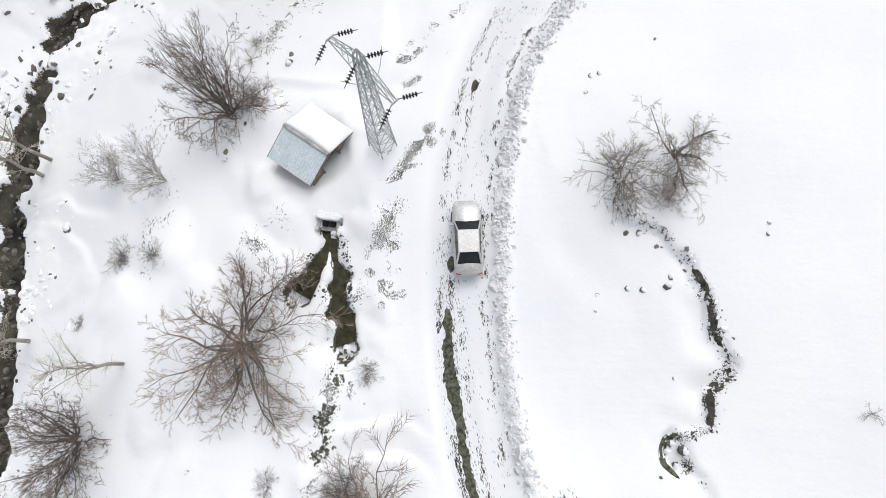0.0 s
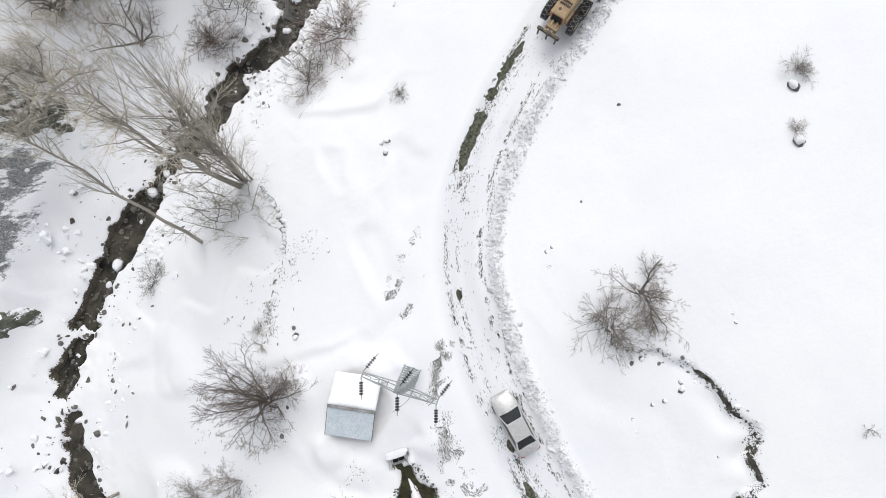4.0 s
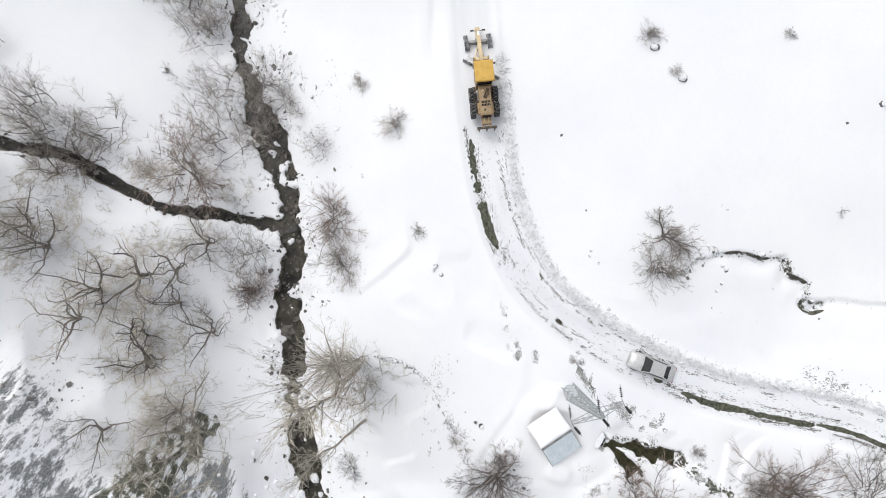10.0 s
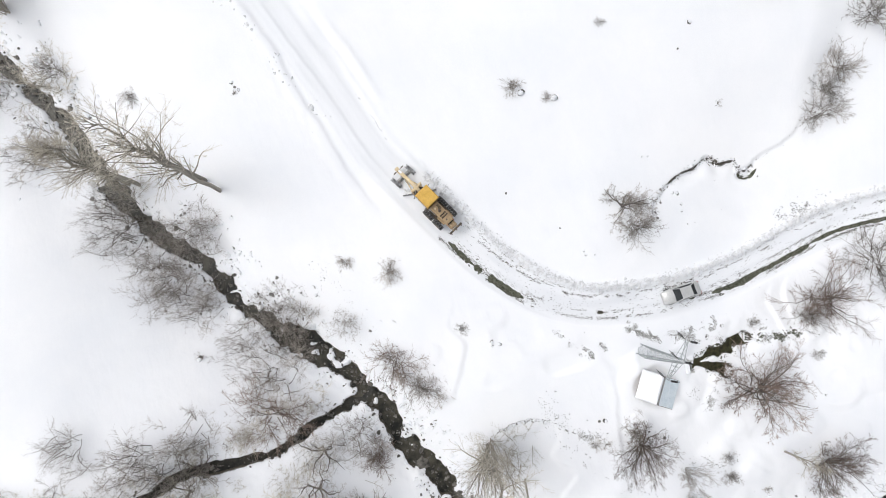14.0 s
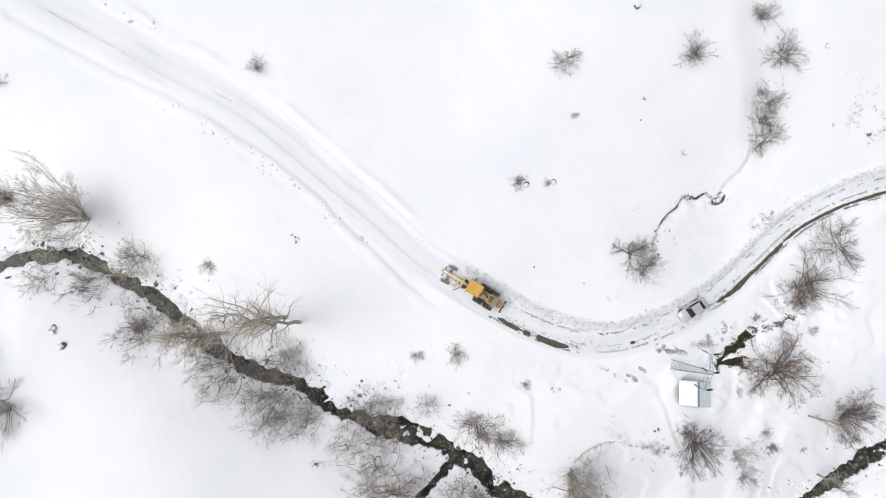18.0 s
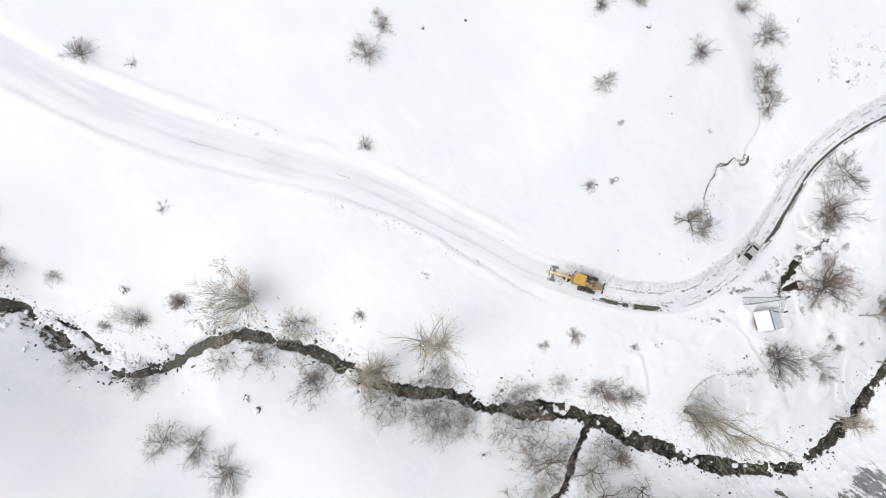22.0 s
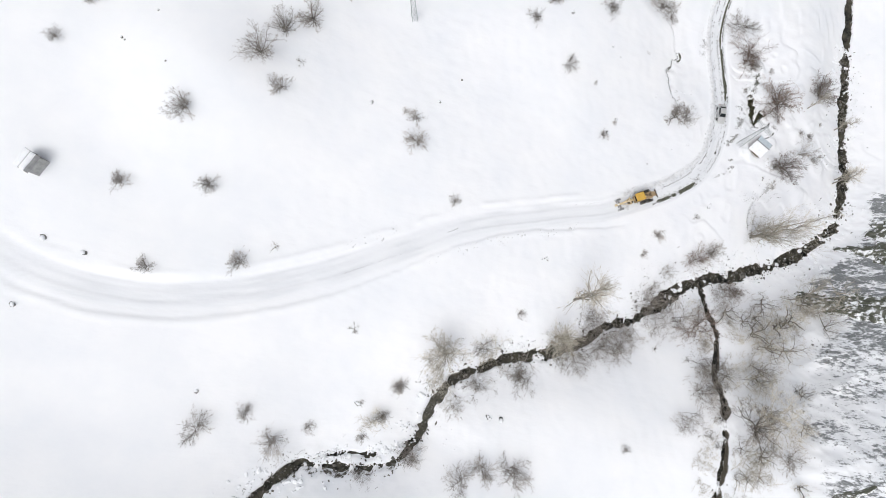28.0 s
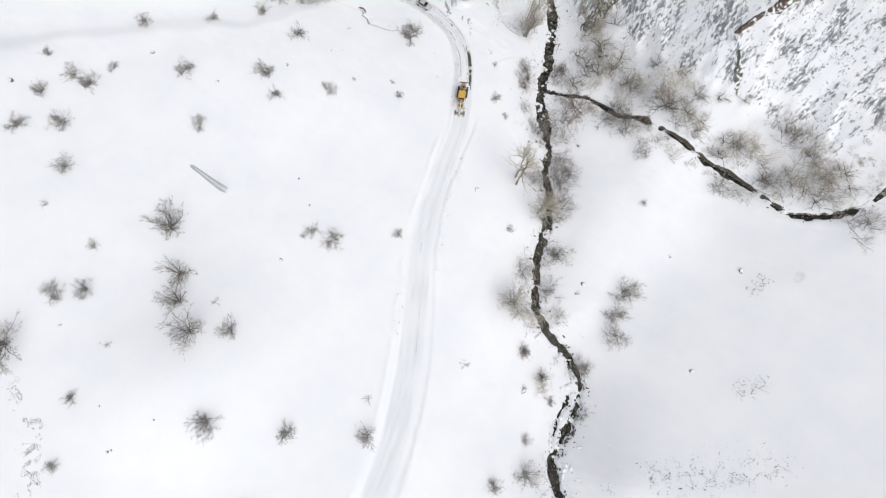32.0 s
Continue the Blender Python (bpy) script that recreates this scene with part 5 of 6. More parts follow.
plant("bush", 55.2, -21, 2.4)
plant("bush", 51.4, -37.3, 2.3)
plant("round", 40.8, -27.7, 1.7)
plant("bush", 71.1, -34.8, 2.5)
plant("bush", 70.4, -31.2, 2.3)
plant("bush", 64.6, -31.3, 1.4)
plant("bush", 80.3, -27.2, 2.4)
plant("round", 77.4, -35.5, 1.9)
plant("bush", 85.6, -32.2, 2.3)
plant("round", 86.2, -18.8, 2.2)
plant("twig", 93.7, -14.8, 1)
plant("round", 122.9, 21.6, 1.3)
plant("bush", 55.6, 90.4, 2.1)
plant("round", 70.4, -42.2, 1.3)
plant("bush", 31, -21.4, 2)
plant("scrub", 19.7, 110.3, 3.2)
plant("scrub", 41.7, 115.6, 2.6)
plant("scrub", 39.3, 117.9, 2.7)
plant("scrub", 13.1, 115.6, 1.6)
plant("clump", -0.6, 65.2, 3.7)
plant("tree", -1.1, 62.5, 3.3)
plant("clump", 2.2, 61.6, 3.6)
plant("redbush", 2.0, 54.6, 4.8)
plant("clump", 10.1, 55.6, 3.3)
plant("clump", -3.5, 47.4, 3.7)
plant("redbush", 3.4, 39.3, 3.1)
plant("clump", 0.2, 37.6, 2.8)
plant("bush", -0.9, 36.4, 2.3)
plant("clump", 11.7, 48.4, 2.5)
plant("clump", 9.4, 43.9, 2.1)
plant("tanclump", -21.4, 45.9, 3.0)
plant("clump", 1.1, 68.2, 3.9)
plant("clump", 5.2, 53.5, 4.4)
plant("clump", 25.4, 63.6, 4.2)
plant("clump", 19.0, 62.8, 3.3)
plant("clump", 24.5, 57.2, 3.6)
plant("clump", 15.8, 59.1, 2.8)
plant("clump", 13.8, 50.7, 3.0)
plant("tanclump", -7.7, 64.2, 4.8)
plant("clump", 16.9, 58.3, 2.1)
plant("clump", 23.5, 56.0, 2.5)
plant("clump", 37.4, 70.6, 4.0)
plant("tanclump", 44.5, 67.1, 4.0)
plant("tanclump", 53.0, 75.5, 2.9)
plant("clump", 45.2, 73.8, 3.2)
plant("clump", 8.9, 50.7, 3.4)
plant("clump", 27.8, 66.3, 3.8)
plant("tanclump", 64.1, 84.4, 2.7)
plant("clump", 55.9, 89.2, 2.7)
plant("clump", 64.3, 94.1, 2.4)
plant("clump", 80.3, 105.3, 3.2)
plant("clump", 86.5, 104.5, 3.5)
plant("clump", 11.4, 51.5, 4.0)
plant("tanclump", 31.4, 62.9, 3.2)
plant("tanclump", -10.0, 70.4, 5.9)
plant("tree", -6.3, 71.5, 4.6)
plant("bush", -10.5, 75.4, 3.2)
plant("tanclump", -5.0, 78.3, 4.5)
plant("clump", 22.5, 61.7, 3.8)
plant("clump", 49.8, 78.9, 2.6)
plant("tanclump", -7.2, 93.5, 5.7)
plant("bush", -6.7, 89.8, 4.0)
plant("clump", 2.2, 93.8, 3.6)
plant("tanclump", -6.1, 106.0, 5.8)
plant("clump", -2.3, 99.8, 4.0)
plant("clump", 46.9, 73.8, 2.5)
plant("clump", 17.8, 60.7, 3.4)
plant("round", 60.3, 76.7, 1.7)
plant("round", 62.6, 82.9, 1.5)
plant("clump", -12.0, 96.3, 4.6)
plant("tanclump", -8.9, 103.2, 6.2)
plant("tanclump", -5.7, 109.2, 5.4)
plant("clump", -2.4, 117.7, 5.5)
plant("tanclump", -4.1, 102.6, 4.7)
plant("tanclump", -11.0, 30.0, 4.3)
plant("clump", 20.1, 60.8, 3.2)
plant("stems", -8.8, 31.6, 3.7, 23, 8, 95)
plant("poplar", -9.1, 32.0, 2.8, 15, 5, 60)
plant("poplar", -9.6, 31.6, 2.6, 18, 7, 165)
plant("willow", -13.9, 15.0, 3.3, 7.5, 18, 135)
plant("bush", -12.4, 20.0, 0.8)
plant("twig", -12.6, 18.8, 0.7)
plant("bush", -12.0, 15.4, 1.5)
plant("bush", -19.7, 28.4, 1.5)
plant("tancrooked", -9.3, 53.7, 4.8, 7.0)
plant("tancrooked", -11.6, 55.9, 3.6, 6.0)
plant("crooked", -7.7, 51.3, 3.6, 5.5)
plant("tancrooked", -8.0, 62.7, 3.4, 5.0)
plant("crooked", -9.5, 60.9, 3.6, 5.5)
plant("crooked", -12.2, 46.5, 3.6, 5.0)
plant("tancrooked", -16.1, 49.6, 4.6, 6.0)
plant("crooked", -10.0, 49.9, 3.0, 4.6)
plant("tancrooked", -13.8, 51.7, 3.4, 5.0)
plant("tancrooked", -14.2, 56.3, 3.6, 5.5)
plant("crooked", -3.7, 50.2, 3.4, 4.4)
plant("palecrooked", -20.7, 43.2, 5.2, 8.0)
plant("palecrooked", -24.4, 45.2, 3.8, 5.5)
plant("crooked", -19.3, 45.5, 3.0, 5.0)
plant("redbush", -6.9, 45.2, 2.2, 2.4)
plant("redbush", -5.9, 44.4, 1.7, 2.0)
plant("tanbrush", -12.6, 53.6, 3.2)
plant("tanbrush", -9.4, 56.4, 3.4)
plant("tanbrush", -14.4, 48.0, 3.4)
plant("tanbrush", -17.6, 47.2, 3.2)
plant("tanbrush", -22.6, 42.6, 3.4)
plant("tanbrush", -19.4, 44.0, 3.0)
plant("tanbrush", -24.6, 46.6, 2.8)
plant("tanbrush", -21.0, 47.6, 2.8)
plant("tancrooked", -22.0, 49.4, 3.4, 4.6)
plant("tanbrush", -17.8, 51.2, 2.8)
plant("palecrooked", -25.8, 41.6, 3.6, 5.0)
plant("brush", -10.8, 47.9, 2.6)

# brush that fills the ground between the side stream and the rocky slope, and the stream's far bank
rng = random.Random(303)
grown = 0
while grown < 165:
    x, y = rng.uniform(-44, 4), rng.uniform(40, 118)
    here = np.array([x]), np.array([y])
    t, side, _ = line_distance(*here, TRIB_FINE)
    m, mside, _ = line_distance(*here, MAIN_FINE)
    if m[0] < 1.6 or t[0] < 1.2 or (side[0] > 0 and t[0] > 4 and y > 46) or mside[0] > 0:
        continue
    if rockiness(*here)[0] > 0.75 or lattice_noise(*here, 9.0, 51)[0] < 0.44 + 0.12 * (y < 62) or t[0] > 24:
        continue
    r = rng.uniform(0.8, 1.9)
    plant(rng.choice(("brush", "tanbrush", "tanbrush")), round(x, 1), round(y, 1), r, r * rng.uniform(0.6, 1.0))
    grown += 1
grown = 0
while grown < 30:
    x, y = rng.uniform(-22, 2), rng.uniform(62, 118)
    here = np.array([x]), np.array([y])
    t, side, _ = line_distance(*here, TRIB_FINE)
    if side[0] > 0 or t[0] < 1.5 or t[0] > 13 or rockiness(*here)[0] > 0.8:
        continue
    r = rng.uniform(1.7, 2.9)
    plant(rng.choice(("crooked", "tancrooked", "tancrooked")), round(x, 1), round(y, 1), r, r * rng.uniform(0.9, 1.3))
    grown += 1



# ---- lattice pylons ----
def lattice_panel(a0, a1, b0, b1, steps, r):
    """Bracing between two legs a and b."""
    out = []
    for i in range(steps):
        k0, k1 = i / steps, (i + 1) / steps
        pa0, pa1, pb0, pb1 = a0.lerp(a1, k0), a0.lerp(a1, k1), b0.lerp(b1, k0), b0.lerp(b1, k1)
        out += [rod(pa0, pb1, r, 4), rod(pb0, pa1, r, 4)]
        out.append(rod(pa1, pb1, r, 4))
    return out


def pylon(x, y, turn, height, base, top, arms, label):
    ob = empty("lattice_pylon", x, y, None, turn, label, "pylon", "pylons")
    c = [(1, 1), (-1, 1), (-1, -1), (1, -1)]
    lo = [Vector((a * base, b * base, -0.4)) for a, b in c]
    hi = [Vector((a * top, b * top, height)) for a, b in c]
    for a, b in zip(lo, hi):
        part("leg", rod(a, b, 0.045, 6), GALV, ob)
    for k in range(4):
        for bm in lattice_panel(lo[k], hi[k], lo[(k + 1) % 4], hi[(k + 1) % 4], 9, 0.022):
            part("brace", bm, GALV, ob)
    part("peak", join(*[rod(q, (0, 0, height + 0.5), 0.03, 5) for q in hi]), GALV, ob)
    if arms:
        for s in (1, -1):
            tip = Vector((s * arms, 0, height - 1.15))
            roots = [Vector((s * top, top, height - 0.2)), Vector((s * top, -top, height - 0.2)), Vector((s * top * 1.3, top * 1.3, height - 1.4)), Vector((s * top * 1.3, -top * 1.3, height - 1.4))]
            chords = [rod(q, tip + Vector((0, 0.12 * (1 if q.y > 0 else -1), 0)), 0.03, 5) for q in roots]
            rods = []
            for k in (0.25, 0.5, 0.75):
                e = [q.lerp(tip, k) for q in roots]
                rods += [rod(e[0], e[1], 0.018, 4), rod(e[2], e[3], 0.018, 4), rod(e[0], e[2], 0.018, 4), rod(e[1], e[3], 0.018, 4), rod(e[0], roots[1].lerp(tip, k + 0.24), 0.018, 4)]
            arm = part("cross_arm", chords[0], GALV, ob)
            for bm in chords[1:]:
                part("chord", bm, GALV, arm)
            for bm in rods:
                part("strut", bm, GALV, arm)
            part("end_plate", box(0.06, 0.5, 0.1, tip, 0.01), GALV, ob)
        for px in (-arms, 0.0, arms):
            for s in (1, -1):
                z = height - 1.15 if px else height - 0.4
                a = Vector((px, s * 0.2, z))
                d = Vector((0.35, s * 1.0, -0.25)).normalized()
                turnm = d.to_track_quat("Z", "Y").to_matrix().to_4x4()
                ins = part("insulator", lathe([(0.02, 0.0), (0.02, 0.2)] + [q for i in range(5) for q in ((0.025, 0.22 + i * 0.15), (0.125, 0.26 + i * 0.15), (0.11, 0.30 + i * 0.15), (0.025, 0.31 + i * 0.15))] + [(0.02, 1.0), (0.015, 1.2)], 10, Matrix.Translation(a) @ turnm), GLASS_DARK, ob, "dark insulator string")
        for s in (1, -1):
            pts = [Vector((0.35 * s * math.sin(k / 9 * math.pi) * 1.8 + 0.1, -1.2 + 2.4 * k / 9, height - 0.5 - 0.7 * math.sin(k / 9 * math.pi))) for k in range(10)]
            if s > 0:
                w = Wood()
                w.limb(pts, [0.018] * 10, 5)
                part("jumper_cable", w.mesh("jumper", GALV), None, ob, "curved jumper cable")
    return ob


pylon(-3.4, 11.9, -46, 9.9, 0.62, 0.17, 2.15, "galvanised lattice pylon with cross arms and dark insulators by the shed")
pylon(71.3, 5.5, 20, 14.5, 0.55, 0.2, 0, "slim galvanised lattice pylon standing on the snow slope")


# ---- shed by the road and hut on the hill ----
def shed(x, y, turn, length, half, ridge, eave, label, metal=True, snow_depth=0.28, wall=MUDWALL, sheet_metal=TIN, cover=0.0):
    """A low gabled shed, ridge along local x. The slope towards -y shows its sheets, the other carries snow."""
    zs = [ground_at(x + a, y + b) for a in (-2, 0, 2) for b in (-2, 0, 2)]
    z0 = min(zs)
    ob = empty("shed", x, y, z0, turn, label, "shed")
    L = length / 2
    lift = float(np.mean(zs)) - z0
    ridge, eave = ridge + lift, eave + lift
    for s in (-1, 1):
        part("wall", box(length - 0.3, 0.22, eave + 0.25, (0, s * (half - 0.3), (eave - 0.35) / 2), 0.02), wall, ob)
    for s in (-1, 1):
        bm = bmesh.new()
        prof = [(-half + 0.2, -0.3), (half - 0.2, -0.3), (half - 0.2, eave - 0.05), (0, ridge - 0.1), (-half + 0.2, eave - 0.05)]
        if s > 0:   # open gable: wall with a doorway
            prof = [(-half + 0.2, -0.3), (-0.75, -0.3), (-0.75, eave - 0.1), (0.75, eave - 0.1), (0.75, -0.3), (half - 0.2, -0.3), (half - 0.2, eave - 0.05), (0, ridge - 0.1), (-half + 0.2, eave - 0.05)]
        a = [bm.verts.new((s * (L - 0.2), q, z)) for q, z in prof]
        b = [bm.verts.new((s * (L - 0.42), q, z)) for q, z in prof]
        bm.faces.new(a)
        bm.faces.new(b[::-1])
        for i in range(len(prof)):
            j = (i + 1) % len(prof)
            bm.faces.new((a[i], b[i], b[j], a[j]))
        bmesh.ops.recalc_face_normals(bm, faces=bm.faces[:])
        part("gable_wall", bm, wall, ob, "plastered gable wall")
    part("door_frame", join(box(0.08, 0.1, eave + 0.2, (L - 0.16, -0.78, (eave - 0.3) / 2), 0.01), box(0.08, 0.1, eave + 0.2, (L - 0.16, 0.78, (eave - 0.3) / 2), 0.01), box(0.08, 1.66, 0.1, (L - 0.16, 0, eave - 0.08), 0.01)), WOOD, ob, "weathered timber door frame")
    pitch = math.atan2(ridge - eave, half)
    slope = math.hypot(ridge - eave, half)
    for s in (-1, 1):
        deck = part("roof_slope", box(length, slope + 0.1, 0.06, (0, s * half / 2, (ridge + eave) / 2), 0.01, (-s * math.degrees(pitch), 0, 0)), WOOD if not (metal and s < 0) else sheet_metal, ob)
        if metal and s < 0:
            for k in range(18):
                xx = -L + 0.1 + (length - 0.2) * k / 17
                part("roof_rib", box(0.035, slope + 0.1, 0.03, (xx, s * half / 2, (ridge + eave) / 2 + 0.045), 0.008, (-s * math.degrees(pitch), 0, 0)), sheet_metal, deck)
    part("ridge_cap", box(length + 0.06, 0.24, 0.07, (0, -0.05, ridge + 0.06), 0.02), STEEL if metal else WOOD, ob)
    for s in (-1, 1):
        part("verge_board", join(*[box(0.05, slope + 0.1, 0.16, (s * (L + 0.01), q * half / 2, (ridge + eave) / 2 - 0.05), 0.01, (-q * math.degrees(pitch), 0, 0)) for q in (-1, 1)]), WOOD, ob)
    # the lying snow
    for s in ((1, -1) if cover else (1,)):
        bm = bmesh.new()
        nx, ny = 22, 16
        grid = {}
        for top in (0, 1):
            for i in range(nx + 1):
                for j in range(ny + 1):
                    fx, fy = i / nx, j / ny
                    edge = min(fx, 1 - fx, fy * 2.5 if s > 0 else fy, 1 - fy) * 9
                    yy = 0.02 + fy * (half + 0.12) * (cover + 0.12 * noise.noise(Vector((fx * 3, 0.5, 1))) if s < 0 else 1.0)
                    base_z = ridge + 0.05 - (ridge - eave) * yy / half
                    up = snow_depth * (1 - math.exp(-edge)) * (1 + 0.25 * noise.noise(Vector((fx * 4, fy * 4, s * 3.0)))) + 0.03
                    grid[(top, i, j)] = bm.verts.new((-L - 0.05 + fx * (length + 0.1), s * yy, base_z + (up if top else 0.0)))
        for i in range(nx):
            for j in range(ny):
                bm.faces.new([grid[(1, i, j)], grid[(1, i + 1, j)], grid[(1, i + 1, j + 1)], grid[(1, i, j + 1)]])
        ring = [(i, 0) for i in range(nx)] + [(nx, j) for j in range(ny)] + [(nx - i, ny) for i in range(nx)] + [(0, ny - j) for j in range(ny)]
        for a, b in zip(ring, ring[1:] + ring[:1]):
            bm.faces.new([grid[(1, *a)], grid[(0, *a)], grid[(0, *b)], grid[(1, *b)]])
        for v in [q for k, q in grid.items() if k[0] == 0 and not q.link_faces]:
            bm.verts.remove(v)
        bmesh.ops.recalc_face_normals(bm, faces=bm.faces[:])
        for f in bm.faces:
            f.smooth = True
        part("roof_snow", bm, SNOW, ob, "thick slab of snow on the roof")
    return ob


shed(-7.8, 11.8, -34.5, 3.25, 2.05, 1.75, 0.95, "small mud shed with a pale blue sheet roof half under snow")
shed(124.8, 51.1, -111.7, 3.1, 1.5, 2.5, 2.1, "grey block hut with its roof half under snow", True, 0.2, CONCRETE, GREY_SHEET, 0.55)

# culvert head above the ditch
def snow_pad(sx, sy, sz, at, seed):
    """A soft uneven cushion of snow."""
    bm = bmesh.new()
    bmesh.ops.create_icosphere(bm, subdivisions=4, radius=1.0)
    for v in bm.verts:
        c = v.co
        k = (abs(c.x) ** 4 + abs(c.y) ** 4 + abs(c.z) ** 4) ** -0.25
        n = noise.noise(c * 1.7 + Vector((seed * 3.3, 0, 0))) * 0.22 + noise.noise(c * 4 + Vector((seed, 5, 0))) * 0.08
        v.co = Vector((c.x * k * sx / 2 * (1 + n), c.y * k * sy / 2 * (1 + n), c.z * k * sz * (1 + n)))
    for f in bm.faces:
        f.smooth = True
    bmesh.ops.translate(bm, vec=at, verts=bm.verts)
    return bm


cul = empty("culvert_head", -6.65, 7.35, ground_at(-6.65, 7.9) - 0.55, -8, "concrete culvert head with snow on top above the ditch", "culvert")
part("head_wall", box(1.5, 0.3, 0.95, (0, 0.05, 0.30), 0.03), CONCRETE, cul)
for s in (-1, 1):
    part("wing_wall", box(0.22, 0.7, 0.6, (s * 0.62, -0.4, 0.15), 0.03, (0, 0, s * 12)), CONCRETE, cul)
part("floor_slab", box(1.0, 0.6, 0.12, (0, -0.35, 0.02), 0.02), CONCRETE, cul)
for s in (-1, 1):
    part("pipe", lathe([(0.2, -0.2), (0.2, 0.25), (0.15, 0.25), (0.15, -0.15)], 14, pose(s * 0.22, -0.15, 0.28, 90, 0, 0)), DARK, cul, "dark pipe mouth")
snow_cap = snow_pad(1.5, 0.5, 0.15, (0, 0.15, 0.74), 3)
part("snow_cap", snow_cap, SNOW, cul, "slab of snow")


# ---- motor grader ----
def wheel(parent, x, y, r, w, lean=0.0, steer=0.0, rubber=RUBBER):
    hub = part("wheel", lathe([(0.1, -w * 0.42), (r * 0.52, -w * 0.42), (r * 0.56, -w * 0.3), (r * 0.56, w * 0.3), (r * 0.52, w * 0.42), (0.1, w * 0.42)], 20, pose(0, 0, 0, 0, 90, 0)), FRAME_TAN, parent, "", pose(x, y, r, 0, lean, steer))
    tyre = part("tyre", lathe([(r * 0.55, -w * 0.42), (r * 0.8, -w * 0.5), (r * 0.93, -w * 0.48), (r, -w * 0.33), (r, w * 0.33), (r * 0.93, w * 0.48), (r * 0.8, w * 0.5), (r * 0.55, w * 0.42)], 28, pose(0, 0, 0, 0, 90, 0)), rubber, hub)
    lugs = []
    for k in range(20):
        for s in (-1, 1):
            a = (k + 0.25 * s) * 18
            lugs.append((a, s))
    bms = [box(w * 0.52, 0.075, 0.06, (s * w * 0.24, 0, r + 0.005), 0.01, (0, 0, s * 28)) for a, s in lugs]
    for bm, (a, s) in zip(bms, lugs):
        bmesh.ops.transform(bm, matrix=pose(0, 0, 0, a, 0, 0), verts=bm.verts)
    part("tread", join(*bms), rubber, hub)
    ch = []
    for k in range(13):
        for s in (-1, 1):
            bm = rod((-w * 0.5 * s, 0, r + 0.035), (w * 0.5 * s, 0.26 * 1.0, r + 0.0), 0.017, 4)
            bmesh.ops.transform(bm, matrix=pose(0, 0, 0, k * 360 / 13, 0, 0), verts=bm.verts)
            ch.append(bm)
    part("snow_chain", join(*ch), STEEL, hub, "steel snow chain")
    return hub


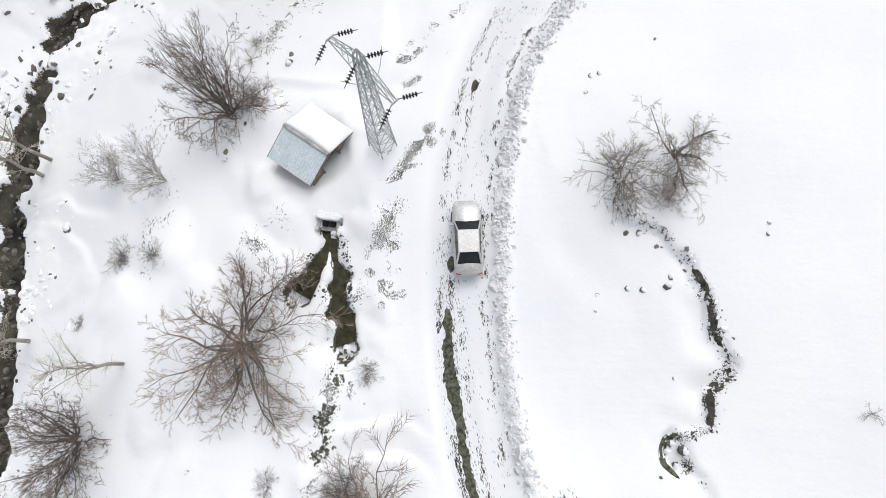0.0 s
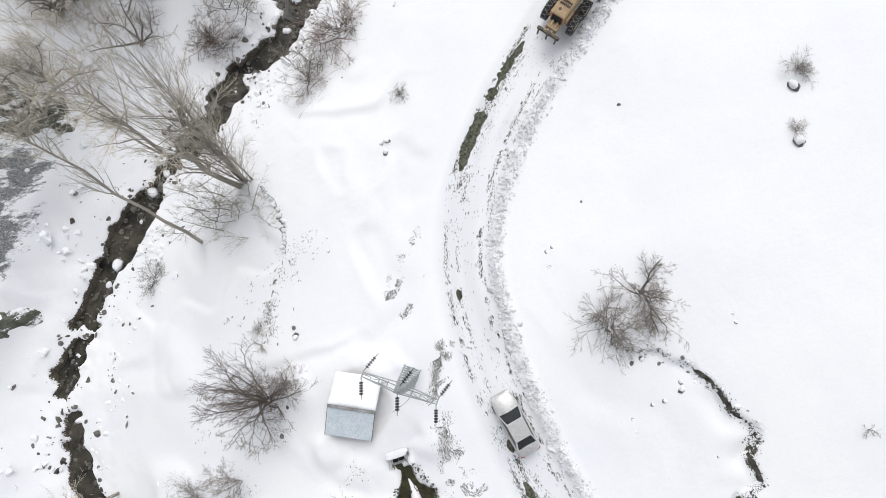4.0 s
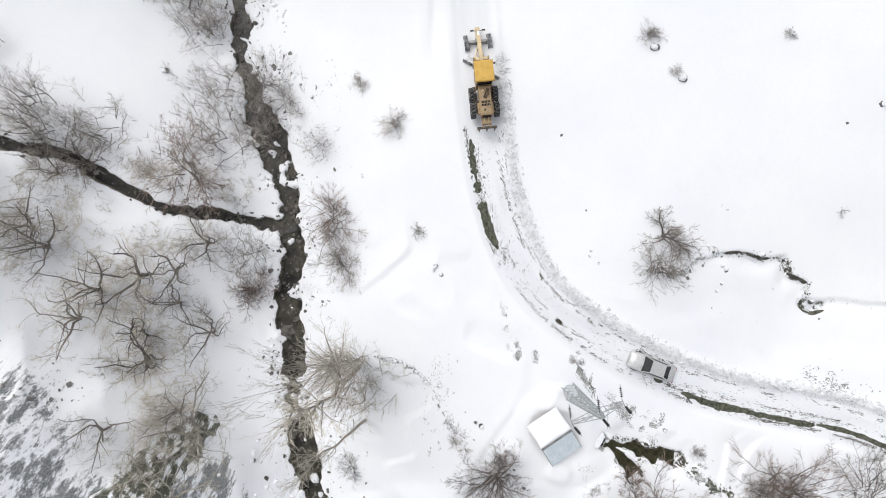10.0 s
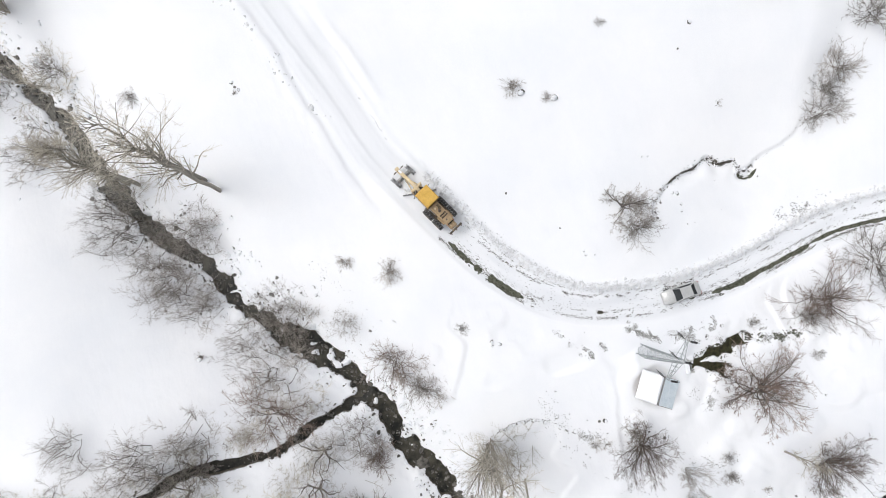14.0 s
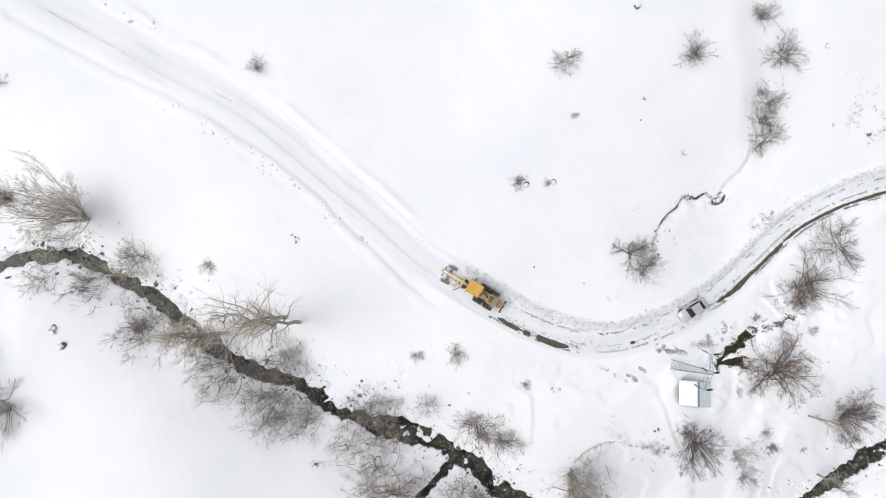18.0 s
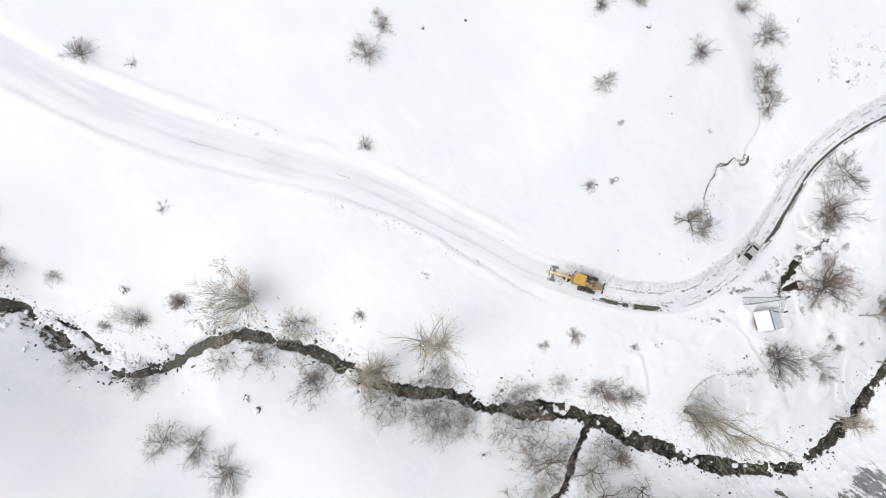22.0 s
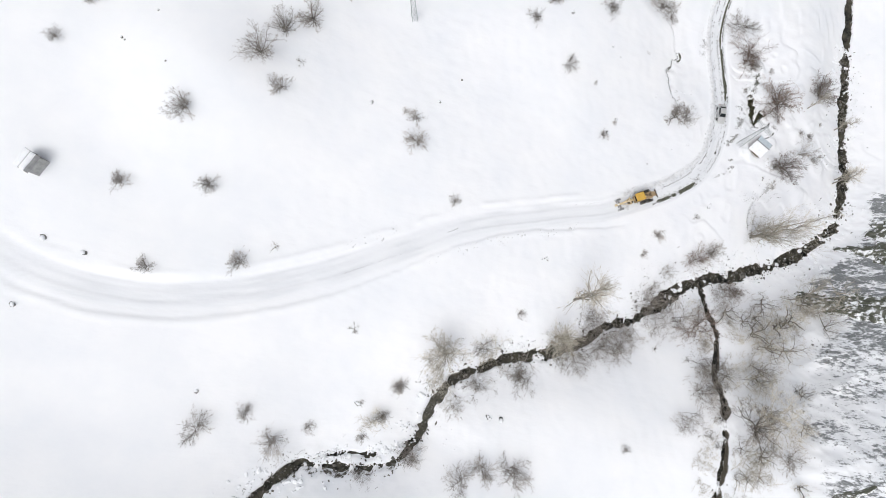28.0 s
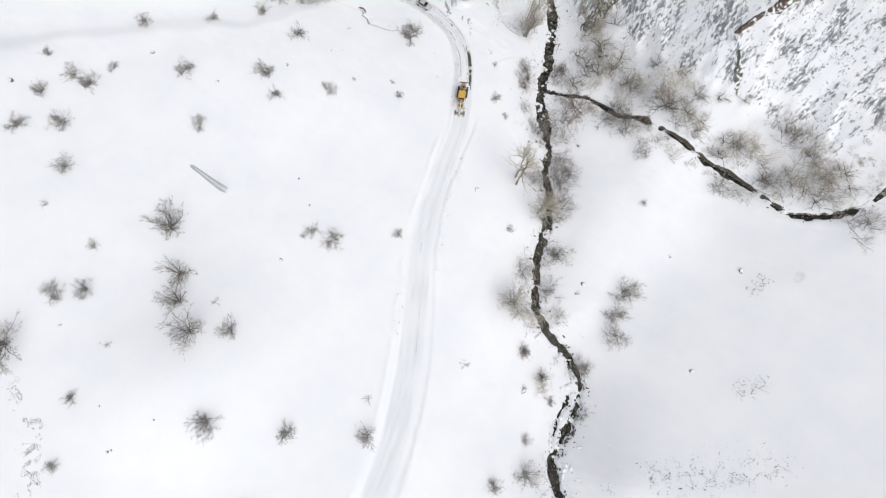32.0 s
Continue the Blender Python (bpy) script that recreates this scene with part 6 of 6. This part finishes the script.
def motor_grader(x, y, turn):
    g = empty("motor_grader", x, y, ground_at(x, y) + 0.02, turn, "ochre-yellow six-wheeled motor grader with snow chains, clearing the road", "grader")
    for sx in (-1, 1):
        for yy in (-1.15, -2.6):
            wheel(g, sx * 1.06, yy, 0.64, 0.46)
        wheel(g, sx * 1.05, 3.85, 0.62, 0.42, -6, 4, SNOWY_RUBBER)
        part("tandem_case", box(0.26, 1.9, 0.42, (sx * 0.72, -1.87, 0.66), 0.08), GREASE, g)
    part("rear_axle", rod((-0.9, -1.87, 0.72), (0.9, -1.87, 0.72), 0.16, 12), GREASE, g)
    part("rear_frame", box(0.86, 4.3, 0.42, (0, -1.9, 0.98), 0.04), HOOD_TAN, g)
    # engine hood with its grilles, cap and stack
    bm = bmesh.new()
    sec = [(-0.53, 1.15), (-0.53, 1.9), (-0.45, 2.05), (0.45, 2.05), (0.53, 1.9), (0.53, 1.15)]
    rings = []
    for yy, f, d in ((-0.92, 1.0, 0.0), (-3.0, 0.97, -0.04), (-3.48, 0.93, -0.16)):
        rings.append([bm.verts.new((a * f, yy, b + (d if b > 1.5 else 0))) for a, b in sec])
    for p, q in zip(rings, rings[1:]):
        for i in range(6):
            bm.faces.new((p[i], p[(i + 1) % 6], q[(i + 1) % 6], q[i]))
    bm.faces.new(rings[0][::-1])
    bm.faces.new(rings[-1])
    bmesh.ops.recalc_face_normals(bm, faces=bm.faces[:])
    bmesh.ops.bevel(bm, geom=[e for e in bm.edges], offset=0.025, segments=2, affect="EDGES")
    hood = part("engine_hood", bm, HOOD_TAN, g, "faded ochre engine hood")
    for i in range(2):
        for j in range(6):
            part("vent", box(0.1, 0.2, 0.03, (-0.33 + j * 0.132, -2.35 - i * 0.27, 2.035), 0.01), DARK, hood)
    for k in range(3):
        part("louvre", box(0.05, 0.62, 0.03, (0.17 + k * 0.085, -1.5, 2.065), 0.01), DARK, hood)
    part("exhaust", lathe([(0.075, 2.0), (0.075, 2.35), (0.055, 2.4), (0.055, 2.75)], 12, pose(-0.02, -1.75, 0)), GREASE, hood, "dark exhaust stack")
    part("muffler", lathe([(0.13, 2.03), (0.15, 2.08), (0.15, 2.22), (0.1, 2.28)], 14, pose(-0.03, -1.9, 0)), GREASE, hood)
    part("air_filter", lathe([(0.11, 2.03), (0.12, 2.16), (0.08, 2.24)], 14, pose(-0.2, -1.38, 0)), FRAME_TAN, hood)
    part("fuel_cap", lathe([(0.1, 2.0), (0.1, 2.07), (0.06, 2.08)], 14, pose(-0.13, -3.05, -0.02)), GREASE, hood)
    part("radiator_grille", box(0.8, 0.05, 0.6, (0, -3.5, 1.5), 0.02), DARK, hood)
    for sx in (-1, 1):
        part("side_tank", box(0.2, 1.0, 0.45, (sx * 0.6, -2.7, 1.3), 0.05), HOOD_TAN, g)
        part("step", box(0.3, 0.45, 0.05, (sx * 0.78, -0.62, 0.75), 0.01), GREASE, g)
    # cab
    cab = part("cab", box(1.42, 1.6, 1.1, (0, 0.0, 1.45), 0.04), HOOD_TAN, g)
    for sx in (-1, 1):
        for yy in (-0.78, 0.0, 0.78):
            part("pillar", box(0.08, 0.08, 1.05, (sx * 0.68, yy, 2.45), 0.015), HOOD_TAN, cab)
        for yy in (-0.39, 0.39):
            part("side_window", box(0.02, 0.68, 0.95, (sx * 0.68, yy, 2.45), 0.004), CAR_GLASS, cab)
    for yy in (-0.78, 0.78):
        part("end_window", box(1.24, 0.02, 0.95, (0, yy, 2.45), 0.004), CAR_GLASS, cab)
    roof = part("cab_roof", box(1.66, 1.84, 0.14, (0, 0.0, 3.03), 0.05), ROOF_YELLOW, cab, "amber-yellow cab roof")
    part("roof_seam", box(1.5, 0.03, 0.02, (0, 0.55, 3.105), 0.005), ROOF_YELLOW, roof)
    for yy in (-0.93, 0.93):
        part("roof_lip", box(1.7, 0.05, 0.05, (0, yy, 3.0), 0.01), ROOF_YELLOW, roof)
    for sx in (-1, 1):
        part("mirror", join(rod((sx * 0.75, 0.7, 2.6), (sx * 1.0, 0.85, 2.6), 0.02, 6), box(0.18, 0.05, 0.3, (sx * 1.02, 0.87, 2.5), 0.02)), GREASE, cab)
    # gooseneck and nose
    bm = bmesh.new()
    rings = []
    for yy, z, w, h in ((0.75, 1.35, 0.36, 0.5), (1.4, 1.75, 0.34, 0.42), (2.2, 1.85, 0.34, 0.38), (3.2, 1.6, 0.33, 0.36), (3.8, 1.3, 0.36, 0.42), (4.5, 1.15, 0.42, 0.46), (4.95, 1.1, 0.42, 0.4)):
        rings.append([bm.verts.new((a * w / 2, yy, z + b * h / 2)) for a, b in ((-1, -1), (1, -1), (1, 1), (-1, 1))])
    for p, q in zip(rings, rings[1:]):
        for i in range(4):
            bm.faces.new((p[i], p[(i + 1) % 4], q[(i + 1) % 4], q[i]))
    bm.faces.new(rings[0][::-1])
    bm.faces.new(rings[-1])
    bmesh.ops.recalc_face_normals(bm, faces=bm.faces[:])
    bmesh.ops.bevel(bm, geom=bm.edges[:], offset=0.03, segments=2, affect="EDGES")
    neck = part("gooseneck_frame", bm, FRAME_TAN, g, "worn yellow gooseneck frame")
    part("front_axle", join(box(1.75, 0.26, 0.22, (0, 3.85, 0.72), 0.04), box(0.5, 0.34, 0.4, (0, 3.85, 0.9), 0.04)), STEEL, g)
    part("tie_rod", rod((-0.85, 3.6, 0.7), (0.85, 3.6, 0.7), 0.03, 8), GREASE, g)
    part("light_bar", rod((-0.62, 4.5, 1.42), (0.62, 4.5, 1.42), 0.025, 6), GREASE, neck)
    for xx in (-0.6, -0.44, 0.44, 0.6):
        part("headlight", lathe([(0.03, -0.08), (0.08, -0.02), (0.085, 0.05), (0.07, 0.055)], 12, pose(xx, 4.52, 1.47, -80, 0, 0)), GREASE, neck)
    part("neck_snow", box(0.24, 0.5, 0.05, (0.03, 4.25, 1.44), 0.02), SNOW, neck, "patch of snow")
    part("hydraulic_hose", join(*[rod((-0.2 - 0.12 * math.sin(k / 5 * math.pi), 3.3 - 0.16 * k + 0.0, 1.6), (-0.2 - 0.12 * math.sin((k + 1) / 5 * math.pi), 3.3 - 0.16 * (k + 1), 1.6), 0.02, 5) for k in range(5)]), GREASE, neck)
    # drawbar, circle and moldboard
    part("drawbar", join(rod((0, 3.6, 0.85), (-0.6, 1.6, 0.8), 0.07, 8), rod((0, 3.6, 0.85), (0.6, 1.6, 0.8), 0.07, 8)), FRAME_TAN, g)
    part("circle", lathe([(0.5, 0.68), (0.66, 0.68), (0.66, 0.78), (0.5, 0.78)], 28, pose(0, 1.5, 0)), GREASE, g)
    part("saddle", box(1.35, 0.3, 0.28, (0, 1.75, 1.62), 0.06), FRAME_TAN, g)
    for sx in (-1, 1):
        part("lift_cylinder", join(rod((sx * 0.66, 1.75, 2.05), (sx * 0.62, 1.65, 1.2), 0.075, 10), rod((sx * 0.62, 1.65, 1.2), (sx * 0.6, 1.55, 0.8), 0.04, 8)), FRAME_TAN, g)
    part("side_shift_cylinder", rod((0.3, 1.95, 1.5), (-0.75, 1.3, 0.85), 0.05, 8), STEEL, g)
    blade = []
    bm = bmesh.new()
    rows = []
    for k in range(9):
        a = -0.9 + 1.75 * k / 8
        rows.append([bm.verts.new((q, 0.28 * (1 - math.cos(a)) - 0.1 + (0.03 if back else 0), 0.36 + 0.36 * math.sin(a))) for q in (-1.85, 1.85) for back in (0, 1)])
    for p, q in zip(rows, rows[1:]):
        bm.faces.new((p[0], p[2], q[2], q[0]))
        bm.faces.new((p[1], q[1], q[3], p[3]))
        bm.faces.new((p[0], q[0], q[1], p[1]))
        bm.faces.new((p[2], p[3], q[3], q[2]))
    bm.faces.new((rows[0][0], rows[0][1], rows[0][3], rows[0][2]))
    bm.faces.new((rows[-1][0], rows[-1][2], rows[-1][3], rows[-1][1]))
    bmesh.ops.recalc_face_normals(bm, faces=bm.faces[:])
    bmesh.ops.transform(bm, matrix=pose(0.05, 1.35, 0.02, 0, 0, -34), verts=bm.verts)
    mb = part("moldboard", bm, STEEL, g, "snow-caked steel blade")
    part("blade_snow", join(*[box(rng.uniform(0.25, 0.6), rng.uniform(0.18, 0.3), 0.1, (-1.6 + 0.36 * k, 0.1, 0.72), 0.04, (0, 0, rng.uniform(-20, 20))) for k in range(10)]), SNOW_CHUNK, mb, "caked snow", pose(0.05, 1.35, 0.0, 0, 0, -34))
    heap = []
    for k in range(60):
        t = rng.uniform(-1.4, 2.2)
        heap.append(box(rng.uniform(0.12, 0.3), rng.uniform(0.12, 0.3), rng.uniform(0.12, 0.25), (0.05 + t * 0.83 + rng.gauss(0, 0.12), 1.7 - t * 0.56 + rng.gauss(0, 0.16), 0.15 + rng.uniform(0, 0.25)), 0.04, (rng.uniform(0, 40), rng.uniform(0, 40), rng.uniform(0, 90))))
    # ripper at the back
    rip = part("ripper_beam", box(1.75, 0.2, 0.2, (0, -4.3, 0.9), 0.03), GREASE, g)
    for xx in (-0.7, 0.0, 0.7):
        part("ripper_shank", box(0.09, 0.18, 0.6, (xx, -4.42, 0.72), 0.02), GREASE, rip)
    for sx in (-1, 1):
        part("ripper_arm", box(0.1, 0.85, 0.12, (sx * 0.32, -3.9, 0.95), 0.02), HOOD_TAN, rip)
        part("ripper_cylinder", rod((sx * 0.18, -3.5, 1.3), (sx * 0.14, -4.2, 0.98), 0.06, 8), FRAME_TAN, rip)
        part("rear_lamp", box(0.12, 0.06, 0.1, (sx * 0.42, -3.53, 1.75), 0.02), LAMP_RED, hood)
    part("ripper_plate", box(0.55, 0.5, 0.05, (0, -3.85, 1.12), 0.01), GREASE, rip)
    hp = join(*heap)
    me = bpy.data.meshes.new("snow_roll")
    hp.to_mesh(me)
    hp.free()
    me.materials.append(SNOW_CHUNK)
    roll = tagged(new("snow_roll", me), "roll of broken snow in front of the blade", "snow", kind="stuff")
    roll.matrix_basis = g.matrix_basis.copy()
    return g


motor_grader(19.4, 30.6, -62)


# ---- parked car ----
def saloon_car(x, y, turn):
    c = empty("saloon_car", x, y, ground_at(x, y) + 0.03, turn, "silver-grey saloon car parked on the cleared snowy road", "car")
    # cross sections along local y: half width, sill, shoulder, bonnet line
    secs = [(-2.2, 0.62, 0.45, 0.62, 0.72), (-2.1, 0.78, 0.35, 0.72, 0.88), (-1.6, 0.85, 0.28, 0.78, 0.96), (-0.8, 0.87, 0.24, 0.80, 0.97), (0.2, 0.87, 0.24, 0.80, 0.96), (1.0, 0.86, 0.24, 0.78, 0.92), (1.6, 0.83, 0.27, 0.72, 0.84), (2.05, 0.74, 0.34, 0.62, 0.72), (2.22, 0.56, 0.42, 0.55, 0.62)]
    bm = bmesh.new()
    rings = []
    for yy, w, lo, mid, top in secs:
        prof = [(-w * 0.9, lo), (-w, mid - 0.12), (-w * 0.97, mid + 0.04), (-w * 0.78, top), (0, top + 0.03), (w * 0.78, top), (w * 0.97, mid + 0.04), (w, mid - 0.12), (w * 0.9, lo)]
        rings.append([bm.verts.new((a, yy, b)) for a, b in prof])
    for p, q in zip(rings, rings[1:]):
        for i in range(8):
            bm.faces.new((p[i], p[i + 1], q[i + 1], q[i]))
        bm.faces.new((p[8], p[0], q[0], q[8]))
    bm.faces.new(rings[0][::-1])
    bm.faces.new(rings[-1])
    bmesh.ops.recalc_face_normals(bm, faces=bm.faces[:])
    for f in bm.faces:
        f.smooth = True
    body = part("body", bm, CAR_PAINT, c)
    # glasshouse
    LOW = ((-0.72, -1.62, 0.94), (0.72, -1.62, 0.94), (0.76, 0.95, 0.92), (-0.76, 0.95, 0.92))
    TOP = ((-0.56, -0.95, 1.38), (0.56, -0.95, 1.38), (0.58, 0.28, 1.40), (-0.58, 0.28, 1.40))
    glass = [("rear_window", 0), ("side_window", 1), ("windscreen", 2), ("side_window", 3)]
    for name, i in glass:
        j = (i + 1) % 4
        quad = [Vector(LOW[i]), Vector(LOW[j]), Vector(TOP[j]), Vector(TOP[i])]
        n = (quad[1] - quad[0]).cross(quad[3] - quad[0]).normalized() * 0.02
        pane = bmesh.new()
        outer = [pane.verts.new(q) for q in quad]
        inner = [pane.verts.new(q - n) for q in quad]
        pane.faces.new(outer)
        pane.faces.new(inner[::-1])
        for k in range(4):
            j = (k + 1) % 4
            pane.faces.new((outer[k], inner[k], inner[j], outer[j]))
        bmesh.ops.recalc_face_normals(pane, faces=pane.faces[:])
        part(name, pane, CAR_GLASS, c, "dark tinted glass")
    part("roof_panel", box(1.2, 1.3, 0.05, (0, -0.33, 1.405), 0.02), CAR_PAINT, c)
    for sx in (-1, 1):
        part("front_pillar", rod((sx * 0.76, 0.95, 0.93), (sx * 0.58, 0.28, 1.40), 0.045, 6), CAR_PAINT, c)
        part("rear_pillar", rod((sx * 0.72, -1.62, 0.95), (sx * 0.56, -0.95, 1.39), 0.06, 6), CAR_PAINT, c)
        part("roof_rail", rod((sx * 0.57, -0.98, 1.40), (sx * 0.59, 0.3, 1.41), 0.035, 6), CAR_PAINT, c)
        part("centre_pillar", rod((sx * 0.76, -0.35, 0.94), (sx * 0.58, -0.35, 1.39), 0.035, 6), GREASE, c)
        part("wing_mirror", box(0.2, 0.1, 0.12, (sx * 0.92, 0.72, 0.98), 0.03), CAR_PAINT, c)
        part("headlamp", box(0.34, 0.12, 0.12, (sx * 0.56, 2.08, 0.64), 0.04, (0, 0, -sx * 18)), LAMP_WHITE, c)
        part("tail_lamp", box(0.3, 0.1, 0.14, (sx * 0.6, -2.12, 0.76), 0.04, (0, 0, sx * 12)), LAMP_RED, c)
        for yy in (-1.35, 1.35):
            w = part("wheel", lathe([(0.05, -0.09), (0.2, -0.09), (0.21, -0.04), (0.21, 0.04), (0.2, 0.09), (0.05, 0.09)], 18, pose(0, 0, 0, 0, 90, 0)), STEEL, c, "", pose(sx * 0.78, yy, 0.31))
            part("tyre", lathe([(0.2, -0.1), (0.29, -0.1), (0.31, -0.06), (0.31, 0.06), (0.29, 0.1), (0.2, 0.1)], 22, pose(0, 0, 0, 0, 90, 0)), RUBBER, w)
    part("front_bumper", box(1.35, 0.12, 0.2, (0, 2.17, 0.45), 0.05), CAR_PAINT, c)
    part("rear_bumper", box(1.4, 0.12, 0.2, (0, -2.17, 0.48), 0.05), CAR_PAINT, c)
    return c


saloon_car(1.72, 5.9, 2)


# ---- rock outcrops of the slope across the stream ----
def rock_with_snow(name, c1, c2, c3):
    m, nt, b = nodes_of(name, 0.85, 0, 0.3)
    n1, n2, n3 = tex_noise(nt, 0.5, 6.0), tex_noise(nt, 3.0, 6.0, 0.7), tex_noise(nt, 0.9, 12.0, 0.72)
    # snow and weathering follow the bedding of the rock
    for n, k in ((n3, 0.55), (n1, 0.6)):
        mp = nt.nodes.new("ShaderNodeMapping")
        mp.inputs["Rotation"].default_value = (0, 0, radians(-24.6))
        mp.inputs["Scale"].default_value = (k, 1.7, 1.2)
        nt.links.new(n.inputs["Vector"].links[0].from_socket, mp.inputs["Vector"])
        nt.links.new(mp.outputs[0], n.inputs["Vector"])
    r = ramp(nt, n1.outputs[0], [(0.3, c1), (0.5, c2), (0.7, c3)])
    g = ramp(nt, n2.outputs[0], [(0.3, (0.6, 0.6, 0.6)), (0.7, (1.2, 1.2, 1.2))])
    col = mix_rgb(nt, 0.8, r.outputs[0], g.outputs[0], "MULTIPLY")
    geo = nt.nodes.new("ShaderNodeNewGeometry")
    sep = nt.nodes.new("ShaderNodeSeparateXYZ")
    nt.links.new(geo.outputs["True Normal"], sep.inputs[0])
    a = nt.nodes.new("ShaderNodeMath")
    a.operation = "MULTIPLY_ADD"
    nt.links.new(n3.outputs[0], a.inputs[0])
    a.inputs[1].default_value = 2.6
    nt.links.new(sep.outputs[2], a.inputs[2])
    drifted = nt.nodes.new("ShaderNodeAttribute")
    drifted.attribute_name = "drifted"
    more = nt.nodes.new("ShaderNodeMath")
    more.operation, more.inputs[1].default_value = "MULTIPLY_ADD", 0.30
    nt.links.new(drifted.outputs["Fac"], more.inputs[0])
    nt.links.new(a.outputs[0], more.inputs[2])
    half = nt.nodes.new("ShaderNodeMath")
    half.operation, half.inputs[1].default_value = "MULTIPLY", 0.4
    nt.links.new(more.outputs[0], half.inputs[0])
    lie = ramp(nt, half.outputs[0], [(0.79, (0, 0, 0)), (0.87, (1, 1, 1))])
    nt.links.new(mix_rgb(nt, lie.outputs[0], col, (0.86, 0.88, 0.90)), b.inputs["Base Color"])
    bump(nt, b, n2.outputs[0], 0.7, 0.12)
    return m


ROCK_SNOWY = rock_with_snow("rock_with_snow", (0.06, 0.066, 0.05), (0.125, 0.13, 0.10), (0.23, 0.232, 0.20))
ROCK_RED = rock_with_snow("red_rock_with_snow", (0.06, 0.04, 0.032), (0.14, 0.10, 0.08), (0.24, 0.19, 0.16))


def outcrop(axis_pts, widths, height, seed, ledge=1.1, material=None, label="stepped outcrop of olive-grey rock with snow on its ledges"):
    """Bedded rock along a line of the slope: noise and ledges of even height, its foot sunk in the snow."""
    line = smooth_line(axis_pts, 1.0)
    reach = max(widths) + 2.5
    lo, hi = line.min(axis=0) - reach, line.max(axis=0) + reach
    xs, ys = np.arange(lo[0], hi[0], 0.17), np.arange(lo[1], hi[1], 0.17)
    X, Y = np.meshgrid(xs, ys)
    nx = len(xs)
    x, y = X.ravel(), Y.ravel()
    d, side, along = line_distance(x, y, line)
    total = float(np.linalg.norm(np.diff(line, axis=0), axis=1).sum())
    w = np.interp(along / total, np.linspace(0, 1, len(widths)), widths)
    edge = d / w + 1.1 * (lattice_noise(x, y, 4.5, seed) - 0.5) + 0.6 * (lattice_noise(x, y, 1.7, seed + 1) - 0.5) + 0.3 * (lattice_noise(x, y, 0.6, seed + 2) - 0.5)
    swell = 1 - edge
    g = ground(x, y)
    body = g + height * np.clip(swell, -0.4, 0.8) + 1.5 * (lattice_noise(x * 0.8 + y * 0.5, y * 1.5 - x * 0.7, 3.5, seed + 3) - 0.5) * np.clip(swell * 2, 0, 1)
    q = (body * 0.7 + 2.2 * (lattice_noise(x * 0.5 + y * 0.3, y * 1.3 - 0.6 * x, 3.4, seed + 4) - 0.5) + 0.9 * (lattice_noise(x, y, 0.9, seed + 5) - 0.5)) / ledge
    step = ledge * (np.floor(q) + sstep(0.55, 1.0, q - np.floor(q)) - q)
    z = body + 0.32 * step * (0.3 + 1.2 * lattice_noise(x, y, 3.0, seed + 7)) + 0.45 * (lattice_noise(x, y, 0.5, seed + 6) - 0.5)
    inside = swell > -0.12
    z = np.where(swell < 0.05, np.minimum(z, g - 0.15 + 2.0 * (swell + 0.02)), z)
    i = (np.arange(len(ys) - 1)[:, None] * nx + np.arange(nx - 1)[None, :]).ravel()
    faces = np.stack([i, i + 1, i + nx + 1, i + nx], -1)
    faces = faces[inside[faces].any(axis=1)]
    used_v, back = np.unique(faces, return_inverse=True)
    ob = empty("rock_outcrop", float(line[0][0]), float(line[0][1]), None, 0, label, "rock", "rock outcrops")
    o = ob.matrix_basis.translation
    me = mesh_from("rock_face", np.column_stack([x - o.x, y - o.y, z - o.z])[used_v], [tuple(f) for f in back.reshape(faces.shape).tolist()])
    at = me.attributes.new("drifted", "FLOAT", "POINT")
    at.data.foreach_set("value", (1 - sstep(0.0, 0.5, swell[used_v])).astype(np.float32))
    part("rock_face", me, material or ROCK_SNOWY, ob)
    return ob


outcrop([(-37, 26.2), (-42, 23), (-47, 18.5), (-58, 13)], [1.6, 4.0, 6.0, 6.5], 1.1, 101)
outcrop([(-30.2, 30.1), (-33, 30.2), (-37, 30.9), (-46, 32)], [1.2, 3.3, 4.4, 5.2], 1.4, 121, 0.9)
outcrop([(-21.6, 44.4), (-26, 45), (-33, 45.2), (-46, 44)], [1.8, 3.4, 4.4, 6.0], 1.1, 141)
outcrop([(-30, 63.5), (-36, 66), (-44, 69)], [0.8, 2.0, 2.2], 1.1, 161)
outcrop([(-22.4, 74), (-26, 75.8), (-32, 79.5)], [0.7, 1.5, 1.2], 1.1, 181, 0.8, ROCK_RED, "stepped outcrop of reddish-brown rock with snow on its ledges")
outcrop([(-13.2, 82), (-16, 79.5), (-19.5, 76.5)], [0.3, 0.7, 0.4], 0.6, 201)
# scree
rng = random.Random(77)
scree = []
while len(scree) < 14000:
    x, y = rng.uniform(-66, -8), rng.uniform(18, 118)
    scree.append((x, y))
sx, sy = np.array([p[0] for p in scree]), np.array([p[1] for p in scree])
keep = (rockiness(sx, sy) > 0.6) & (lattice_noise(sx, sy, 6.0, 41) > 0.42) & (lattice_noise(sx, sy, 1.6, 42) > 0.6)
scatter("scree", "grey scree stones poking through thin snow", STONE, [p for p, k in zip(scree, keep) if k], 0.10, 43, 0.6, 6, "stones")
